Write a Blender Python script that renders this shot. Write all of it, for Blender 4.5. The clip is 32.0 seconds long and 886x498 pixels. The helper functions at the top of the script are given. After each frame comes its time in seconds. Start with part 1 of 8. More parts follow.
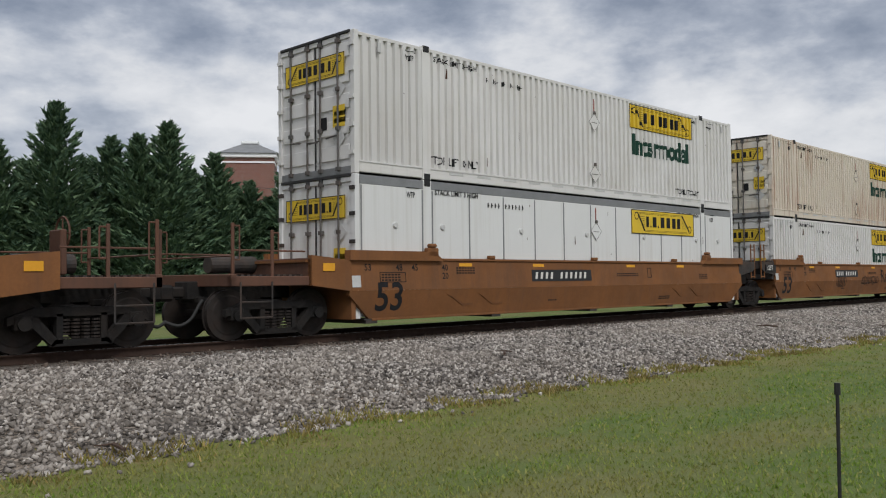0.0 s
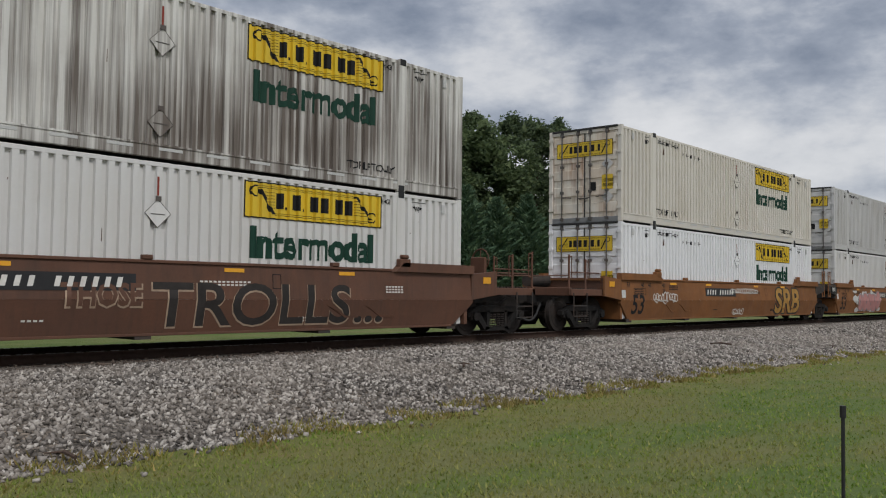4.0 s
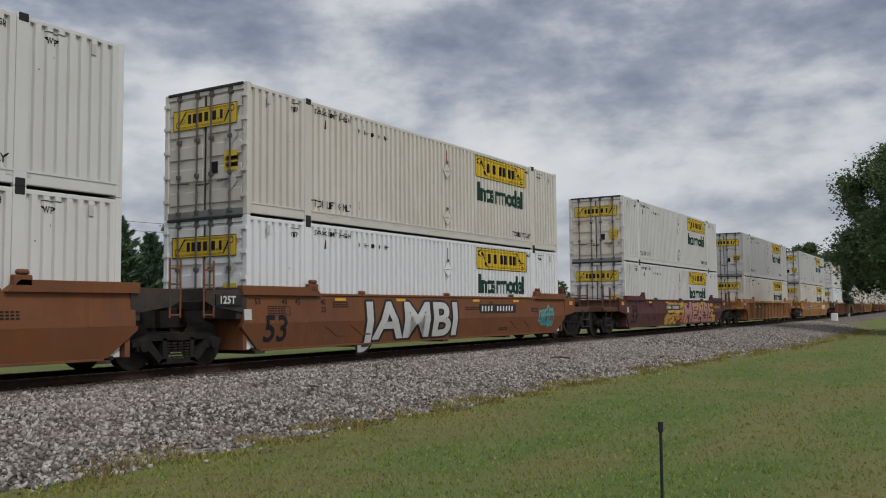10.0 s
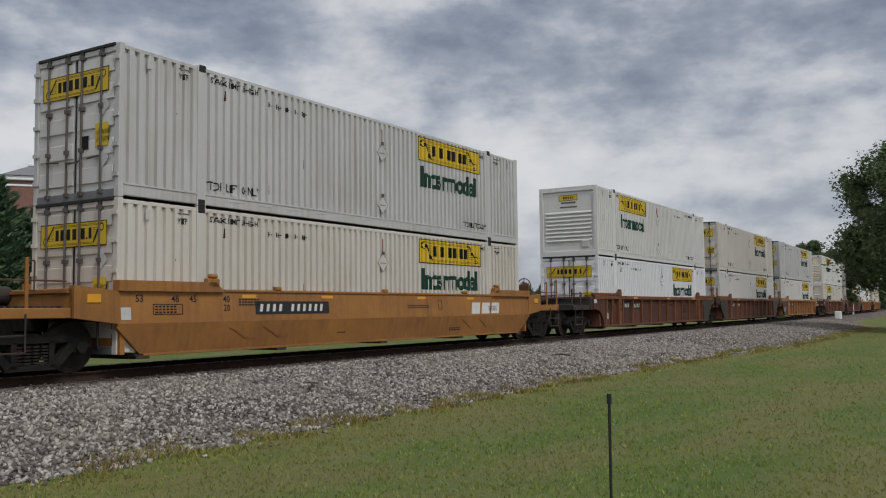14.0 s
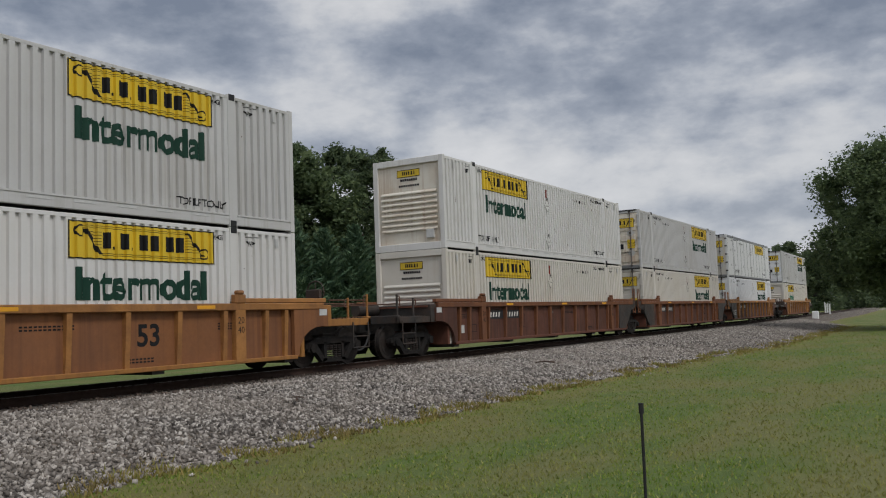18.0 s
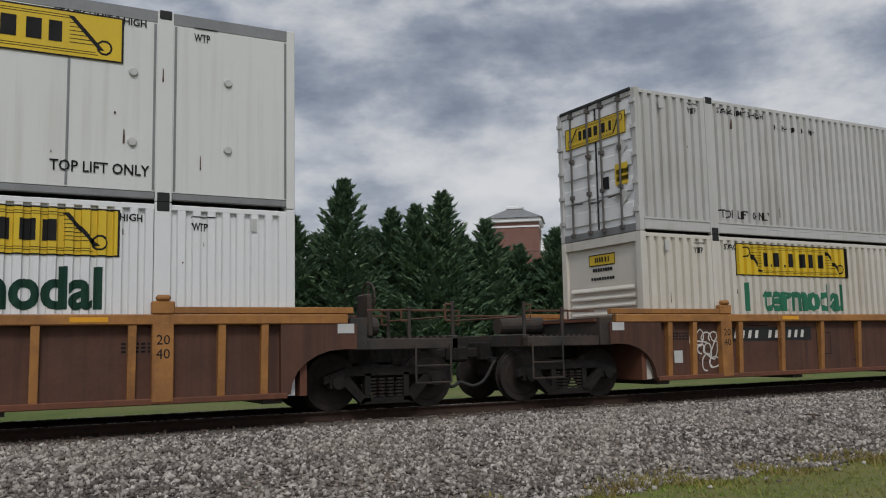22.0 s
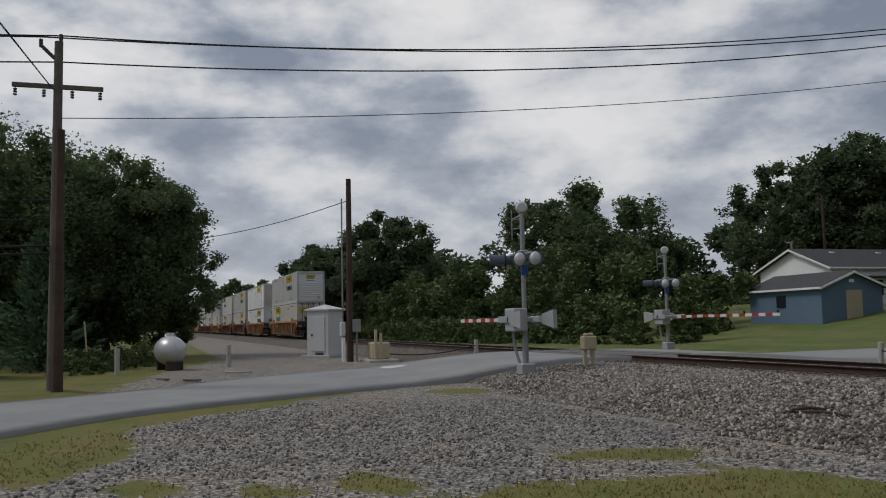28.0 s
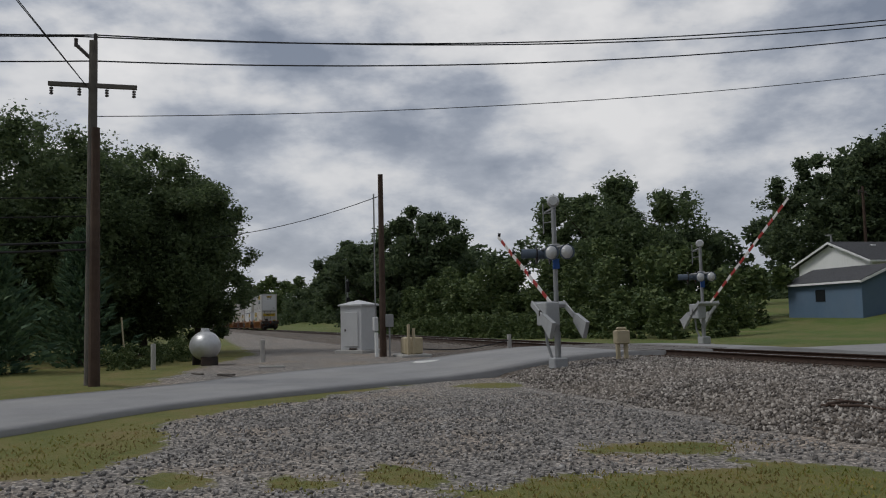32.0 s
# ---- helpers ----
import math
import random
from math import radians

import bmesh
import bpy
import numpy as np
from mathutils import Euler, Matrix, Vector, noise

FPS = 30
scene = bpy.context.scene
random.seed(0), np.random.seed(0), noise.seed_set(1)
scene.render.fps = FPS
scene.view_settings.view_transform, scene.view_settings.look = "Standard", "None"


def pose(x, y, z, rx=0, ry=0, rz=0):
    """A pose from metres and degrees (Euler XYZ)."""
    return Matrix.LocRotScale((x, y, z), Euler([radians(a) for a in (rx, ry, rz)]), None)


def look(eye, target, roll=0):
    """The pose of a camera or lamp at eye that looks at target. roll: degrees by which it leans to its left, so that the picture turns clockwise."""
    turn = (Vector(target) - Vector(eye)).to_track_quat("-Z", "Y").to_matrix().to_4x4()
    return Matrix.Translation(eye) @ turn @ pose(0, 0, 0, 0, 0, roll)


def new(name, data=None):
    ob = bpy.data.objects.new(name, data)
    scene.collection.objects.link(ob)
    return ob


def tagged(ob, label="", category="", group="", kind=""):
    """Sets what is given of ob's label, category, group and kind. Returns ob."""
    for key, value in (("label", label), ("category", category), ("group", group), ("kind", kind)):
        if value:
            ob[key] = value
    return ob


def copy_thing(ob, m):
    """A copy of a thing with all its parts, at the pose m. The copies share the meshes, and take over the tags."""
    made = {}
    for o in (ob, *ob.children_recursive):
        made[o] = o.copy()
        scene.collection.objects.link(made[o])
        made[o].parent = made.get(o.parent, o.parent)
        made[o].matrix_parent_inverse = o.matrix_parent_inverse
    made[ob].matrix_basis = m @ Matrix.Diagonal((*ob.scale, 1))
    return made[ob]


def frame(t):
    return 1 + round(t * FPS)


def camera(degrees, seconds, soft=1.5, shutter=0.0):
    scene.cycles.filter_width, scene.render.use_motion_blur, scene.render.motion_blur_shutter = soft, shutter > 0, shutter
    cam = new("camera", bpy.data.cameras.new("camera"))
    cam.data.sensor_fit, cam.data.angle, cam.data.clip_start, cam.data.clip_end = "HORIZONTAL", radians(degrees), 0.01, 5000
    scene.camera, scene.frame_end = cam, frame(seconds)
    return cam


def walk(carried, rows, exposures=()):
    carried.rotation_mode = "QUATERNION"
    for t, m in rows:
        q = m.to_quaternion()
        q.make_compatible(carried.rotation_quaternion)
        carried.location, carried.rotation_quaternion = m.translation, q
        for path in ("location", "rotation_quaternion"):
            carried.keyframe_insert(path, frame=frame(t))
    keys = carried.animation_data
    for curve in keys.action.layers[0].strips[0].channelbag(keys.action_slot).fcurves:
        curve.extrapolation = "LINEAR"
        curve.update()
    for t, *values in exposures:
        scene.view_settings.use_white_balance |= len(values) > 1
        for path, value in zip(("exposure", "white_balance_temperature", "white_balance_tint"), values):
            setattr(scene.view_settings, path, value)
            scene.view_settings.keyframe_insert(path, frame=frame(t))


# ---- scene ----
# ---- camera: one lens, hand-held at eye height, turning after the train ----
cam = camera(53.19, 32.0, soft=1.1)
TURNS = [
    (0.0, 0.185, -0.018, 1.637, -45.51, 2.00, 0.62),
    (0.5, 0.180, -0.022, 1.637, -45.43, 2.14, 0.54),
    (1.0, 0.189, -0.023, 1.641, -45.32, 2.24, 0.55),
    (1.5, 0.181, -0.024, 1.642, -46.75, 2.32, 0.57),
    (2.0, 0.193, -0.019, 1.647, -47.11, 2.41, 0.54),
    (2.5, 0.189, -0.024, 1.649, -47.27, 2.58, 0.59),
    (3.0, 0.198, -0.017, 1.649, -48.66, 2.69, 0.74),
    (3.5, 0.184, 0.019, 1.645, -48.65, 2.71, -0.16),
    (4.0, 0.170, 0.063, 1.638, -48.31, 2.73, -0.72),
    (4.5, 0.162, 0.088, 1.639, -48.12, 2.77, -0.72),
    (6.5, 0.009, 0.055, 1.683, -52.73, 3.58, -0.24),
    (7.0, 0.017, 0.047, 1.677, -52.72, 3.61, -0.14),
    (7.5, 0.003, 0.043, 1.679, -53.86, 3.60, 0.03),
    (8.0, -0.020, 0.027, 1.680, -54.14, 3.69, 0.15),
    (8.5, 0.014, 0.026, 1.674, -55.62, 3.75, 0.35),
    (9.0, 0.017, 0.016, 1.675, -56.13, 3.84, 0.55),
    (9.5, 0.029, 0.002, 1.677, -56.99, 3.84, 0.57),
    (10.0, 0.012, -0.007, 1.675, -58.27, 3.97, 0.54),
    (10.5, -0.000, -0.018, 1.678, -58.22, 4.01, 0.57),
    (11.0, -0.003, -0.025, 1.678, -58.39, 4.15, 0.61),
    (11.5, -0.008, -0.028, 1.676, -58.51, 4.23, 0.66),
    (12.0, -0.022, -0.036, 1.671, -59.13, 4.26, 0.83),
    (12.5, -0.009, -0.058, 1.664, -58.96, 4.29, 0.82),
    (13.0, 0.003, -0.083, 1.649, -58.57, 4.29, 0.75),
    (13.5, 0.007, -0.098, 1.634, -58.24, 4.14, 0.69),
    (14.0, -0.004, -0.117, 1.634, -58.00, 3.92, 0.66),
    (14.5, 0.003, -0.121, 1.628, -57.98, 3.90, 1.22),
    (15.0, -0.022, -0.131, 1.630, -57.94, 4.06, 1.47),
    (15.5, -0.034, -0.138, 1.628, -58.05, 4.19, 1.51),
    (17.5, 0.005, -0.074, 1.638, -58.42, 4.46, 2.07),
    (18.0, 0.017, -0.014, 1.637, -59.30, 4.52, 2.14),
    (18.5, 0.042, 0.026, 1.636, -60.65, 4.49, 2.27),
    (19.0, 0.045, -0.006, 1.640, -60.57, 4.40, 1.97),
    (19.5, 0.013, -0.031, 1.634, -59.81, 4.35, 1.77),
    (20.0, 0.026, -0.001, 1.633, -54.84, 4.59, 1.35),
    (20.5, 0.020, 0.043, 1.640, -53.95, 4.75, 1.76),
    (21.0, 0.017, 0.146, 1.665, -49.40, 4.95, 2.31),
    (21.5, -0.014, 0.226, 1.641, -39.24, 5.57, 2.29),
    (22.0, -0.089, 0.281, 1.594, -28.64, 6.28, 1.14),
    (22.5, -0.255, 0.162, 1.643, -14.14, 6.47, 0.48),
    (23.0, -0.304, 0.132, 1.637, 7.87, 7.32, 1.25),
    (23.5, -0.333, 0.082, 1.645, 31.53, 7.09, 2.25),
    (23.7, -0.301, 0.045, 1.645, 38.43, 6.68, 2.03),
    (24.0, -0.229, 0.005, 1.664, 44.72, 6.04, 1.67),
    (24.2, -0.148, -0.030, 1.640, 47.61, 6.08, 1.14),
    (24.5, -0.073, -0.049, 1.658, 51.51, 5.97, 1.13),
    (24.6, -0.033, -0.069, 1.659, 52.88, 6.02, 0.82),
    (25.0, -0.054, -0.095, 1.655, 58.11, 5.95, 0.44),
    (25.2, 0.002, -0.090, 1.662, 60.78, 5.89, -0.06),
    (25.5, -0.019, -0.050, 1.634, 64.40, 5.93, -0.21),
    (26.0, 0.004, -0.033, 1.637, 67.36, 5.62, -0.37),
    (26.5, -0.009, -0.037, 1.638, 69.15, 5.21, 0.09),
    (28.5, 0.006, -0.012, 1.659, 71.53, 4.71, 1.18),
    (29.0, -0.006, 0.004, 1.656, 71.97, 4.60, 1.08),
    (29.5, -0.013, 0.017, 1.655, 72.23, 4.59, 1.05),
    (30.0, 0.002, 0.047, 1.654, 72.48, 4.60, 1.02),
    (30.5, 0.010, 0.047, 1.654, 72.74, 4.61, 1.04),
    (31.0, 0.020, 0.054, 1.653, 72.97, 4.60, 0.97),
    (31.5, 0.031, 0.075, 1.645, 73.27, 4.66, 1.15),
    (32.0, -0.019, 0.085, 1.617, 73.48, 4.57, 1.33),
]
# metres that the train has run, at seconds
RUN = [
    (0.0, -0.45),
    (1.0, 17.51),
    (2.0, 36.49),
    (3.0, 54.81),
    (4.0, 73.25),
    (4.5, 82.28),
    (7.0, 126.96),
    (8.0, 144.75),
    (9.0, 163.80),
    (10.0, 182.07),
    (11.0, 200.40),
    (12.0, 218.52),
    (13.0, 236.71),
    (14.0, 254.94),
    (15.0, 273.36),
    (18.0, 327.41),
    (19.0, 345.38),
    (20.0, 363.59),
    (21.0, 381.82),
    (22.0, 400.73),
    (22.5, 409.78),
    (23.0, 418.93),
    (23.5, 427.84),
    (24.0, 436.90),
    (25.2, 458.71),
    (26.0, 473.23),
    (29.0, 527.98),
    (32.0, 582.73),
]


EXPOSURES = [(0.0, -0.08), (0.8, -0.24), (2.0, -0.22), (5.0, -0.24), (8.0, -0.3), (12.0, -0.33), (19.0, -0.36), (21.0, -0.48), (22.2, -0.34), (23.2, -0.07), (24.0, -0.74), (26.0, -0.8), (32.0, -0.82)]
walk(cam, [(t, pose(x, y, z, 90 + p, r, w)) for t, x, y, z, w, p, r in TURNS], EXPOSURES)

# ---- light: a bright overcast sky, the sun behind cloud ----
SUN_EL, SUN_AZ = 50.0, 250.0      # degrees above the horizon; compass of the sun in the plan, from +x towards +y


def node(nt, kind, **values):
    n = nt.nodes.new(kind)
    for key, value in values.items():
        if key in n.inputs.keys():
            n.inputs[key].default_value = value
    return n


def ramp(nt, stops, source):
    n = nt.nodes.new("ShaderNodeValToRGB")
    while len(n.color_ramp.elements) < len(stops):
        n.color_ramp.elements.new(0.5)
    for e, (p, c) in zip(n.color_ramp.elements, stops):
        e.position, e.color = p, (*c, 1) if len(c) == 3 else c
    nt.links.new(source, n.inputs[0])
    return n


def mix(nt, a, b, fac, blend="MIX"):
    """A colour mix; a, b and fac are sockets or values."""
    n = nt.nodes.new("ShaderNodeMix")
    n.data_type, n.blend_type = "RGBA", blend
    for value, i in ((fac, 0), (a, 6), (b, 7)):
        if isinstance(value, bpy.types.NodeSocket):
            nt.links.new(value, n.inputs[i])
        else:
            n.inputs[i].default_value = value if i == 0 else (*value, 1)
    return n.outputs[2]


def calc(nt, op, a, b=0.0, clamp=False):
    n = nt.nodes.new("ShaderNodeMath")
    n.operation, n.use_clamp = op, clamp
    for value, i in ((a, 0), (b, 1)):
        if isinstance(value, bpy.types.NodeSocket):
            nt.links.new(value, n.inputs[i])
        else:
            n.inputs[i].default_value = value
    return n.outputs[0]


CLOUD_BANKS = (
    (49.5, 18.5, 7, 0.08), (27, 15.5, 8, 0.03), (19.2, 13.5, 6, 0.02), (24, 10, 9, -0.03), (9, 17, 9, 0.085), (63, 11, 7, -0.05), (40, 14, 6, -0.04),
    (19.5, 8.2, 4, -0.07), (33, 7, 6, -0.05), (5, 9, 5, -0.03), (70, 17, 6, 0.05),
    (174.5, 17, 4, 0.07), (177, 12, 4, 0.05), (176, 8.3, 4, 0.06), (163.5, 10.5, 5, 0.05), (156, 18, 8, -0.05), (152, 12, 6, -0.05),
    (145.7, 6.6, 5, 0.07), (136, 17.3, 5, 0.07), (125, 18.5, 9, 0.11), (119, 12.5, 5, -0.07), (121.6, 9, 4, -0.06), (166, 15, 5, -0.05), (105, 20, 8, 0.05))


def build_world():
    world = bpy.data.worlds.new("overcast_sky")
    scene.world = world
    world.use_nodes = True
    nt = world.node_tree
    nt.nodes.clear()
    out = nt.nodes.new("ShaderNodeOutputWorld")
    sky = nt.nodes.new("ShaderNodeTexSky")
    sky.sky_type, sky.sun_disc = "NISHITA", False
    sky.sun_elevation, sky.sun_rotation = radians(SUN_EL), radians(90 - SUN_AZ)
    co = nt.nodes.new("ShaderNodeTexCoord")
    sep = nt.nodes.new("ShaderNodeSeparateXYZ")
    nt.links.new(co.outputs["Generated"], sep.inputs[0])
    # lumps of cloud drawn out level
    level = nt.nodes.new("ShaderNodeMapping")
    level.inputs["Location"].default_value = (2.3, 0.9, 0.4)
    level.inputs["Scale"].default_value = (1.0, 1.0, 2.1)
    nt.links.new(co.outputs["Generated"], level.inputs[0])
    big = node(nt, "ShaderNodeTexNoise", Scale=4.6, Detail=9.0, Roughness=0.53)
    nt.links.new(level.outputs[0], big.inputs["Vector"])
    fine = node(nt, "ShaderNodeTexNoise", Scale=15.0, Detail=8.0, Roughness=0.58)
    nt.links.new(level.outputs[0], fine.inputs["Vector"])
    density = calc(nt, "ADD", calc(nt, "MULTIPLY", big.outputs[0], 0.80), calc(nt, "MULTIPLY", fine.outputs[0], 0.20))
    # heavier banks and thin bright places in the deck: azimuth, elevation, reach, weight
    for az, el, reach, weight in CLOUD_BANKS:
        d = Vector((math.cos(radians(az)) * math.cos(radians(el)), math.sin(radians(az)) * math.cos(radians(el)), math.sin(radians(el))))
        off = nt.nodes.new("ShaderNodeVectorMath")
        off.operation = "SUBTRACT"
        nt.links.new(co.outputs["Generated"], off.inputs[0])
        off.inputs[1].default_value = d
        flat = nt.nodes.new("ShaderNodeVectorMath")
        flat.operation = "MULTIPLY"
        flat.inputs[1].default_value = (1.0, 1.0, 2.1)
        nt.links.new(off.outputs[0], flat.inputs[0])
        size = nt.nodes.new("ShaderNodeVectorMath")
        size.operation = "LENGTH"
        nt.links.new(flat.outputs[0], size.inputs[0])
        soft = nt.nodes.new("ShaderNodeMapRange")
        soft.interpolation_type = "SMOOTHSTEP"
        soft.inputs["From Min"].default_value, soft.inputs["From Max"].default_value = 0.0, radians(reach) * 1.5
        soft.inputs["To Min"].default_value, soft.inputs["To Max"].default_value = weight, 0.0
        nt.links.new(size.outputs["Value"], soft.inputs["Value"])
        density = calc(nt, "ADD", density, soft.outputs[0])
    cloud = ramp(nt, [(0.368, (0.92, 0.925, 0.945)), (0.45, (0.78, 0.795, 0.83)), (0.51, (0.58, 0.615, 0.685)), (0.565, (0.385, 0.43, 0.52)), (0.64, (0.235, 0.28, 0.37))], density)
    # brighter towards the horizon, and towards the thin cloud of the west
    low = calc(nt, "POWER", calc(nt, "SUBTRACT", 1.0, calc(nt, "ABSOLUTE", sep.outputs[2]), True), 6.0)
    glow = mix(nt, cloud.outputs[0], (0.72, 0.735, 0.77), calc(nt, "MULTIPLY", low, 0.42))
    west = ramp(nt, [(0.0, (1.55, 1.53, 1.50)), (0.35, (1.35, 1.34, 1.33)), (0.55, (1.0, 1.0, 1.0)), (1.0, (1.0, 1.0, 1.0))], calc(nt, "ADD", calc(nt, "MULTIPLY", sep.outputs[0], 0.5), 0.5))
    glow = mix(nt, glow, west.outputs[0], 1.0, "MULTIPLY")
    bg_cloud = node(nt, "ShaderNodeBackground", Strength=1.0)
    nt.links.new(glow, bg_cloud.inputs[0])
    bg_sky = node(nt, "ShaderNodeBackground", Strength=0.08)
    nt.links.new(sky.outputs[0], bg_sky.inputs[0])
    blend = node(nt, "ShaderNodeMixShader", Fac=0.9)
    nt.links.new(bg_sky.outputs[0], blend.inputs[1])
    nt.links.new(bg_cloud.outputs[0], blend.inputs[2])
    nt.links.new(blend.outputs[0], out.inputs[0])


build_world()
sun = new("sun", bpy.data.lights.new("sun", "SUN"))
sun.data.energy, sun.data.angle, sun.data.color = 1.9, radians(15), (1.0, 0.975, 0.94)
sun.matrix_world = look((0, 0, 60), (-math.cos(radians(SUN_AZ)), -math.sin(radians(SUN_AZ)), 60 - math.tan(radians(SUN_EL))))


# ---- mesh helpers ----
def box(bm, x0, x1, y0, y1, z0, z1, bevel=0.0):
    made = bmesh.ops.create_cube(bm, size=1.0)["verts"]
    for v in made:
        v.co = Vector((x0 + (v.co.x + 0.5) * (x1 - x0), y0 + (v.co.y + 0.5) * (y1 - y0), z0 + (v.co.z + 0.5) * (z1 - z0)))
    if bevel:
        edges = list({e for v in made for e in v.link_edges})
        bmesh.ops.bevel(bm, geom=edges, offset=bevel, segments=1, affect="EDGES")
    return bm


def rod(bm, a, b, r, n=8, r2=None):
    a, b = Vector(a), Vector(b)
    m = Matrix.Translation((a + b) / 2) @ (b - a).to_track_quat("Z", "Y").to_matrix().to_4x4()
    bmesh.ops.create_cone(bm, cap_ends=True, segments=n, radius1=r, radius2=r if r2 is None else r2, depth=(b - a).length, matrix=m)
    return bm


def prism(bm, outline, y0, y1, axis="y"):
    """An outline in (x, z), swept from y0 to y1; with axis 'x' the outline is (y, z)."""
    def at(p, s):
        return (p[0], s, p[1]) if axis == "y" else (s, p[0], p[1])
    a = [bm.verts.new(at(p, y0)) for p in outline]
    b = [bm.verts.new(at(p, y1)) for p in outline]
    faces = [bm.faces.new(a), bm.faces.new(list(reversed(b)))]
    n = len(outline)
    for i in range(n):
        faces.append(bm.faces.new((a[(i + 1) % n], a[i], b[i], b[(i + 1) % n])))
    bmesh.ops.recalc_face_normals(bm, faces=faces)
    return bm


def part(name, bm, material, parent=None, label="", at=None):
    me = bpy.data.meshes.new(name)
    bm.to_mesh(me)
    bm.free()
    me.materials.append(material)
    ob = new(name, me)
    ob.parent = parent
    if at is not None:
        ob.matrix_basis = at
    if label:
        ob["label"] = label
    if name in JOINED:
        ob["kind"] = "stuff"
    return ob


JOINED = {"board_rule", "board_mark", "stencil_number", "riveted_seam", "dome_vent", "reflective_tape", "small_stencil", "number_bar", "hinge_set", "truck_spring", "walkway_grating", "side_reflector", "end_marking", "door_notice", "door_placard", "vent_cover", "rail_flange", "lift_casting", "pressed_rib", "sprayed_letter", "sprayed_cut", "sprayed_ground", "stencil_line", "side_word", "lamp_visor", "end_side_plate", "bearing_cap", "wheelset", "gate_arm", "owner_mark", "sprayed_outline", "notice_line", "gate_lamp", "rust_scrape", "sprayed_word", "sprayed_edge", "sprayed_signature", "header_gasket"}


def boxes(name, material, parent, dims, bevel=0.0, label=""):
    bm = bmesh.new()
    for d in dims:
        box(bm, *d, bevel=bevel)
    return part(name, bm, material, parent, label)


def mesh_of(name, verts, faces, material, smooth=False):
    """A mesh object from numpy arrays: verts (n, 3), faces (m, k)."""
    me = bpy.data.meshes.new(name)
    verts, faces = np.asarray(verts, np.float32), np.asarray(faces, np.int32)
    me.vertices.add(len(verts))
    me.vertices.foreach_set("co", verts.ravel())
    k = faces.shape[1]
    me.loops.add(faces.size)
    me.loops.foreach_set("vertex_index", faces.ravel())
    me.polygons.add(len(faces))
    me.polygons.foreach_set("loop_start", np.arange(0, faces.size, k, dtype=np.int32))
    me.update(calc_edges=True)
    me.validate()
    if smooth:
        me.polygons.foreach_set("use_smooth", np.ones(len(faces), bool))
    me.materials.append(material)
    return new(name, me)


TEXTS = {}


def lettering(name, words, size, material, parent, at, bold=0.0, width=None, lay=None):
    """Words in the built-in font as a flat mesh, standing upright, facing -y, from its lower left corner; lay(bm) fits them to an uneven side."""
    key = (words, size, bold, width)
    if key not in TEXTS:
        cu = bpy.data.curves.new(name, "FONT")
        cu.body, cu.size, cu.offset, cu.resolution_u = words, size, bold, 4 if size > 0.5 else 2
        ob = bpy.data.objects.new(name, cu)
        scene.collection.objects.link(ob)
        bpy.context.view_layer.update()
        me = bpy.data.meshes.new_from_object(ob.evaluated_get(bpy.context.evaluated_depsgraph_get()))
        bpy.data.objects.remove(ob)
        if width:
            xs = [v.co.x for v in me.vertices]
            k = width / (max(xs) - min(xs))
            for v in me.vertices:
                v.co.x = (v.co.x - min(xs)) * k
        me.name = name
        TEXTS[key] = me
    me = TEXTS[key].copy()
    me.materials.clear()
    me.materials.append(material)
    ob = new(name, me)
    ob.parent = parent
    place = at @ pose(0, 0, 0, 90, 0, 0)
    if lay:
        bm = bmesh.new()
        bm.from_mesh(me)
        bm.transform(place)
        lay(bm)
        bm.to_mesh(me)
        bm.free()
    else:
        ob.matrix_basis = place
    if name in JOINED:
        ob["kind"] = "stuff"
    return ob


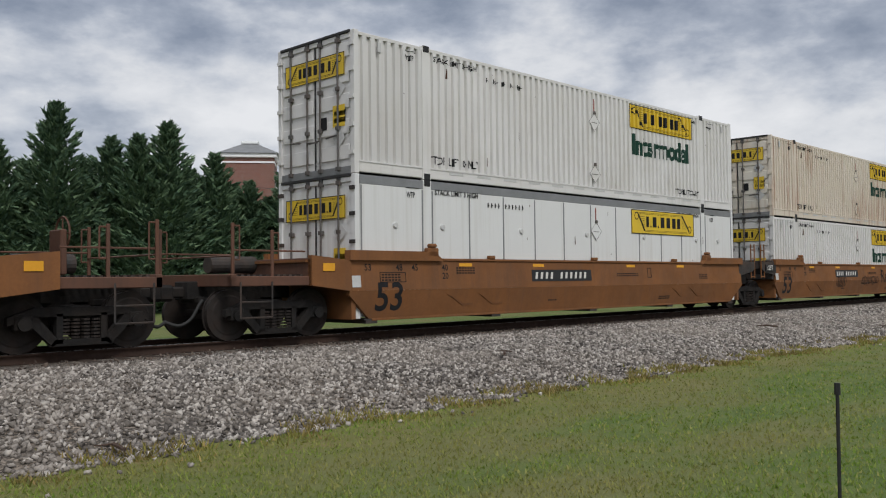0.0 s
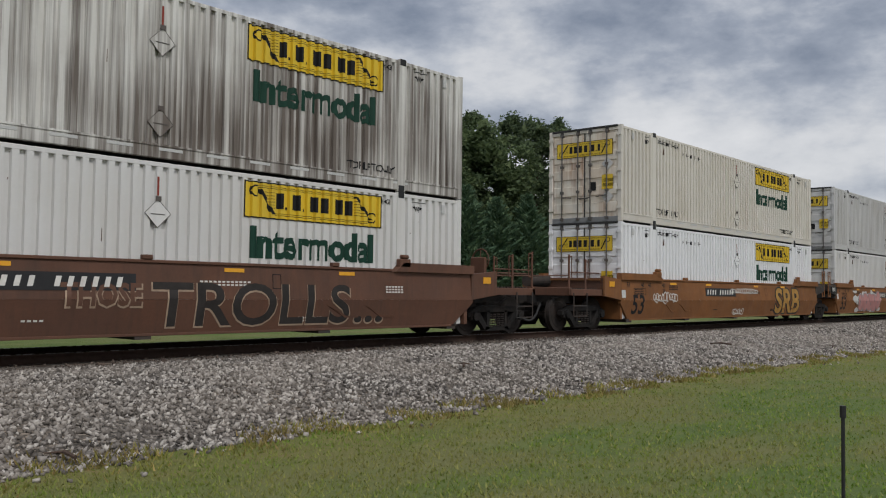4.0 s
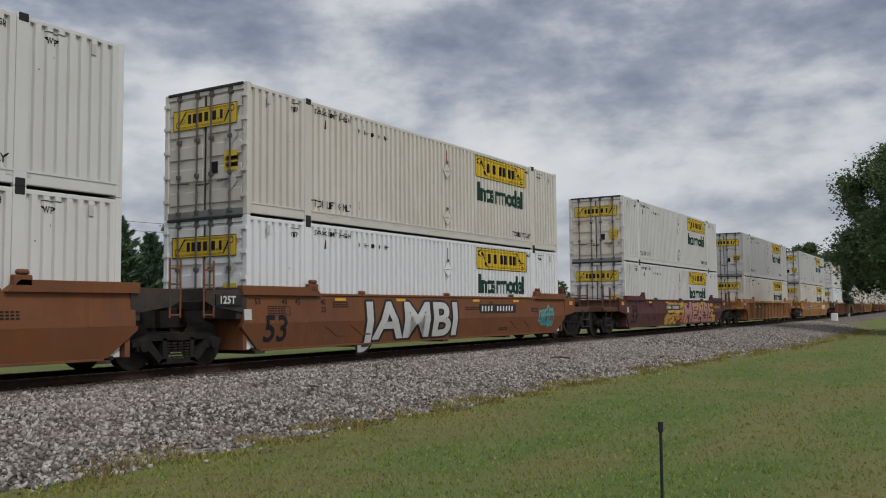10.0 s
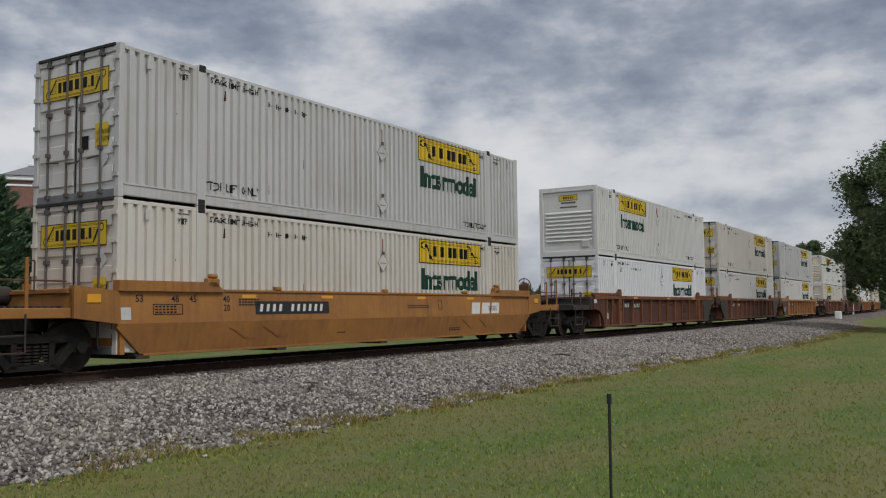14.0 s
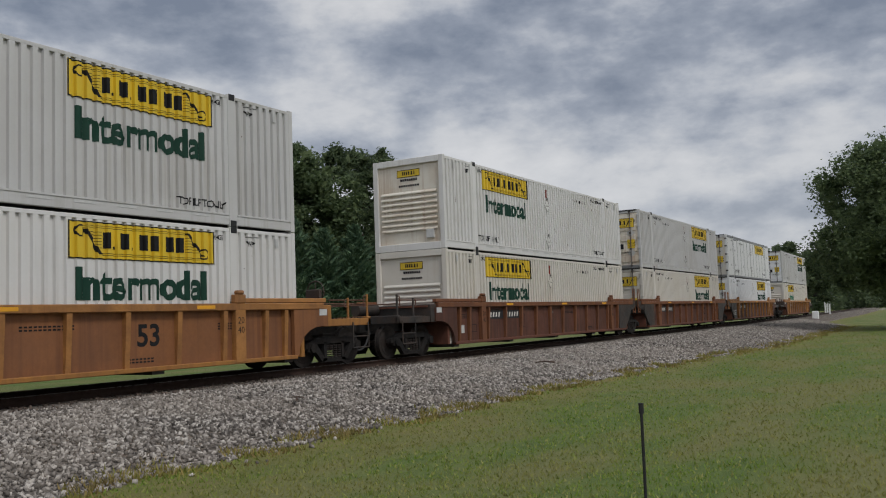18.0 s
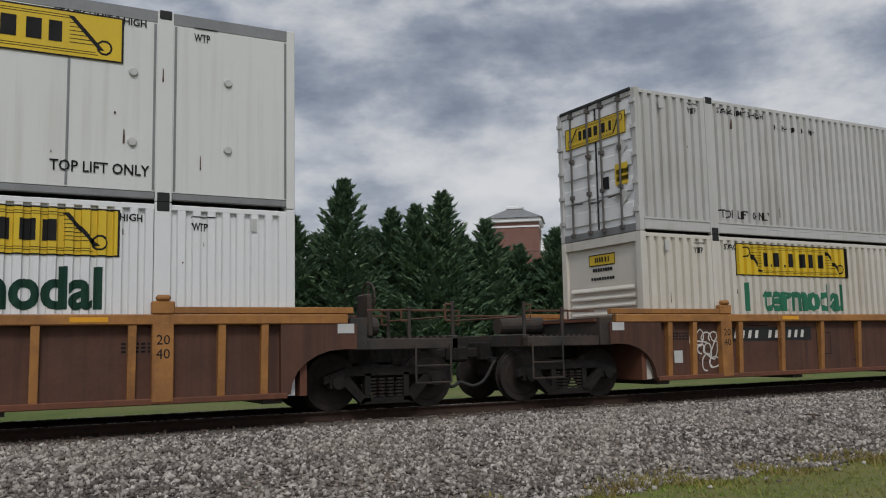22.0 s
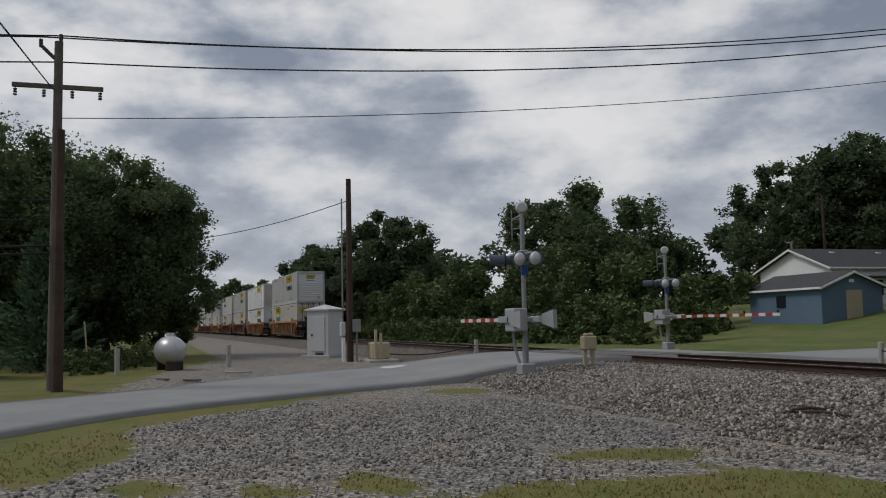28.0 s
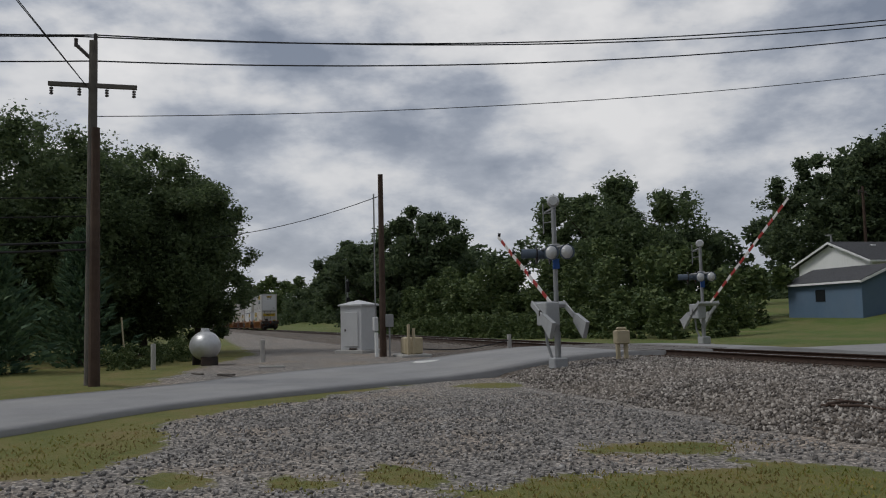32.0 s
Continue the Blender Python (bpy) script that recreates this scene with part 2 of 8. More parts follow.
# ---- materials ----
def surface(name, base, rough=0.6, metal=0.0, var=0.2, scale=3.0, bump=0.15, fine=40.0, dirt=None, dirt_amount=0.0, streak=None, streak_amount=0.0, streak_edge=0.6, spots=None, spot_edge=0.62, per_object=0.0):
    """Painted or plain stuff: base colour with two scales of variation, dirt in soft patches, streaks that run down, and hard-edged spots."""
    m = bpy.data.materials.new(name)
    m.use_nodes = True
    nt = m.node_tree
    bsdf = nt.nodes["Principled BSDF"]
    co = nt.nodes.new("ShaderNodeTexCoord").outputs["Object"]
    if per_object:
        rnd = nt.nodes.new("ShaderNodeObjectInfo").outputs["Random"]
        add = nt.nodes.new("ShaderNodeVectorMath")
        add.operation = "ADD"
        nt.links.new(co, add.inputs[0])
        com = nt.nodes.new("ShaderNodeCombineXYZ")
        nt.links.new(calc(nt, "MULTIPLY", rnd, 60.0), com.inputs[0])
        nt.links.new(com.outputs[0], add.inputs[1])
        co = add.outputs[0]

    def noise_at(s, detail=4.0, stretch=None):
        n = node(nt, "ShaderNodeTexNoise", Scale=s, Detail=detail, Roughness=0.6)
        if stretch:
            mp = nt.nodes.new("ShaderNodeMapping")
            mp.inputs["Scale"].default_value = stretch
            nt.links.new(co, mp.inputs[0])
            nt.links.new(mp.outputs[0], n.inputs["Vector"])
        else:
            nt.links.new(co, n.inputs["Vector"])
        return n.outputs[0]

    dark, light = tuple(c * (1 - var) for c in base), tuple(min(1, c * (1 + var)) for c in base)
    grain = calc(nt, "ADD", calc(nt, "MULTIPLY", noise_at(scale), 0.65), calc(nt, "MULTIPLY", noise_at(fine * 0.5), 0.35))
    col = ramp(nt, [(0.3, dark), (0.7, light)], grain).outputs[0]
    if dirt:
        fac = calc(nt, "MULTIPLY", ramp(nt, [(0.42, (0, 0, 0)), (0.72, (1, 1, 1))], noise_at(scale * 0.6, 6.0)).outputs[0], dirt_amount)
        col = mix(nt, col, dirt, fac)
    if streak:
        s = noise_at(1.0, 5.0, (8.0, 8.0, 0.22))
        s2 = noise_at(0.35, 2.0)
        fac = ramp(nt, [(streak_edge - 0.06, (0, 0, 0)), (streak_edge + 0.12, (1, 1, 1))], calc(nt, "ADD", calc(nt, "MULTIPLY", s, 0.6), calc(nt, "MULTIPLY", s2, 0.4))).outputs[0]
        col = mix(nt, col, streak, calc(nt, "MULTIPLY", fac, streak_amount))
    if spots:
        fac = ramp(nt, [(spot_edge, (0, 0, 0)), (spot_edge + 0.04, (1, 1, 1))], noise_at(scale * 2.2, 6.0)).outputs[0]
        col = mix(nt, col, spots, fac)
    if per_object:
        col = mix(nt, col, calc_tone(nt, rnd, per_object), 1.0, "MULTIPLY")
    nt.links.new(col, bsdf.inputs["Base Color"])
    bsdf.inputs["Metallic"].default_value = metal
    bsdf.inputs["Specular IOR Level"].default_value = 0.3
    rr = ramp(nt, [(0.3, (rough * 0.85,) * 3), (0.7, (min(1, rough * 1.12),) * 3)], noise_at(scale * 1.7))
    nt.links.new(rr.outputs[0], bsdf.inputs["Roughness"])
    if bump:
        b = node(nt, "ShaderNodeBump", Strength=bump, Distance=0.02)
        nt.links.new(noise_at(fine), b.inputs["Height"])
        nt.links.new(b.outputs[0], bsdf.inputs["Normal"])
    return m


def calc_tone(nt, rnd, amount):
    c = nt.nodes.new("ShaderNodeCombineColor")
    v = calc(nt, "ADD", calc(nt, "MULTIPLY", rnd, amount), 1.0 - amount)
    for i in range(3):
        nt.links.new(v, c.inputs[i])
    return c.outputs[0]


def island_surface(name, colours, rough=0.8, gloss=0.5, patch=None, patch_scale=0.12, patch_amount=0.5, through_light=0.0, lawn=False):
    """For joined small pieces: each piece its own colour out of a ramp; broad patches besides."""
    m = bpy.data.materials.new(name)
    m.use_nodes = True
    nt = m.node_tree
    bsdf = nt.nodes["Principled BSDF"]
    geo = nt.nodes.new("ShaderNodeNewGeometry")
    col = ramp(nt, [(i / (len(colours) - 1), c) for i, c in enumerate(colours)], geo.outputs["Random Per Island"]).outputs[0]
    if patch:
        if lawn:
            n = lawn_noise(nt, geo.outputs["Position"])
        else:
            n = node(nt, "ShaderNodeTexNoise", Scale=patch_scale, Detail=5.0, Roughness=0.6)
            nt.links.new(geo.outputs["Position"], n.inputs["Vector"])
            n = n.outputs[0]
        fac = ramp(nt, [(0.42, (0, 0, 0)), (0.60, (1, 1, 1))], n).outputs[0]
        col = mix(nt, col, patch, calc(nt, "MULTIPLY", fac, patch_amount))
    nt.links.new(col, bsdf.inputs["Base Color"])
    bsdf.inputs["Roughness"].default_value, bsdf.inputs["Specular IOR Level"].default_value = rough, gloss
    if through_light:
        out = nt.nodes["Material Output"]
        tr = nt.nodes.new("ShaderNodeBsdfTranslucent")
        nt.links.new(col, tr.inputs[0])
        mx = node(nt, "ShaderNodeMixShader", Fac=through_light)
        nt.links.new(bsdf.outputs[0], mx.inputs[1])
        nt.links.new(tr.outputs[0], mx.inputs[2])
        nt.links.new(mx.outputs[0], out.inputs[0])
    return m


RUST, RUST_DARK, SOOT, GRIME = (0.19, 0.075, 0.03), (0.09, 0.035, 0.02), (0.05, 0.045, 0.04), (0.30, 0.27, 0.22)
PAINTS = {
    "bright": surface("paint_bright_white", (0.74, 0.745, 0.755), 0.45, var=0.03, scale=0.8, bump=0.03, streak=GRIME, streak_amount=0.22, streak_edge=0.62, per_object=0.06),
    "white": surface("paint_white", (0.66, 0.652, 0.638), 0.5, var=0.04, scale=0.8, bump=0.03, streak=GRIME, streak_amount=0.32, streak_edge=0.60, dirt=(0.5, 0.46, 0.38), dirt_amount=0.25, per_object=0.10),
    "cream": surface("paint_cream_white", (0.62, 0.59, 0.535), 0.55, var=0.05, scale=0.8, bump=0.03, streak=(0.36, 0.27, 0.17), streak_amount=0.35, streak_edge=0.60, dirt=(0.5, 0.43, 0.32), dirt_amount=0.3, per_object=0.10),
    "grey": surface("paint_greyed_white", (0.53, 0.525, 0.52), 0.55, var=0.05, scale=0.8, bump=0.03, streak=GRIME, streak_amount=0.5, streak_edge=0.57, dirt=(0.40, 0.38, 0.34), dirt_amount=0.3, per_object=0.06),
    "rusty": surface("paint_rust_streaked_cream", (0.62, 0.56, 0.475), 0.6, var=0.06, scale=0.8, bump=0.05, streak=(0.27, 0.11, 0.045), streak_amount=0.92, streak_edge=0.585, dirt=(0.50, 0.38, 0.25), dirt_amount=0.22, spots=RUST, spot_edge=0.70),
    "sooty": surface("paint_soot_streaked_white", (0.64, 0.63, 0.60), 0.6, var=0.05, scale=0.8, bump=0.04, streak=(0.085, 0.062, 0.048), streak_amount=0.9, streak_edge=0.475, dirt=(0.3, 0.26, 0.22), dirt_amount=0.4),
    "plate": surface("paint_pale_blue_grey", (0.53, 0.59, 0.615), 0.4, var=0.03, scale=0.6, bump=0.02, streak=(0.42, 0.44, 0.43), streak_amount=0.35, streak_edge=0.58),
    "plate_white": surface("paint_plate_white", (0.66, 0.665, 0.655), 0.42, var=0.03, scale=0.6, bump=0.02, streak=(0.45, 0.43, 0.38), streak_amount=0.4, streak_edge=0.57),
    "door_rust": surface("paint_door_rust_stained", (0.68, 0.64, 0.56), 0.6, var=0.06, scale=1.5, bump=0.05, streak=(0.30, 0.12, 0.045), streak_amount=0.7, streak_edge=0.57, dirt=(0.45, 0.27, 0.13), dirt_amount=0.5, per_object=0.05),
}
BLANK = PAINTS["white"]
STEEL_DARK = surface("dark_steel", (0.045, 0.042, 0.04), 0.6, 0.3, var=0.35, scale=3, bump=0.2, dirt=(0.11, 0.07, 0.05), dirt_amount=0.6)
LOCK_ROD = surface("weathered_lock_rod", (0.12, 0.115, 0.11), 0.6, 0.3, var=0.25, scale=3, bump=0.1, dirt=(0.10, 0.06, 0.04), dirt_amount=0.5)
RAIL_GREY = surface("grey_rail_metal", (0.24, 0.245, 0.25), 0.5, 0.4, var=0.15, scale=2, bump=0.05)
BLACK = surface("black_paint", (0.02, 0.02, 0.021), 0.55, var=0.2, bump=0.05)
TRUCK_BLACK = surface("greasy_truck_black", (0.012, 0.011, 0.0105), 0.9, 0.0, var=0.4, scale=5, bump=0.3, dirt=(0.026, 0.019, 0.015), dirt_amount=0.7)
WHEEL_STEEL = surface("worn_wheel_steel", (0.024, 0.020, 0.018), 0.8, 0.1, var=0.3, scale=6, bump=0.1, dirt=(0.032, 0.02, 0.015), dirt_amount=0.7)
YELLOW = surface("logo_yellow", (0.68, 0.47, 0.03), 0.5, var=0.06, scale=1.2, bump=0.02, dirt=(0.42, 0.30, 0.07), dirt_amount=0.35)
YELLOW_OLD = surface("faded_logo_yellow", (0.58, 0.44, 0.14), 0.55, var=0.1, scale=1.2, bump=0.02, dirt=(0.5, 0.45, 0.32), dirt_amount=0.5)
GREEN = surface("lettering_green", (0.006, 0.040, 0.025), 0.75, var=0.15, scale=1.5, bump=0.02)
GREEN_MID = surface("worn_lettering_green", (0.022, 0.15, 0.085), 0.6, var=0.15, scale=1.5, bump=0.02)
GREEN_OLD = surface("faded_lettering_green", (0.06, 0.25, 0.19), 0.5, var=0.2, scale=1.5, bump=0.02)
INK = surface("black_lettering", (0.010, 0.010, 0.011), 0.8, var=0.2, bump=0.0)
WHITE_INK = surface("white_lettering", (0.62, 0.60, 0.56), 0.6, var=0.15, bump=0.0)
TAPE = surface("reflective_tape", (0.50, 0.50, 0.49), 0.35, var=0.12, scale=6, bump=0.0)
RED_TAPE = surface("red_marker", (0.22, 0.035, 0.020), 0.6, var=0.15, bump=0.0)
RUST_SPOT = surface("rust_scrape", (0.075, 0.038, 0.022), 0.8, var=0.3, scale=9, bump=0.0)
AMBER = surface("amber_reflector", (0.70, 0.33, 0.025), 0.45, var=0.1, bump=0.0)
SEAL = surface("rubber_seal", (0.03, 0.03, 0.03), 0.7, var=0.2, bump=0.1)
CARS = {
    "orange": surface("car_paint_orange_brown", (0.205, 0.084, 0.028), 0.74, var=0.24, scale=1.2, bump=0.08, streak=(0.12, 0.06, 0.035), streak_amount=0.5, streak_edge=0.56, dirt=(0.14, 0.068, 0.032), dirt_amount=0.6, per_object=0.08),
    "red": surface("car_paint_red_brown", (0.185, 0.070, 0.026), 0.74, var=0.16, scale=1.2, bump=0.08, streak=(0.10, 0.05, 0.035), streak_amount=0.5, streak_edge=0.56, dirt=(0.12, 0.06, 0.04), dirt_amount=0.5, per_object=0.08),
    "dark": surface("car_paint_dark_brown", (0.125, 0.058, 0.036), 0.66, var=0.2, scale=1.2, bump=0.08, streak=(0.065, 0.04, 0.03), streak_amount=0.55, streak_edge=0.55, dirt=(0.08, 0.05, 0.04), dirt_amount=0.5, per_object=0.08),
    "maroon": surface("car_paint_maroon", (0.085, 0.030, 0.028), 0.6, var=0.15, scale=1.2, bump=0.06, streak=(0.05, 0.03, 0.028), streak_amount=0.5, streak_edge=0.56, dirt=(0.10, 0.06, 0.05), dirt_amount=0.4),
    "yellow": surface("car_paint_golden_orange", (0.33, 0.150, 0.038), 0.66, var=0.2, scale=1.2, bump=0.08, streak=(0.17, 0.075, 0.035), streak_amount=0.6, streak_edge=0.54, dirt=(0.2, 0.09, 0.045), dirt_amount=0.5, per_object=0.08),
    "rust": surface("car_paint_rust_brown", (0.155, 0.058, 0.032), 0.7, var=0.22, scale=1.3, bump=0.1, streak=(0.085, 0.04, 0.028), streak_amount=0.6, streak_edge=0.54, dirt=(0.10, 0.05, 0.035), dirt_amount=0.6, per_object=0.1),
    "umber": surface("car_paint_umber", (0.135, 0.050, 0.030), 0.72, var=0.24, scale=1.3, bump=0.1, streak=(0.07, 0.034, 0.026), streak_amount=0.6, streak_edge=0.54, dirt=(0.085, 0.043, 0.032), dirt_amount=0.6, per_object=0.12),
    "bright": surface("car_paint_light_orange", (0.27, 0.112, 0.032), 0.68, var=0.2, scale=1.2, bump=0.08, streak=(0.17, 0.08, 0.04), streak_amount=0.45, streak_edge=0.56, dirt=(0.21, 0.1, 0.05), dirt_amount=0.45, per_object=0.08),
}
# panels of the rib-sided cars: each car paint in a darker tone
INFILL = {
    "car_paint_umber": surface("dark_umber_panel", (0.105, 0.043, 0.029), 0.75, var=0.28, scale=1.3, bump=0.1, streak=(0.04, 0.024, 0.02), streak_amount=0.65, streak_edge=0.51, dirt=(0.14, 0.055, 0.03), dirt_amount=0.55, per_object=0.15),
    "car_paint_rust_brown": surface("dark_rust_panel", (0.098, 0.047, 0.033), 0.75, var=0.25, scale=1.3, bump=0.1, streak=(0.045, 0.026, 0.022), streak_amount=0.6, streak_edge=0.52, dirt=(0.13, 0.055, 0.032), dirt_amount=0.5, per_object=0.12),
    "car_paint_golden_orange": surface("dark_orange_panel", (0.24, 0.10, 0.04), 0.68, var=0.2, scale=1.3, bump=0.1, streak=(0.11, 0.05, 0.03), streak_amount=0.6, streak_edge=0.54, dirt=(0.14, 0.065, 0.04), dirt_amount=0.5, per_object=0.1),
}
BRONZE_DULL = surface("dull_orange_trim", (0.19, 0.075, 0.034), 0.65, var=0.28, scale=2.5, bump=0.1, dirt=(0.10, 0.045, 0.03), dirt_amount=0.6, streak=(0.30, 0.13, 0.045), streak_amount=0.5, per_object=0.2)
BRONZE = surface("worn_orange_trim", (0.36, 0.165, 0.050), 0.6, var=0.22, scale=2.5, bump=0.1, dirt=(0.13, 0.06, 0.035), dirt_amount=0.6, streak=(0.12, 0.055, 0.03), streak_amount=0.5, per_object=0.1)


# ---- plan: x along the track, the train runs towards -x; lawn at z = 0 ----
RAIL_TOP, TRACK_Y = 0.58, 14.80


def bend(x):
    """How far the track leaves the straight line, and its heading, at x."""
    d = max(0.0, x - 10.0)
    return 1.5e-4 * d * d, math.atan(3.0e-4 * d)


def rise(a, b, v):
    k = min(1.0, max(0.0, (v - a) / (b - a)))
    return k * k * (3 - 2 * k)


def ground_z(x, y):
    """The lie of the land: level lawn, a bank that climbs beyond the track."""
    z = 0.25 * rise(-15, -38, x) * rise(18, 8, y)
    if y > 17:
        bank = rise(17, 20, y) * 0.15
        climb = max(0.0, min(y, 30) - 20) * 0.045 + max(0.0, min(y, 38) - 30) * 0.15 + max(0.0, min(y, 90) - 38) * 0.04
        z += bank + climb * rise(4, -14, x) + 0.006 * max(0.0, min(y, 100) - 20)
    return z


# ---- the train ----
LEN, WID, HIGH = 16.15, 2.59, 2.896
HL, HW = LEN / 2, WID / 2


RIB, RIB_DEPTH = 0.217, 0.066
LIFT = HL - 2.02        # the lifting posts, from the middle
SPANS = ((-HL + 0.13, -LIFT - 0.12), (-LIFT + 0.12, LIFT - 0.12), (LIFT + 0.12, HL - 0.13))


def rib_line(x0, x1):
    """Where the sheet between x0 and x1 stands proud (0) or back (1): (x, depth) along it."""
    n = max(1, round((x1 - x0) / RIB))
    p = (x1 - x0) / n
    line = []
    for i in range(n):
        a = x0 + i * p
        line += [(a, 1.0), (a + 0.38 * p, 1.0), (a + 0.44 * p, 0.0), (a + 0.93 * p, 0.0), (a + 0.99 * p, 1.0)]
    return line + [(x1, 1.0)]


SHEETS = [rib_line(*q) for q in SPANS]


def rib_depth(x):
    for line in SHEETS:
        if line[0][0] <= x <= line[-1][0]:
            return float(np.interp(x, [q[0] for q in line], [q[1] for q in line])) * RIB_DEPTH
    return 0.0


def follow_ribs(bm):
    """Lays flat marks of the near side into the hollows of the ribbed sheet."""
    xs = [v.co.x for v in bm.verts]
    lo, hi = min(xs), max(xs)
    for line in SHEETS:
        for x, _ in line:
            if lo + 1e-4 < x < hi - 1e-4:
                bmesh.ops.bisect_plane(bm, geom=bm.verts[:] + bm.edges[:] + bm.faces[:], plane_co=(x, 0, 0), plane_no=(1, 0, 0))
    for v in bm.verts:
        v.co.y += rib_depth(v.co.x)
    return bm


def corrugated(bm, x0, x1, z0, z1, face, back):
    """A trapezoid-ribbed sheet from x0 to x1 whose ribs reach face (y), with depth behind it."""
    depth = RIB_DEPTH * (1 if back > face else -1)
    line = [(x, face + d * depth) for x, d in rib_line(x0, x1)]
    line += [(x1, back), (x0, back)]
    lo = [bm.verts.new((x, y, z0)) for x, y in line]
    hi = [bm.verts.new((x, y, z1)) for x, y in line]
    k = len(line)
    for i in range(k):
        bm.faces.new((lo[i], lo[(i + 1) % k], hi[(i + 1) % k], hi[i]))
    bm.faces.new(list(reversed(lo)))
    bm.faces.new(hi)
    bmesh.ops.recalc_face_normals(bm, faces=bm.faces)
    return bm


def logo(name, parent, x, z, w, h, face, field, small=False, axis="y", ribs=False):
    """A yellow name board: the name as plain dark bars, on a scroll drawn in ruled lines, with a border."""
    s = -1 if axis == "y" or face < 0 else 1
    mirror = -1 if axis == "x" and face > 0 else 1

    def at(u, v):
        return (x + (u if mirror > 0 or axis == "y" else 1 - u) * w, z + v * h)

    def slab(bm, pts, d0, d1):
        prism(bm, [at(u, v) for u, v in pts], face + s * d0, face + s * d1, axis)

    def rect(bm, u0, u1, v0, v1, d0=0.006, d1=0.009):
        slab(bm, [(u0, v0), (u1, v0), (u1, v1), (u0, v1)], d0, d1)

    def done(part_name, bm, material, parent_):
        return part(part_name, follow_ribs(bm) if ribs else bm, material, parent_)

    bm = bmesh.new()
    rect(bm, 0, 1, 0, 1, 0.0, 0.006)
    board = done(name, bm, field, parent)
    bm = bmesh.new()
    e = 0.008 if not small else 0.02
    rect(bm, 0, 1, 0, e * 4)
    rect(bm, 0, 1, 1 - e * 4, 1)
    rect(bm, 0, e, e * 4, 1 - e * 4)
    rect(bm, 1 - e, 1, e * 4, 1 - e * 4)
    if not small:
        t = 0.011
        for u0, v0, u1, v1 in ((0.105, 0.80, 0.195, 0.13), (0.795, 0.89, 0.915, 0.22)):
            slab(bm, [(u0 - t, v0), (u0 + t, v0), (u1 + t, v1), (u1 - t, v1)], 0.006, 0.009)
        for cu, cv in ((0.075, 0.74), (0.925, 0.29)):
            ring = [(cu + 0.032 * math.cos(k * math.pi / 5), cv + 0.17 * math.sin(k * math.pi / 5)) for k in range(10)]
            inner = [(cu + 0.024 * math.cos(k * math.pi / 5), cv + 0.125 * math.sin(k * math.pi / 5)) for k in range(10)]
            for k in range(10):
                j = (k + 1) % 10
                slab(bm, [inner[k], ring[k], ring[j], inner[j]], 0.006, 0.009)
        for i in range(2):
            rect(bm, 0.09 + 0.01 * i, 0.795, 0.885 - 0.05 * i, 0.897 - 0.05 * i)
            rect(bm, 0.20, 0.90 - 0.01 * i, 0.105 + 0.05 * i, 0.117 + 0.05 * i)
        for i in range(6):
            v = 0.72 - 0.085 * i
            rect(bm, 0.115 + 0.0122 * i, 0.20, v, v + 0.014)
            rect(bm, 0.79, 0.815 + 0.0153 * i, v + 0.02, v + 0.034)
    done("board_rule", bm, INK, board)
    bm = bmesh.new()
    for a, b in ((0.215, 0.265), (0.315, 0.382), (0.440, 0.508), (0.533, 0.600), (0.625, 0.692), (0.708, 0.768)):
        rect(bm, a + 0.004, b - 0.006, 0.30, 0.74, 0.009, 0.012)
    for a in (0.280, 0.397):
        rect(bm, a, a + 0.016, 0.29, 0.37, 0.009, 0.012)
    done("board_mark", bm, INK, board)
    return board


def placard(parent, x, z, r=0.24, face=-HW, material=None):
    """A diamond-shaped placard holder."""
    bm = bmesh.new()
    prism(bm, [(x, z - r), (x + r, z), (x, z + r), (x - r, z)], face - 0.012, face)
    p = part("placard_holder", bm, material or BLANK, parent)
    bm = bmesh.new()
    for a, b in (((0, -1), (1, 0)), ((1, 0), (0, 1)), ((0, 1), (-1, 0)), ((-1, 0), (0, -1))):
        rod(bm, (x + a[0] * r, face - 0.012, z + a[1] * r), (x + b[0] * r, face - 0.012, z + b[1] * r), 0.005, 4)
    box(bm, x - r * 0.55, x + r * 0.55, face - 0.018, face - 0.01, z - 0.02, z - 0.005)
    box(bm, x - 0.05, x + 0.05, face - 0.03, face - 0.01, z + r - 0.03, z + r + 0.05)
    part("placard_frame", bm, LOCK_ROD, p)
    return p


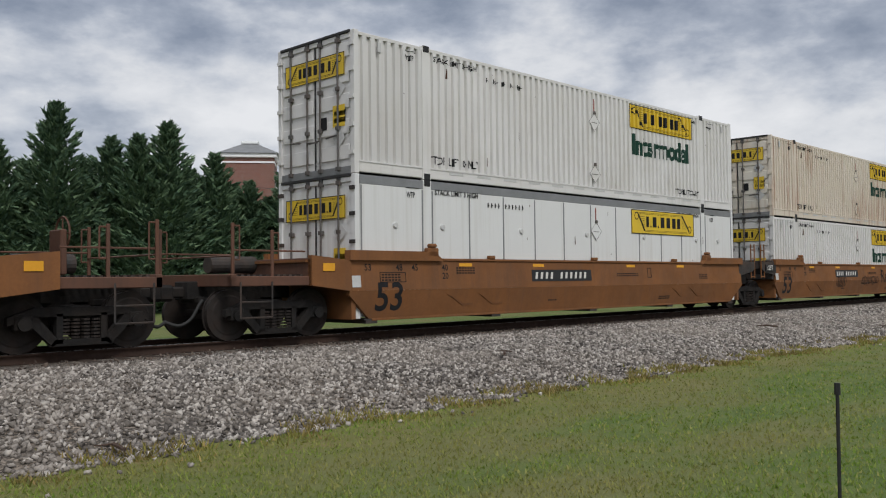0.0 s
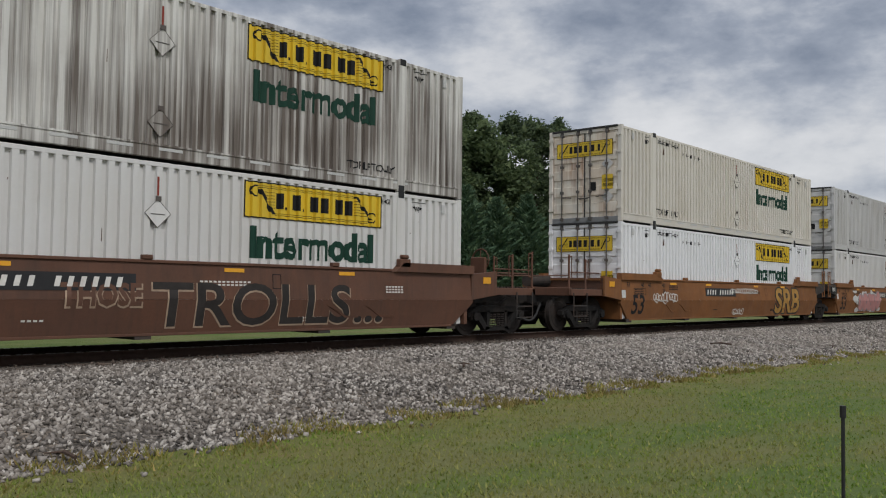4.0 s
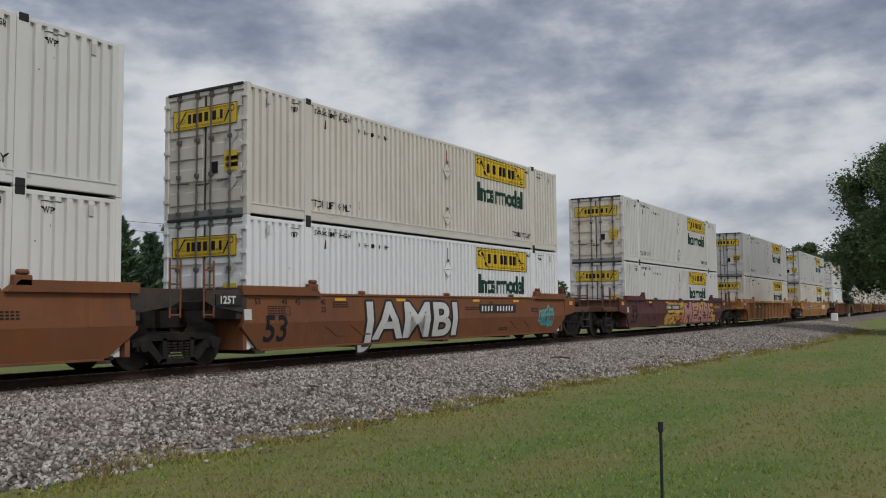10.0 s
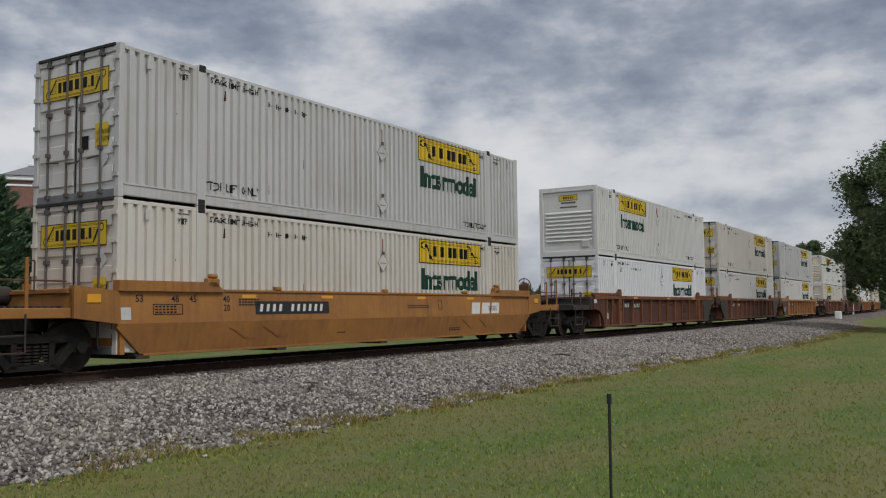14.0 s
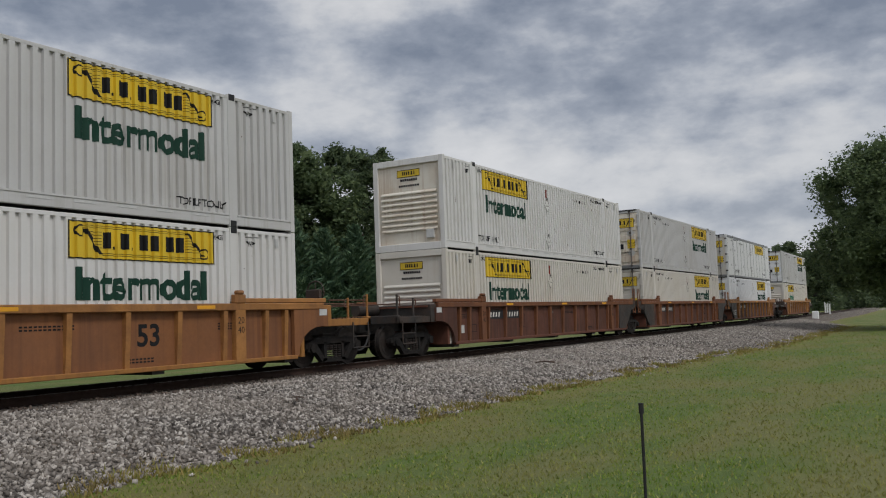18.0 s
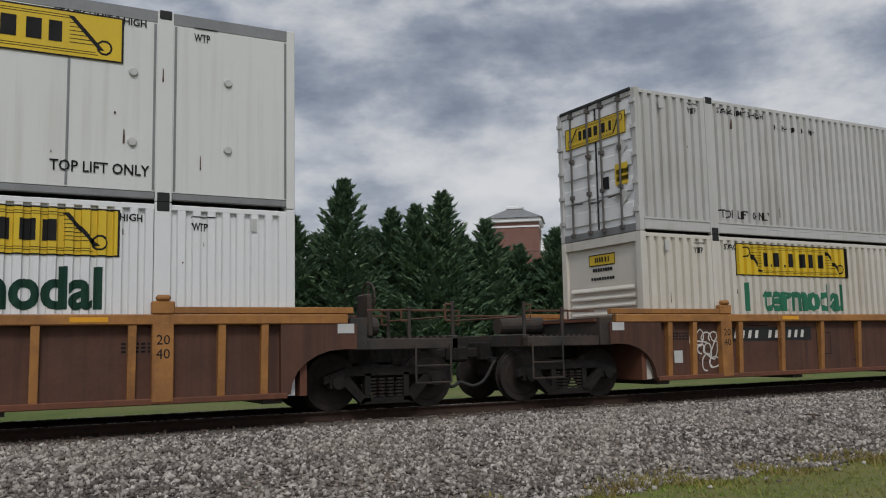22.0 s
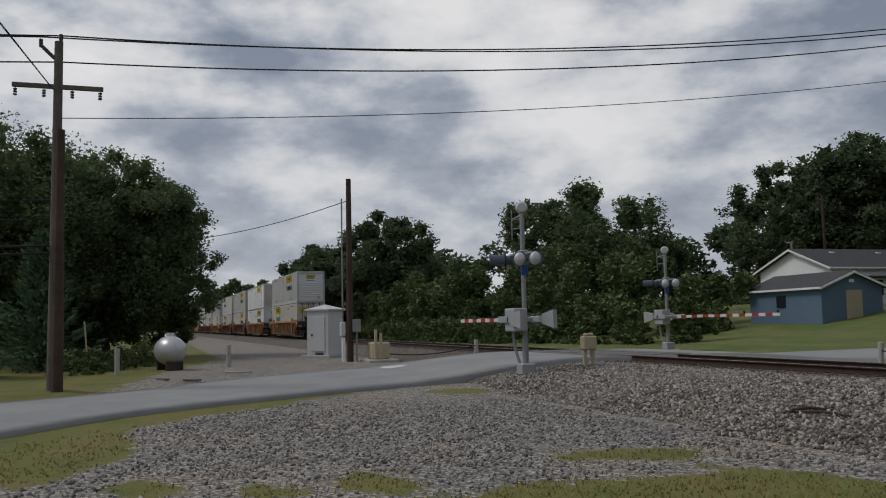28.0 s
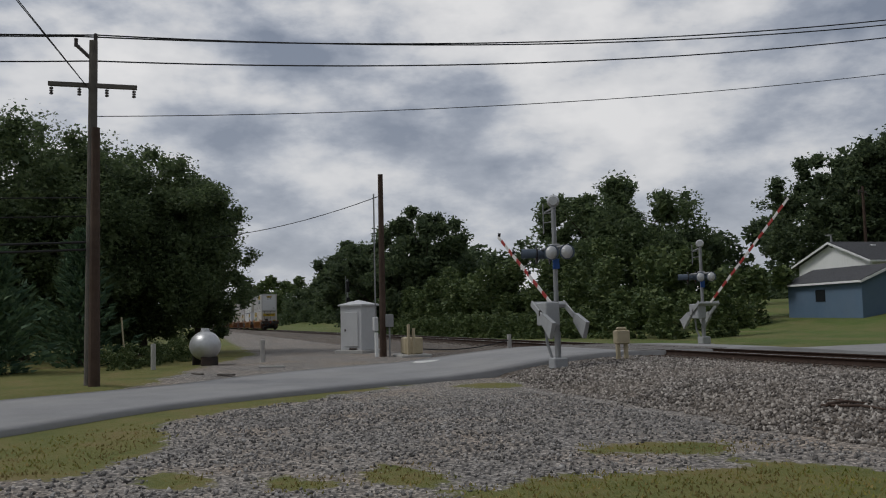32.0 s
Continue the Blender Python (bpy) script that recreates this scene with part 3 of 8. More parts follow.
def door_end(c, sx, smooth=False):
    """Double doors on the end at sx * HL."""
    f = sx * HL
    side = lambda d0, d1: tuple(sorted((f - sx * d0, f - sx * d1)))
    for sy in (-1, 1):
        bm = bmesh.new()
        ya, yb = sorted((sy * 0.015, sy * 1.17))
        a, b = side(0.035, 0.09)
        box(bm, a, b, ya, yb, 0.16, 2.74)
        if not smooth:
            for z in (0.30, 0.82, 1.34, 1.86, 2.38):
                a, b = side(0.005, 0.036)
                box(bm, a, b, ya + 0.05, yb - 0.05, z, z + 0.30, 0.012)
        leaf = part("door_leaf", bm, BLANK, c)
        for k, y in enumerate((0.22, 0.80)):
            bm = bmesh.new()
            x = f + sx * 0.025
            rod(bm, (x, sy * y, 0.10), (x, sy * y, 2.80), 0.022, 6)
            for z in (0.12, 0.95, 1.75, 2.74):
                box(bm, *sorted((x - sx * 0.05, x + sx * 0.03)), sy * y - 0.05, sy * y + 0.05, z - 0.04, z + 0.04)
            h = 0.75 + 0.05 * k
            rod(bm, (x + sx * 0.02, sy * y, h), (x + sx * 0.02, sy * y - sy * 0.36, h - 0.03), 0.018, 5)
            part("lock_rod", bm, LOCK_ROD, leaf, "weathered steel lock rod")
        bm = bmesh.new()
        for z in (0.42, 0.98, 1.54, 2.10, 2.62):
            a, b = side(-0.03, 0.06)
            box(bm, a, b, *sorted((sy * 1.14, sy * 1.292)), z - 0.04, z + 0.04)
        part("hinge_set", bm, STEEL_DARK if smooth else BLANK, leaf)
        part("door_seal", box(bmesh.new(), *side(0.015, 0.06), *sorted((sy * 0.002, sy * 0.016)), 0.16, 2.74), SEAL, leaf)
    x = f + sx * 0.004
    logo("door_name_board", c, -1.0, 2.02, 2.0, 0.47, x, YELLOW, axis="x")
    bm = bmesh.new()
    for y0, y1, z0, z1 in ((-1.02, -0.66, 1.06, 1.16), (-1.02, -0.66, 1.2, 1.3), (-0.42, -0.2, 0.96, 1.22)):
        box(bm, *sorted((x, x + sx * 0.006)), -y1 * sx, -y0 * sx, z0, z1)
    part("door_notice", bm, INK, c, "dark notice stickers")
    part("caution_label", box(bmesh.new(), *sorted((x, x + sx * 0.006)), *sorted((sx * 0.62, sx * 1.0)), 0.98, 1.42), YELLOW, c, "yellow caution label")
    bm = bmesh.new()
    for z in (1.75, 0.75):
        y = -sx * -0.82
        pts = [(y, z - 0.2), (y + 0.2, z), (y, z + 0.2), (y - 0.2, z)]
        prism(bm, pts, x, x + sx * 0.006, "x")
    part("door_placard", bm, TAPE, c)
    for sy in (-1, 1):
        boxes("door_post", BLANK, c, [(*side(0.0, 0.12), *sorted((sy * 1.17, sy * HW)), 0.0, HIGH)], 0.008)
    boxes("door_header", BLANK, c, [(*side(0.0, 0.12), -1.17, 1.17, 2.745, HIGH - 0.05)], 0.008)
    boxes("header_gasket", SEAL, c, [(*side(-0.03, 0.12), -1.17, 1.17, HIGH - 0.05, HIGH + 0.008)] + [(*side(-0.035, 0.02), y - 0.05, y + 0.05, HIGH - 0.12, HIGH - 0.05) for y in (-0.8, -0.22, 0.22, 0.8)], 0.008, "black header strip over the doors")
    boxes("door_sill", RAIL_GREY, c, [(*side(0.0, 0.12), -1.17, 1.17, 0.0, 0.155)], 0.008)


def nose_end(c, sx):
    """The closed end: a framed sheet pressed with level ribs."""
    f = sx * HL
    side = lambda d0, d1: tuple(sorted((f - sx * d0, f - sx * d1)))
    for sy in (-1, 1):
        boxes("end_post", BLANK, c, [(*side(0.0, 0.14), *sorted((sy * 1.13, sy * HW)), 0.0, HIGH)], 0.01)
    boxes("end_header", BLANK, c, [(*side(0.0, 0.14), -1.13, 1.13, 2.70, HIGH)], 0.01)
    boxes("end_sill", BLANK, c, [(*side(0.0, 0.14), -1.13, 1.13, 0.0, 0.22)], 0.01)
    sheet = boxes("end_sheet", BLANK, c, [(*side(0.07, 0.12), -1.13, 1.13, 0.22, 2.70)])
    bm = bmesh.new()
    for i in range(8):
        z = 0.62 + i * 0.165
        a, b = f - sx * 0.075, f - sx * 0.015
        prism(bm, [(b, z), (b, z + 0.03), (a, z + 0.10), (a, z)], -1.02, 1.02)
    part("pressed_rib", bm, BLANK, sheet)
    logo("end_name_board", c, -0.42, 2.32, 0.84, 0.24, f - sx * 0.068, YELLOW, small=True, axis="x")
    bm = bmesh.new()
    x = f - sx * 0.066
    for i in range(8):
        box(bm, *sorted((x, x + sx * 0.006)), -0.32 + 0.08 * i, -0.26 + 0.08 * i, 2.20, 2.27)
    for i in range(9):
        box(bm, *sorted((x, x + sx * 0.006)), -0.38 + 0.085 * i, -0.32 + 0.085 * i, 2.02, 2.08)
    part("end_marking", bm, INK, c)
    boxes("document_box", TAPE, c, [(*side(-0.0, 0.07), *sorted((sx * 0.62, sx * 0.9)), 0.35, 0.62)], 0.01)


def side_marks(c, fx, face, plate=False, faded=False, second=True, logo_z=2.07, no_word=False):
    """Lettering of the near side. fx is +1 where the closed end is at +x."""
    nose = fx * HL
    x0 = nose - 6.12 if fx > 0 else nose + 2.62
    lay = None if plate else follow_ribs
    logo("side_name_board", c, x0, logo_z, 3.5, 0.68, face, YELLOW_OLD if faded else YELLOW, ribs=not plate)
    if not no_word:
        lettering("side_word", "Intermodal", 0.80, GREEN_OLD if faded else GREEN, c, pose(x0 + 0.18, face - 0.004, logo_z - 0.72), bold=0.027, width=3.1, lay=lay)
    p = LIFT
    for px, words, z, size in ((-p + 0.22, "STACK LIMIT 3 HIGH", 2.60, 0.165), (-p + 0.18, "TOP LIFT ONLY", 0.36, 0.25), (p - 1.55, "STACK LIMIT 3 HIGH", 2.60, 0.15), (p - 1.55, "TOP LIFT ONLY", 0.36, 0.22), (-p - 0.62, "WTP", 2.50, 0.17), (p + 0.42, "WTP", 2.50, 0.17)):
        lettering("stencil_line", words, size, INK, c, pose(px, face - 0.004, z), bold=0.003, width=size * len(words) * 0.47, lay=lay)
    bm = bmesh.new()
    for k in range(2):
        x = -p + 1.95 if k == 0 else p - 3.6
        for i in range(11):
            if i != 4:
                box(bm, x + i * 0.125, x + i * 0.125 + 0.028, face - 0.004, face, 2.41, 2.52)
                box(bm, x + i * 0.125 + 0.028, x + i * 0.125 + 0.052, face - 0.004, face, 2.455, 2.475)
    for x in (-p - 0.62, p + 0.42):
        box(bm, x, x + 0.36, face - 0.004, face, 2.70, 2.715)
    if not second:
        for x in (-p - 0.95, p + 0.2):
            for i in range(12):
                box(bm, x + i * 0.07, x + i * 0.07 + 0.022, face - 0.004, face, 2.02, 2.12)
            box(bm, x + 0.36, x + 0.40, face - 0.004, face, 2.26, 2.38)
            box(bm, x + 0.45, x + 0.49, face - 0.004, face, 2.26, 2.38)
    part("stencil_number", bm if plate else follow_ribs(bm), INK, c, "rows of black stencil bars")
    mid = nose - fx * 7.85
    placard(c, mid, 2.0, face=face)
    if second:
        placard(c, mid, 0.62, face=face)
    bm = box(bmesh.new(), mid - 0.018, mid + 0.018, face - 0.004, face, 2.3, 2.62)
    part("stripe_marker", bm if plate else follow_ribs(bm), RED_TAPE, c)
    # small scrapes and rust runs, each with its own shape
    rnd = random.Random(int(fx * 7 + plate * 3 + faded * 5 + second))
    bm = bmesh.new()
    for _ in range(16):
        x, z, w, h = rnd.uniform(-7.7, 7.7), rnd.uniform(0.4, 2.6), rnd.uniform(0.010, 0.035), rnd.choice((0.03, 0.05, 0.08, 0.20))
        prism(bm, [(x, z), (x + w, z + rnd.uniform(-0.01, 0.01)), (x + w * 0.8, z + h), (x + w * 0.3, z + h * 1.1)], face - 0.002, face)
    part("rust_scrape", bm if plate else follow_ribs(bm), RUST_SPOT, c, "small brown rust scrapes")


def container(kind, fx, faded=False, second=True):
    """An unplaced box container: kind 'ribbed' or 'plate'; fx = +1 has its doors at -x."""
    c = new("shipping_container")
    plate = kind == "plate"
    face = -HW
    p = LIFT
    rail = RAIL_GREY if plate else BLANK
    for sy in (-1, 1):
        f, back = sy * HW, sy * (HW - 0.085)
        spans = SPANS
        for a, b in spans:
            if plate:
                sheet = boxes("side_sheet", BLANK, c, [(a, b, *sorted((f - sy * 0.004, back)), 0.14, 2.70)])
                if sy < 0:
                    n = max(1, round((b - a) / 1.22))
                    bm = bmesh.new()
                    for i in range(n + 1):
                        x = a + 0.03 + (b - a - 0.06) * i / n
                        box(bm, x - 0.018, x + 0.018, f - 0.004, f + 0.01, 0.16, 2.68)
                        for k in range(32):
                            z = 0.2 + k * 0.0785
                            box(bm, x - 0.012, x + 0.012, f - 0.010, f, z, z + 0.022)
                    part("riveted_seam", bm, rail if b - a < 3 else RAIL_GREY, sheet, "grey riveted seams")
            else:
                part("side_sheet", corrugated(bmesh.new(), a, b, 0.27, 2.79, f + (0.002 if sy < 0 else -0.002), back), BLANK, c)
        for x in (-p, p):
            boxes("lift_post", BLANK, c, [(x - 0.12, x + 0.12, *sorted((f, back)), 0.0, HIGH)], 0.008)
            boxes("lift_casting", BLACK, c, [(x - 0.09, x + 0.09, *sorted((f + sy * 0.012, f - sy * 0.15)), z, z + 0.14) for z in (-0.005, HIGH - 0.13)], 0.01, "black corner casting")
        z0, z1 = (2.70, HIGH - 0.01) if plate else (2.79, HIGH - 0.03)
        boxes("top_rail", rail, c, [(a, b, *sorted((f - sy * (0.0 if plate else 0.012), back)), z0, z1) for a, b in spans], 0.008)
        boxes("bottom_rail", rail, c, [(a, b, *sorted((f - sy * 0.01, back)), 0.03, 0.14 if plate else 0.27) for a, b in spans], 0.012)
        if sy < 0 and not plate:
            boxes("reflective_tape", TAPE, c, [(x, x + 0.45, f + 0.004, f + 0.012, 0.16, 0.21) for x in [-p + 0.7 + 0.93 * i for i in range(13)]])
            boxes("rail_flange", BLANK, c, [(a, b, f - 0.004, f + 0.03, 0.235, 0.268) for a, b in spans])
            boxes("vent_cover", TAPE, c, [(x, x + 0.09, f - 0.02, f + 0.01, 2.52, 2.72) for x in (-HL + 0.62, HL - 0.71)])
    bm = bmesh.new()
    for i in range(26):
        x = -HL + 0.15 + i * 0.61
        box(bm, x, x + 0.5, -HW + 0.06, HW - 0.06, HIGH - 0.05, HIGH - 0.02)
    box(bm, -HL + 0.1, HL - 0.1, -HW + 0.05, HW - 0.05, HIGH - 0.09, HIGH - 0.045)
    part("roof_sheet", bm, BLANK, c)
    boxes("underside", STEEL_DARK, c, [(-HL + 0.1, HL - 0.1, -HW + 0.06, HW - 0.06, 0.03, 0.12)])
    if plate:
        bm = bmesh.new()
        for x in (-7.0, -5.6, -2.9, -0.2, 2.6, 5.6, 7.0):
            for z in (0.85, 1.9):
                rod(bm, (x, face - 0.035, z), (x, face + 0.01, z), 0.055, 10, 0.075)
        part("dome_vent", bm, TAPE, c)
    door_end(c, -fx, plate)
    nose_end(c, fx)
    side_marks(c, fx, face - (0.006 if plate else 0.002), plate, faded, second, 2.0 if plate else 2.07, no_word=plate)
    return c


def repaint(ob, paint, doors=None):
    """Give a copied container its own paint; the mesh stays shared."""
    for o in ob.children_recursive:
        if o.type == "MESH" and o.data.materials[0] == BLANK:
            slot = o.material_slots[0]
            slot.link = "OBJECT"
            slot.material = PAINTS[doors] if doors and o.name.split(".")[0] in ("door_leaf", "end_sheet", "pressed_rib") else PAINTS[paint]


# ---- wagons ----
UH = 9.75          # unit centre to truck centre


def truck(car, x, joint=False):
    """A two-axle truck under a wagon, at x."""
    r, base = 0.46, 0.89
    bm = bmesh.new()
    box(bm, x - 0.2, x + 0.2, -0.95, 0.95, 0.40, 0.72, 0.03)
    rod(bm, (x, 0, 0.6), (x, 0, 0.86), 0.28, 12)
    t = part("truck_bolster", bm, TRUCK_BLACK, car)
    for sy in (-1, 1):
        y0, y1 = sorted((sy * 0.93, sy * 1.07))
        bm = bmesh.new()
        prism(bm, [(x - 1.12, 0.56), (x - 0.72, 0.70), (x + 0.72, 0.70), (x + 1.12, 0.56), (x + 1.12, 0.44), (x + 0.70, 0.56), (x - 0.70, 0.56), (x - 1.12, 0.44)], y0, y1)
        for s in (-1, 1):
            prism(bm, [(x + s * 0.70, 0.58), (x + s * 0.86, 0.50), (x + s * 0.46, 0.10), (x + s * 0.34, 0.16)], y0, y1)
            prism(bm, [(x + s * 0.30, 0.60), (x + s * 0.40, 0.60), (x + s * 0.40, 0.14), (x + s * 0.30, 0.14)], y0, y1)
            box(bm, x + s * base - 0.13, x + s * base + 0.13, y0 - 0.02, y1 + 0.02, 0.36, 0.60, 0.02)
        prism(bm, [(x - 0.50, 0.10), (x + 0.50, 0.10), (x + 0.42, 0.20), (x - 0.42, 0.20)], y0, y1)
        sf = part("side_frame", bm, TRUCK_BLACK, t)
        bm = bmesh.new()
        for s in (-1, 1):
            rod(bm, (x + s * base, sy * 1.02, 0.46), (x + s * base, sy * 1.15, 0.46), 0.105, 12)
        part("bearing_cap", bm, TRUCK_BLACK, t)
        bm = bmesh.new()
        for k in range(4):
            cx = x - 0.24 + 0.16 * k
            for i in range(6):
                rod(bm, (cx, sy * 1.0, 0.21 + i * 0.055), (cx, sy * 1.0, 0.242 + i * 0.055), 0.07, 8)
        part("truck_spring", bm, WHEEL_STEEL, t)
    made = []
    for s in (-1, 1):
        bm = bmesh.new()
        for sy in (-1, 1):
            rod(bm, (0, sy * 0.70, 0), (0, sy * 0.81, 0), r, 28)
            rod(bm, (0, sy * 0.67, 0), (0, sy * 0.70, 0), r + 0.025, 28)
            rod(bm, (0, sy * 0.81, 0), (0, sy * 0.90, 0), 0.14, 12)
            bmesh.ops.create_cone(bm, cap_ends=True, segments=28, radius1=r - 0.07, radius2=r - 0.12, depth=0.02, matrix=Matrix.Translation((0, sy * 0.812, 0)) @ Matrix.Rotation(radians(90), 4, "X"))
            for k in range(2):
                a = math.pi * k
                box(bm, 0.25 * math.cos(a) - 0.03, 0.25 * math.cos(a) + 0.03, sy * 0.815 - 0.012, sy * 0.815 + 0.012, 0.25 * math.sin(a) - 0.03, 0.25 * math.sin(a) + 0.03)
        rod(bm, (0, -0.9, 0), (0, 0.9, 0), 0.085, 10)
        w = part("wheelset", bm, WHEEL_STEEL, t, "steel wheelset", pose(x + s * base, 0, r))
        made.append(w)
    return made


def coupler_end(car, s, paint, trim, low=False):
    """The outer end of a wagon: platform, draft sill, coupler, hose, posts, ladder and brake gear. s = -1 or +1."""
    X = lambda a, b: tuple(sorted((s * a, s * b)))
    boxes("end_platform", paint, car, [(*X(8.95, 9.25), -1.40, 1.40, 0.98, 1.50), (*X(9.25, 10.95), -1.36, -1.24, 0.98, 1.16), (*X(9.25, 10.95), 1.24, 1.36, 0.98, 1.16), (*X(10.83, 10.95), -1.36, 1.36, 0.98, 1.20)], 0.012)
    boxes("walkway_grating", STEEL_DARK, car, [(*X(9.3 + 0.13 * i, 9.36 + 0.13 * i), -1.22, 1.22, 1.16, 1.19) for i in range(12)] + [(*X(9.25, 10.9), y, y + 0.05, 1.12, 1.165) for y in (-1.0, -0.3, 0.3, 1.0)])
    boxes("draft_sill", TRUCK_BLACK, car, [(*X(8.9, 11.15), -0.24, 0.24, 0.74, 1.08), (*X(10.2, 11.0), -0.36, 0.36, 0.68, 0.80)], 0.02)
    bm = bmesh.new()
    box(bm, *X(11.1, 11.5), -0.10, 0.10, 0.78, 0.98, 0.03)
    box(bm, *X(11.38, 11.68), -0.20, 0.16, 0.72, 1.02, 0.05)
    part("coupler", bm, TRUCK_BLACK, car, "rusty knuckle coupler")
    cu = bpy.data.curves.new("air_hose", "CURVE")
    cu.dimensions, cu.bevel_depth, cu.bevel_resolution = "3D", 0.032, 2
    sp = cu.splines.new("BEZIER")
    sp.bezier_points.add(2)
    for b, co in zip(sp.bezier_points, ((s * 10.95, -0.42, 0.74), (s * 11.32, -0.36, 0.30), (s * 11.62, -0.22, 0.36))):
        b.co, b.handle_left_type, b.handle_right_type = co, "AUTO", "AUTO"
    hose = bpy.data.objects.new("air_hose", cu)
    scene.collection.objects.link(hose)
    me = bpy.data.meshes.new_from_object(hose)
    bpy.data.objects.remove(hose)
    me.materials.append(SEAL)
    new("air_hose", me).parent = car
    high = 1.78 if low else 2.1
    for x, y, top in ((10.88, -1.30, high), (10.05, -1.30, high - 0.1), (10.88, 1.28, high)):
        boxes("corner_post", paint, car, [(*X(x - 0.03, x + 0.03), y - 0.022, y + 0.022, 1.0, top)], 0.008)
        bm = bmesh.new()
        xx = s * (x - 0.14)
        for a, b in (((xx, y, 1.45), (xx, y, top - 0.05)), ((xx, y, 1.45), (s * x, y, 1.45)), ((xx, y, top - 0.05), (s * x, y, top - 0.05))):
            rod(bm, a, b, 0.016, 5)
        part("grab_iron", bm, trim, car)
    bm = bmesh.new()
    for x in (10.12, 10.78):
        rod(bm, (s * x, -1.40, 0.42), (s * x, -1.40, 1.06), 0.018, 5)
    for z in (0.42, 0.70):
        rod(bm, (s * 10.12, -1.40, z), (s * 10.78, -1.40, z), 0.018, 5)
    part("stirrup_step", bm, STEEL_DARK, car)
    bm = bmesh.new()
    rod(bm, (s * 9.3, -1.28, 1.62), (s * 10.85, -1.28, 1.62), 0.018, 5)
    rod(bm, (s * 9.3, 1.28, 1.62), (s * 10.85, 1.28, 1.62), 0.018, 5)
    rod(bm, (s * 10.86, -1.28, 1.52), (s * 10.86, 1.28, 1.52), 0.018, 5)
    part("handrail", bm, trim, car)
    bm = bmesh.new()
    bmesh.ops.create_cone(bm, cap_ends=True, segments=16, radius1=0.17, radius2=0.17, depth=1.05, matrix=Matrix.Translation((s * 9.75, 0.55, 1.40)) @ Matrix.Rotation(radians(90), 4, "Y"))
    part("air_reservoir", bm, STEEL_DARK, car)
    if s > 0:
        bm = bmesh.new()
        for k in range(16):
            a, b = 2 * math.pi * k / 16, 2 * math.pi * (k + 1) / 16
            rod(bm, (9.62, -0.62 + 0.27 * math.cos(a), 1.86 + 0.27 * math.sin(a)), (9.62, -0.62 + 0.27 * math.cos(b), 1.86 + 0.27 * math.sin(b)), 0.018, 5)
        for k in range(4):
            a = math.pi * k / 2
            rod(bm, (9.62, -0.62, 1.86), (9.62, -0.62 + 0.27 * math.cos(a), 1.86 + 0.27 * math.sin(a)), 0.014, 4)
        box(bm, 9.5, 9.6, -0.85, -0.38, 1.2, 1.92, 0.02)
        part("hand_brake", bm, STEEL_DARK if low else trim, car)


def joint_end(car, s, paint, black):
    """The inner end of an articulated unit, tapering over the shared truck."""
    X = lambda a, b: tuple(sorted((s * a, s * b)))
    boxes("end_bulkhead", black, car, [(*X(8.25, 8.45), -1.38, 1.38, 0.95, 1.62)], 0.015)
    bm = bmesh.new()
    for y0, y1 in ((-1.42, -1.30), (1.30, 1.42)):
        prism(bm, [(s * 8.2, 1.08), (s * 9.15, 1.22), (s * 9.35, 1.32), (s * 9.35, 1.55), (s * 8.2, 1.58)], y0, y1)
    part("end_side_plate", bm, black, car)
    boxes("joint_sill", TRUCK_BLACK, car, [(*X(8.3, 9.62), -0.42, 0.42, 0.78, 1.20), (*X(9.05, 9.2), -1.36, 1.36, 1.14, 1.34)], 0.02)
    bm = bmesh.new()
    for x in (9.12, 9.38):
        rod(bm, (s * x, -1.40, 1.0), (s * x, -1.40, 2.15), 0.022, 5)
    for z in (1.05, 1.35, 1.65, 1.95):
        rod(bm, (s * 9.12, -1.40, z), (s * 9.38, -1.40, z), 0.018, 5)
    part("end_ladder", bm, trim_of(paint), car)


def trim_of(paint):
    return BRONZE if paint in (CARS["yellow"], CARS["rust"]) else (BRONZE_DULL if paint == CARS["umber"] else paint)


def side_fold(z):
    """How far the smooth wagon side leans in at height z over the rail."""
    return 0.20 * (0.86 - z) if z < 0.86 else 0.083 * (z - 0.86)


def follow_fold(bm):
    """Lays flat marks on the folded side of a smooth wagon."""
    bmesh.ops.bisect_plane(bm, geom=bm.verts[:] + bm.edges[:] + bm.faces[:], plane_co=(0, 0, 0.86), plane_no=(0, 0, 1))
    for v in bm.verts:
        v.co.y += side_fold(v.co.z)
    return bm


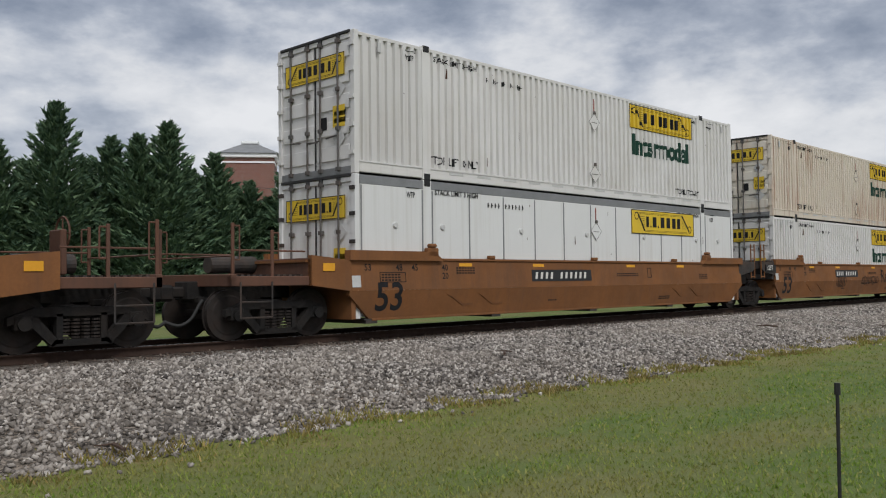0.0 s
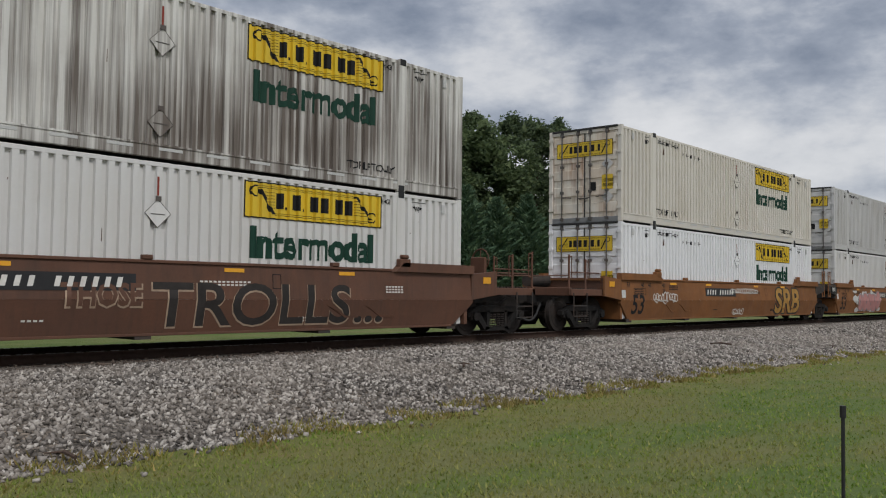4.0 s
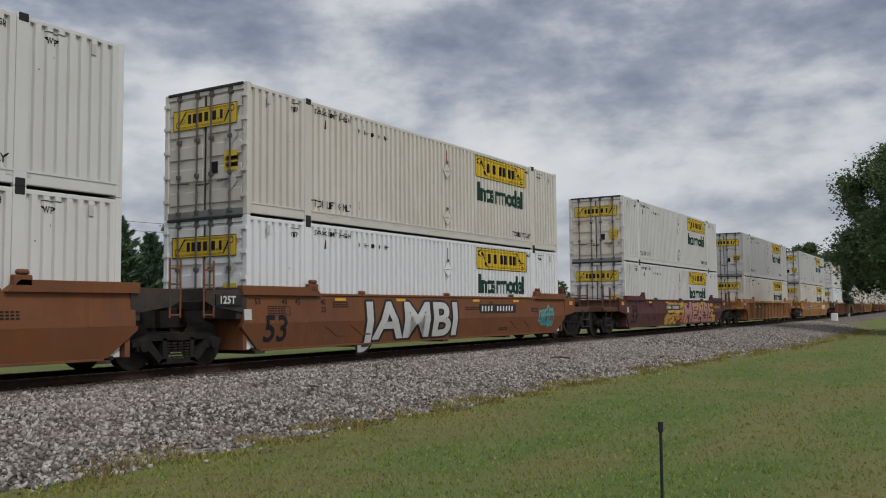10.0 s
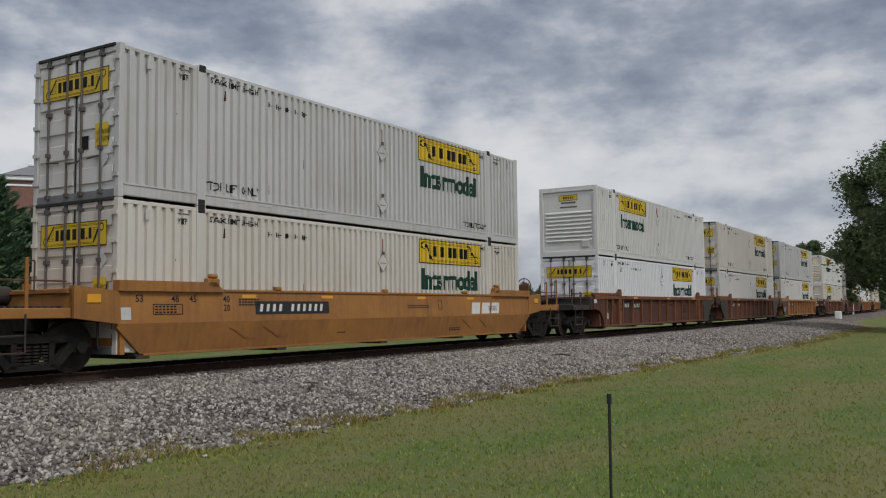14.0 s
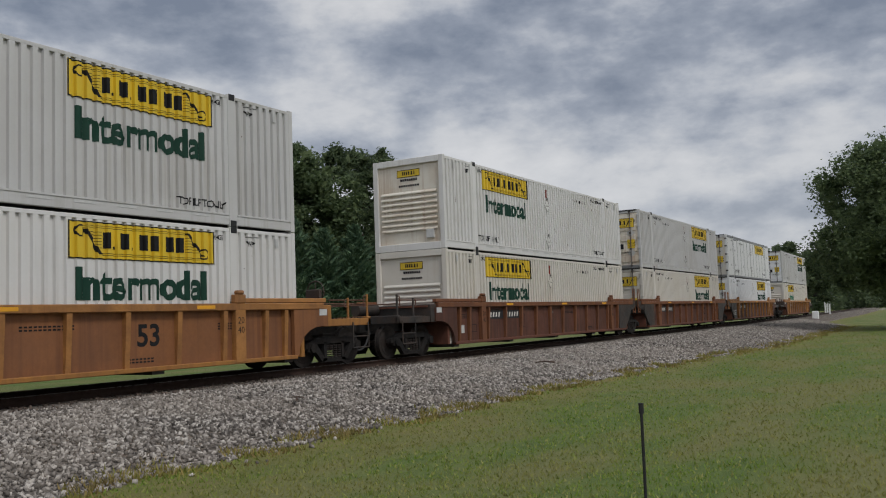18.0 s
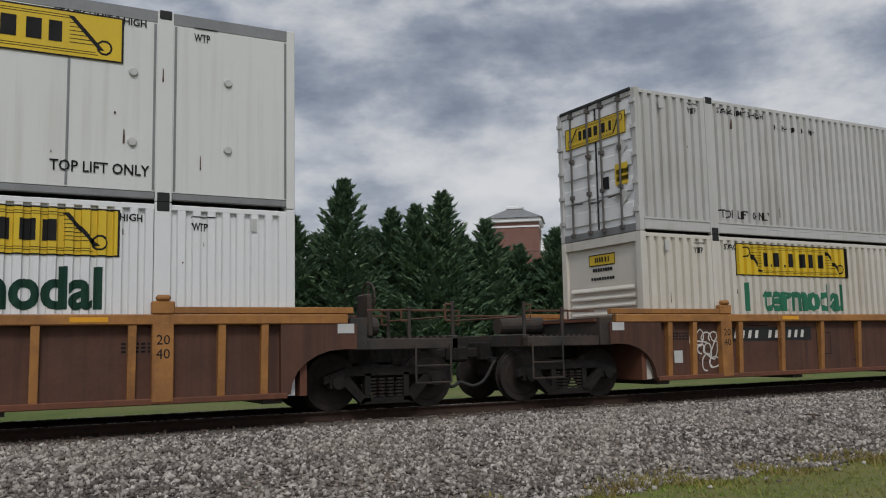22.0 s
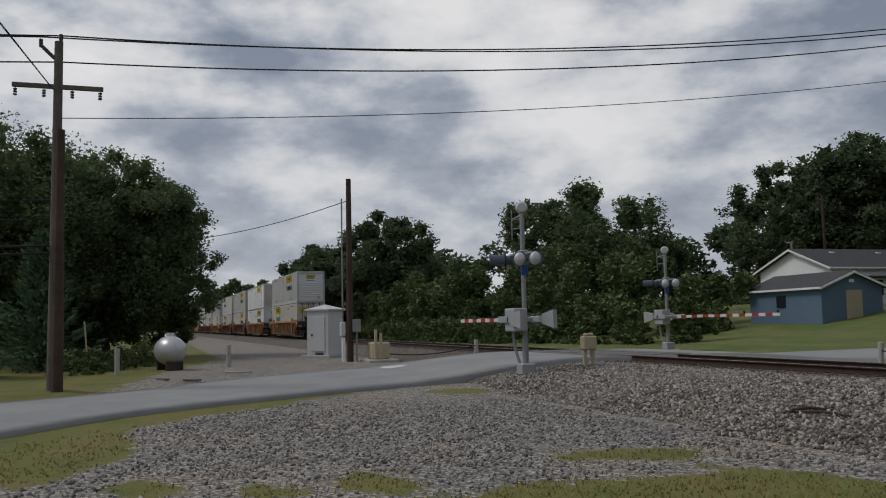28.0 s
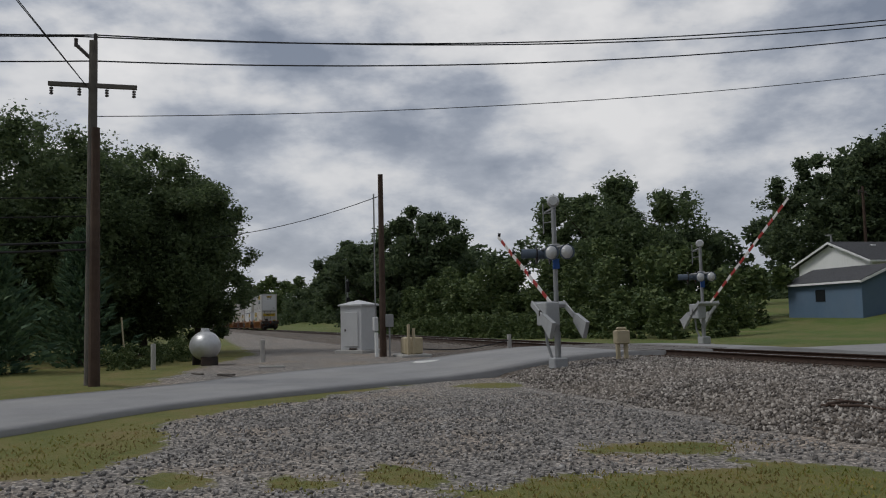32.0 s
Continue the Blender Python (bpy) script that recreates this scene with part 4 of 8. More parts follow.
def well_car(style, paint, ends, truck_mark="", board_x=None, size_mark=True):
    """A double-stack well unit. style 'smooth' or 'ribbed'; ends: for -x and +x 'coupler', 'joint' (carries the shared truck) or 'rest' (rests on the neighbour's truck)."""
    car = new("well_car")
    wheels = []
    black = STEEL_DARK
    trim = trim_of(paint)
    for sy in (-1, 1):
        f = sy * 1.445
        Y = lambda d0, d1: tuple(sorted((f - sy * d0, f - sy * d1)))
        if style == "smooth":
            bm = bmesh.new()
            prism(bm, [(-7.75, 0.28), (7.75, 0.28), (8.35, 0.78), (8.35, 0.86), (-8.35, 0.86), (-8.35, 0.78)], *Y(0.0, 0.09))
            for v in bm.verts:
                v.co.y -= sy * side_fold(min(v.co.z, 0.86))
            part("lower_side", bm, paint, car)
            # pressed stiffeners low on the side
            if sy < 0:
                for x in (-5.6, -4.6, 3.9, 4.9):
                    bm = prism(bmesh.new(), [(x, 0.74), (x + 0.04, 0.74), (x + 0.5, 0.50), (x + 0.86, 0.50), (x + 0.86, 0.54), (x + 0.52, 0.54)], f - 0.012, f + 0.02)
                    part("side_bead", follow_fold(bm), paint, car)
                boxes("bottom_flange", paint, car, [(-7.7, 7.7, f + 0.095, f + 0.20, 0.255, 0.30)], 0.006)
            bm = bmesh.new()
            for a, b in ((f, f - sy * 0.05),):
                lo, hi = (a, 0.862), (b, 1.46)
                pts = [lo, hi, (hi[0] - sy * 0.08, hi[1]), (lo[0] - sy * 0.08, lo[1])]
                prism(bm, pts, -8.3, 8.3, "x")
            part("upper_side", bm, paint, car)
            boxes("top_chord", paint, car, [(-5.7, 5.7, *Y(0.02, 0.15), 1.462, 1.52)], 0.012)
            for s in (-1, 1):
                bm = bmesh.new()
                prism(bm, [(s * 5.75, 1.462), (s * 8.35, 1.462), (s * 8.35, 1.66), (s * 6.0, 1.66)], *Y(-0.03, 0.15))
                part("end_guide", bm, paint, car)
            for x in (-4.1, 0.0, 4.1) if sy < 0 else ():
                boxes("guide_lug", paint, car, [(x - 0.09, x + 0.09, *Y(0.0, 0.12), 1.52, 1.60)], 0.015)
        else:
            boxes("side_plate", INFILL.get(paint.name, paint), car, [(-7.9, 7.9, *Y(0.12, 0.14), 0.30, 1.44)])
            boxes("bottom_sill", paint, car, [(-7.9, 7.9, *Y(-0.01, 0.12), 0.27, 0.36)], 0.012)
            boxes("top_chord", trim, car, [(-8.9, 8.9, *Y(-0.02, 0.14), 1.40, 1.55)], 0.015)
            xs = [-7.55, -6.9] + [-5.62 + 1.25 * i for i in range(10)] + [6.9, 7.55]
            for x in xs if sy < 0 else xs[::3]:
                bm = prism(bmesh.new(), [(f - sy * 0.125, 0.36), (f - sy * 0.055, 0.36), (f - sy * 0.008, 1.18), (f, 1.40), (f - sy * 0.125, 1.40)], x - 0.055, x + 0.055, "x")
                part("side_rib", bm, trim, car)
            for x in (-6.05, 6.05):
                boxes("lift_pad_post", trim, car, [(x - 0.15, x + 0.15, *Y(-0.02, 0.125), 0.30, 1.42)], 0.012)
            for s in (-1, 1):
                boxes("end_guide", trim, car, [(*sorted((s * 6.2, s * 9.0)), *Y(0.0, 0.14), 1.56, 1.66)], 0.012)
                if "coupler" == ends[0 if s < 0 else 1]:
                    bm = bmesh.new()
                    arc = [(s * 7.95, 0.34)] + [(s * (7.95 + 0.85 * (1 - math.cos(a))), 0.34 + 0.66 * math.sin(a)) for a in [math.pi / 2 * k / 6 for k in range(1, 7)]]
                    arc += [(s * 9.05, 1.0), (s * 9.05, 1.40), (s * 7.8, 1.40), (s * 7.8, 0.30)]
                    prism(bm, arc, *Y(0.0, 0.10))
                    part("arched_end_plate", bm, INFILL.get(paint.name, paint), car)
        if sy < 0:
            for x in (-6.05, 6.05):
                bm = bmesh.new()
                box(bm, x - 0.16, x + 0.16, *Y(-0.03, 0.12), 1.55, 1.74, 0.02)
                box(bm, x - 0.10, x + 0.10, *Y(-0.05, 0.10), 1.74, 1.83, 0.03)
                part("connector_lug", bm, trim, car)
    boxes("well_floor", STEEL_DARK, car, [(-7.9, 7.9, -1.34, -0.9, 0.27, 0.30), (-7.9, 7.9, 0.9, 1.34, 0.27, 0.30)] + [(x - 0.15, x + 0.15, -1.34, 1.34, 0.20, 0.297) for x in (-7.7, -3.9, 0, 3.9, 7.7)])
    for i, s in enumerate((-1, 1)):
        boxes("bulkhead", paint, car, [(*sorted((s * 8.13, s * 8.24)), -1.36, 1.36, 0.30, 1.44)])
        kind = ends[i]
        if kind == "coupler":
            if style == "smooth":
                bm = bmesh.new()
                for y0, y1 in ((-1.44, -1.30), (1.30, 1.44)):
                    prism(bm, [(s * 8.3, 0.86), (s * 9.25, 0.98), (s * 9.25, 1.55), (s * 8.3, 1.46)], y0, y1)
                part("end_side_plate", bm, paint, car)
            boxes("end_shear_plate", paint, car, [(*sorted((s * 8.25, s * 9.3)), -1.3, 1.3, 1.42, 1.47)])
            coupler_end(car, s, paint if paint in (CARS["yellow"], CARS["bright"]) else (STEEL_DARK if style == "ribbed" else CARS["dark"]), CARS["dark"], style == "ribbed")
            wheels += truck(car, s * UH)
            boxes("end_reflector", AMBER if style == "smooth" else TAPE, car, [(*sorted((s * 8.72, s * 9.0)), -1.456, -1.445, 1.25, 1.40)])
        else:
            joint_end(car, s, paint, black)
            if style == "ribbed":
                for y0, y1 in ((-1.452, -1.36), (1.36, 1.452)):
                    bm = bmesh.new()
                    prism(bm, [(s * 6.95, 0.30), (s * 7.75, 0.30), (s * 8.3, 0.80), (s * 8.55, 1.02), (s * 8.55, 1.40), (s * 6.95, 1.40)], y0, y1)
                    part("end_plate", bm, black, car, "sooty black end plate")
            if kind == "joint":
                wheels += truck(car, s * 9.65)
    # stencils of the near side
    f = -1.449
    lay = follow_fold if style == "smooth" else None
    if size_mark:
        lettering("stencil_size", "53", 0.80 if style == "smooth" else 0.58, INK, car, pose(-7.68 if style == "smooth" else 3.4, f if style == "smooth" else -1.329, 0.46 if style == "smooth" else 0.76), bold=0.014, lay=lay)
    for k, words in enumerate(("53", "48", "45", "40", "20")):
        if style == "smooth":
            x, z = ((-7.95, 1.26), (-7.1, 1.26), (-6.65, 1.26), (-5.75, 1.26), (-5.75, 1.08))[k]
            lettering("stencil_length", words, 0.19, INK, car, pose(x, f, z), bold=0.003, lay=lay)
    if style == "ribbed":
        for x in (-6.15, 5.95):
            lettering("stencil_length", "20", 0.2, INK, car, pose(x, f - 0.02, 1.12))
            lettering("stencil_length", "40", 0.2, INK, car, pose(x, f - 0.02, 0.92))
    x0 = board_x if board_x is not None else (-2.55 if style == "smooth" else -5.4)
    y0 = f if style == "smooth" else -1.328
    bm = box(bmesh.new(), x0 - 0.12, x0 + 2.35, y0 - 0.003, y0 + 0.002, 1.0, 1.28)
    part("number_board", lay(bm) if lay else bm, BLACK, car)
    bm = bmesh.new()
    for i in range(11):
        if i != 4:
            a = x0 + i * 0.2
            prism(bm, [(a, 1.06), (a + 0.085, 1.06), (a + 0.125, 1.22), (a + 0.04, 1.22)], y0 - 0.006, y0 - 0.003)
    part("number_bar", lay(bm) if lay else bm, WHITE_INK, car, "white slanted number bars")
    if truck_mark:
        if style == "smooth":
            boxes("truck_mark_board", BLACK, car, [(-9.1, -8.36, -1.456, -1.42, 1.24, 1.46)])
            lettering("truck_mark", truck_mark, 0.22, WHITE_INK, car, pose(-9.02, -1.46, 1.28), bold=0.006)
        else:
            lettering("truck_mark", truck_mark, 0.42, TAPE, car, pose(-8.0, -1.458, 0.62), bold=0.006)
    # notices too small to read, as bars; plates and reflectors
    y0 = f if lay else -1.327
    bm = bmesh.new()
    for x, z, w, rows in ((-5.3, 1.30, 0.7, 3), (1.0, 1.16, 1.1, 2), (-7.50, 1.16, 0.62, 3), (5.5, 1.12, 0.6, 3), (3.2, 0.50, 0.7, 2), (-2.0, 0.52, 0.4, 1)):
        for r in range(rows):
            for i in range(int(w / 0.09)):
                box(bm, x + i * 0.09, x + i * 0.09 + 0.06, y0 - 0.003, y0, z - 0.055 * r, z - 0.055 * r + 0.03)
    part("small_stencil", lay(bm) if lay else bm, INK if paint != CARS["dark"] else WHITE_INK, car)
    for x, z, w, h in ((2.55, 1.06, 0.2, 0.26), (-7.55, 1.02, 0.72, 0.19)) if lay else ((-3.2, 0.68, 0.46, 0.46), (-6.75, 0.62, 0.4, 0.22)):
        bm = bmesh.new()
        for a, b, c, d in ((x, x + w, z, z + 0.014), (x, x + w, z + h, z + h + 0.014), (x, x + 0.014, z + 0.014, z + h), (x + w - 0.014, x + w, z + 0.014, z + h)):
            box(bm, a, b, y0 - 0.003, y0, c, d)
        part("stencil_frame", lay(bm) if lay else bm, INK, car, "thin stencilled frame")
    bm = box(bmesh.new(), -8.28, -8.06, y0 - 0.005, y0, 0.93, 1.16) if lay else box(bmesh.new(), -7.38, -7.16, y0 - 0.005, y0, 0.60, 0.84)
    if style == "smooth" or ends[0] == "coupler":
        part("routing_plate", lay(bm) if lay else bm, TAPE, car)
    else:
        bm.free()
    bm = bmesh.new()
    for x in (-5.2, -2.6, 1.5, 4.2) if lay else (-4.4, 0.4, 4.8):
        if lay:
            box(bm, x, x + 0.42, f - 0.004, f, 1.35, 1.42)
        else:
            box(bm, x, x + 0.5, -1.469, -1.460, 1.44, 1.51)
    part("side_reflector", lay(bm) if lay else bm, AMBER, car)
    return car, wheels


def curve_through(points, n):
    """n places along a smooth line through the points."""
    pts = np.array([points[0]] + points + [points[-1]], float)
    out = []
    for u in np.linspace(0, len(points) - 1 - 1e-6, n):
        i, t = int(u), u - int(u)
        a, b, c, d = pts[i:i + 4]
        out.append(0.5 * (2 * b + (c - a) * t + (2 * a - 5 * b + 4 * c - d) * t * t + (3 * b - a - 3 * c + d) * t ** 3))
    return np.array(out)


TRAIN = []        # (thing, x in the train, height of its base over the rail)
WHEELS = []


def spray(car, x, w, seed, fill, edge, ground=None, high=0.86, low=0.36):
    """Sprayed mural on a wagon side: swollen unreadable letter shapes, each with an outline and an inner cut, on an optional ragged ground."""
    rnd = random.Random(seed)
    f = -1.455
    if ground:
        bm = bmesh.new()
        for i in range(int(w * 11)):
            u, v = x + rnd.uniform(-0.25, 1.0) * w * 1.02, rnd.uniform(0.33, 1.3)
            r1, r2 = rnd.uniform(0.12, 0.42), rnd.uniform(0.05, 0.16)
            pts = [(u + r1 * math.cos(a) * rnd.uniform(0.7, 1.2), v + r2 * math.sin(a) * rnd.uniform(0.7, 1.3)) for a in [2 * math.pi * k / 8 for k in range(8)]]
            d = 0.001 * (i % 4)
            prism(bm, pts, f - 0.003 - d, f + 0.004)
        part("sprayed_ground", follow_fold(bm), ground, car)
    n = max(3, round(w / 0.72))
    be, bm, bc = bmesh.new(), bmesh.new(), bmesh.new()
    for i in range(n):
        a, b = x + w * i / n, x + w * (i + 1) / n
        cx, hw, lean = (a + b) / 2, (b - a) * 0.56, rnd.uniform(-0.08, 0.12)
        lo, hi = low + rnd.uniform(-0.04, 0.05), low + high + rnd.uniform(-0.08, 0.1)
        q = 2.0 + rnd.random() * 2.5
        shape = []
        for k in range(18):
            t = 2 * math.pi * k / 18
            c, s_ = math.cos(t), math.sin(t)
            u = math.copysign(abs(c) ** (2 / q), c) * hw * rnd.uniform(0.86, 1.08)
            v = math.copysign(abs(s_) ** (2 / q), s_)
            shape.append((u, v))
        put = lambda g: [(cx + u * (1 + g / hw) + lean * v, (lo + hi) / 2 + v * ((hi - lo) / 2 + g)) for u, v in shape]
        prism(be, put(0.045), f - 0.010, f + 0.004)
        prism(bm, put(0.0), f - 0.016, f - 0.008)
        for _ in range(rnd.choice((1, 2, 2))):
            u0, v0 = cx + rnd.uniform(-0.5, 0.5) * hw, rnd.uniform(lo + 0.12, hi - 0.25)
            t, h = rnd.uniform(0.03, 0.07), rnd.uniform(0.12, 0.36)
            prism(bc, [(u0, v0), (u0 + t, v0), (u0 + t + lean, v0 + h), (u0 + lean, v0 + h)], f - 0.021, f - 0.014)
    part("sprayed_outline", follow_fold(be), edge, car)
    part("sprayed_letter", follow_fold(bm), fill, car)
    part("sprayed_cut", follow_fold(bc), edge, car)


def sprayed_patches(car, x, w, seed, material, count):
    """A ragged sprayed ground of long level dabs."""
    rnd = random.Random(seed)
    bm = bmesh.new()
    for i in range(count):
        u, v = x + rnd.random() * w, rnd.uniform(0.36, 1.36)
        r1, r2 = rnd.uniform(0.12, 0.48), rnd.uniform(0.04, 0.13)
        pts = [(u + r1 * math.cos(a) * rnd.uniform(0.6, 1.2), v + r2 * math.sin(a) * rnd.uniform(0.7, 1.3)) for a in [2 * math.pi * k / 9 for k in range(9)]]
        prism(bm, pts, -1.4500 - 0.0003 * (i % 4), -1.448)
    part("sprayed_ground", follow_fold(bm), material, car)


def throw_up(car, words, x, w, fill, edge, z=0.40, size=1.32):
    """Fat sprayed letters with a dark outline, on a smooth wagon side."""
    face = lettering("sprayed_word", words, size, fill, car, pose(x, -1.4560, z), bold=0.034, width=w, lay=follow_fold)
    bm = bmesh.new()
    for k in range(10):
        bm.from_mesh(TEXTS[(words, size, 0.034, w)])
        bm.verts.ensure_lookup_table()
        n = len(TEXTS[(words, size, 0.034, w)].vertices)
        a = 2 * math.pi * k / 10
        m = pose(x + 0.085 * math.cos(a), -1.4505 - 0.0003 * k, z + 0.065 * math.sin(a)) @ pose(0, 0, 0, 90, 0, 0)
        for v in bm.verts[-n:]:
            v.co = m @ v.co
    part("sprayed_edge", follow_fold(bm), edge, car)
    return face


def scribble(car, x, z, w, seed, material, size=0.3, flat=False, stroke=0.015):
    """A looping one-line sprayed signature; flat where the wagon side has ribs."""
    rnd = random.Random(seed)
    bm = bmesh.new()
    y = -1.331 if flat else -1.454
    loops = max(2, round(w / 0.17))
    knots = []
    for i in range(loops):
        u = x + w * (i + 0.5) / loops
        tall, wide, lean = size * rnd.uniform(0.45, 1.0), w / loops * rnd.uniform(0.35, 0.75), rnd.uniform(0.0, 0.35)
        base, turn = z + rnd.uniform(-0.12, 0.12) * size, rnd.choice((1, 1, -1))
        for k in range(9):
            a = turn * (k / 9 * rnd.uniform(5.2, 6.6)) - 1.3
            knots.append((u + wide * math.cos(a) + lean * tall * math.sin(a), base + tall * math.sin(a)))
    line = curve_through(knots, len(knots) * 2)
    for (a, c), (b, d) in zip(line, line[1:]):
        n = Vector((c - d, b - a))
        if n.length < 1e-4:
            continue
        n = n.normalized() * stroke * rnd.uniform(0.8, 1.2)
        v = [bm.verts.new((px, y, pz)) for px, pz in ((a - n.x, c - n.y), (b - n.x, d - n.y), (b + n.x, d + n.y), (a + n.x, c + n.y))]
        bm.faces.new(v)
    part("sprayed_signature", bm if flat else follow_fold(bm), material, car)


def build_train():
    protos = {}
    for key, args in {"ribbed": ("ribbed", 1), "faded": ("ribbed", 1, True), "turned": ("ribbed", -1), "plate": ("plate", 1)}.items():
        protos[key] = container(*args)
    places = {  # near end in the train: style, paint, ends, truck mark, lower, upper
        -12.15: ("smooth", "orange", "cc", "", ("ribbed", "white", ""), ("ribbed", "cream", "")),
        11.02: ("smooth", "orange", "cj", "", ("plate", "plate_white", ""), ("ribbed", "white", "")),
        30.27: ("smooth", "orange", "rj", "125T", ("ribbed", "white", ""), ("ribbed", "rusty", "door_rust")),
        49.48: ("smooth", "orange", "rc", "125T", ("faded", "white", ""), ("ribbed", "white", "")),
        72.98: ("smooth", "dark", "cc", "", ("ribbed", "white", ""), ("ribbed", "sooty", "door_rust")),
        96.43: ("smooth", "orange", "cj", "", ("ribbed", "bright", ""), ("ribbed", "cream", "door_rust")),
        115.7: ("smooth", "orange", "rj", "125T", ("ribbed", "white", ""), ("ribbed", "grey", "")),
        133.9: ("smooth", "bright", "rc", "125T", ("ribbed", "bright", ""), ("ribbed", "white", "")),
        157.32: ("smooth", "red", "cj", "", ("ribbed", "bright", ""), ("plate", "plate", "")),
        176.6: ("smooth", "red", "rj", "125T", ("ribbed", "white", ""), ("ribbed", "white", "door_rust")),
        195.95: ("smooth", "red", "rc", "125T", ("ribbed", "bright", ""), ("ribbed", "cream", "cream")),
        219.29: ("smooth", "maroon", "cc", "", ("ribbed", "white", ""), ("ribbed", "white", "door_rust")),
        242.68: ("ribbed", "yellow", "cc", "", ("ribbed", "cream", ""), ("ribbed", "grey", "")),
        265.68: ("smooth", "yellow", "cc", "", ("ribbed", "cream", ""), ("ribbed", "grey", "white")),
        288.82: ("ribbed", "umber", "cj", "", ("ribbed", "bright", ""), ("turned", "white", "")),
        308.16: ("ribbed", "umber", "rj", "", ("ribbed", "white", ""), ("ribbed", "cream", "door_rust")),
        327.37: ("ribbed", "yellow", "rc", "125T", ("ribbed", "white", ""), ("ribbed", "grey", "")),
        350.53: ("ribbed", "umber", "cj", "", ("turned", "cream", ""), ("turned", "white", "door_rust")),
        369.74: ("ribbed", "umber", "rj", "", ("ribbed", "cream", ""), ("ribbed", "grey", "door_rust")),
        389.1: ("ribbed", "rust", "rc", "125T", ("ribbed", "bright", ""), ("plate", "plate_white", "cream")),
        412.31: ("ribbed", "rust", "cc", "", ("turned", "cream", ""), ("ribbed", "grey", "bright")),
    }
    for i, x in enumerate((-35.4, -54.7, -74.0, -97.3, -116.6)):
        places[x] = ("smooth", "orange", ("rc", "rj", "cj", "rc", "rj")[i], "", ("ribbed", "white", ""), ("ribbed", ("grey", "cream", "white")[i % 3], ""))
    words = {"bright": "bright white", "white": "white", "cream": "cream white", "grey": "greyed white", "rusty": "rust-streaked cream", "sooty": "soot-streaked white", "plate": "pale blue-grey", "plate_white": "white"}
    hues = {"orange": "orange-brown", "red": "red-brown", "dark": "dark brown", "maroon": "maroon", "yellow": "golden-orange", "rust": "rust-brown", "umber": "dark rust-brown", "bright": "light orange"}
    names = {"c": "coupler", "j": "joint", "r": "rest"}
    for x, (style, paint, ends, mark, lower, upper) in sorted(places.items()):
        car, wheels = well_car(style, CARS[paint], [names[e] for e in ends], truck_mark=mark, board_x={49.48: 2.2, 195.95: 2.0, 133.9: 2.0, 412.31: -5.72, 265.68: -4.7}.get(x), size_mark=x not in (265.68, 350.53, 412.31))
        kind = "smooth-sided" if style == "smooth" else "rib-sided"
        tagged(car, f"{hues[paint]} {kind} well car carrying two stacked containers", "well car", "well cars of the train")
        TRAIN.append((car, x + HL, 0.0))
        WHEELS.extend((w, x + HL) for w in wheels)
        for level, (proto, coat, doors) in enumerate((lower, upper)):
            c = copy_thing(protos[proto], pose(0, 0, 0))
            repaint(c, coat, doors or None)
            where = "stacked on another" if level else "low in a well car"
            shape = "flat-sided" if proto == "plate" else "ribbed"
            if x == 412.31 and level == 0:
                for o in [o for o in c.children if o.name.startswith("side_word")]:
                    bpy.data.objects.remove(o)
                lettering("side_word", "I  termodal", 0.80, GREEN_MID, c, pose(-HL + 2.8, -HW - 0.006, 1.35), bold=0.027, width=3.1, lay=follow_ribs)
            tagged(c, f"{words[coat]} {shape} container with yellow board, {where}", "shipping container", "containers of the train")
            TRAIN.append((c, x + HL - (0.19 if x == 265.68 else 0.0), 0.302 + level * (HIGH + 0.012)))
        if x == 72.98:
            for w, px, width, size in (("SLAY", -5.0, 2.6, 1.1), ("THOSE", -1.45, 1.35, 0.5), ("TROLLS", 0.1, 4.4, 1.05), ("...", 4.65, 0.8, 0.9)):
                z = 0.42 + (0.35 if size == 0.5 else 0.0)
                lettering("sprayed_edge", w, size, SPRAY_TAN, car, pose(px - 0.03, -1.4515, z - 0.02), bold=0.030, width=width + 0.06, lay=follow_fold)
                lettering("sprayed_word", w, size, SPRAY_BLACK if size > 0.5 else CARS["dark"], car, pose(px, -1.4545, z), bold=0.016, width=width, lay=follow_fold)
        elif x == 30.27:
            lettering("sprayed_word", "Red Nation", 0.8, INK, car, pose(2.6, -1.452, 0.75), lay=follow_fold)
            scribble(car, -2.6, 0.85, 1.0, 3, INK, 0.32)
            scribble(car, 0.2, 0.85, 2.0, 4, INK, 0.22)
        elif x == 96.43:
            throw_up(car, "SRB", 3.6, 2.6, SPRAY_OCHRE, BLACK)
            scribble(car, -6.4, 0.95, 1.6, 31, WHITE_INK, 0.2)
            scribble(car, -0.4, 0.45, 1.0, 32, WHITE_INK, 0.15)
            scribble(car, -0.6, 1.2, 2.4, 33, WHITE_INK, 0.1)
        elif x == 115.7:
            spray(car, -5.0, 3.6, 6, PINK, RAIL_GREY, TAPE)
            spray(car, 1.0, 5.6, 16, RAIL_GREY, WHITE_INK)
        elif x == 133.9:
            sprayed_patches(car, -6.25, 4.8, 7, TEAL, 26)
            throw_up(car, "ASLOH", -6.0, 4.3, SPRAY_SILVER, BLACK)
            scribble(car, -3.1, 0.95, 0.5, 72, BLACK, 0.26)
            throw_up(car, "KTA", 4.85, 2.3, SPRAY_OCHRE, BLACK)
            scribble(car, 1.9, 1.36, 2.3, 71, BLACK, 0.1)
        elif x == 157.32:
            scribble(car, 1.6, 0.9, 1.6, 9, TEAL, 0.28, stroke=0.03)
            scribble(car, 3.7, 0.85, 1.0, 19, WHITE_INK, 0.12)
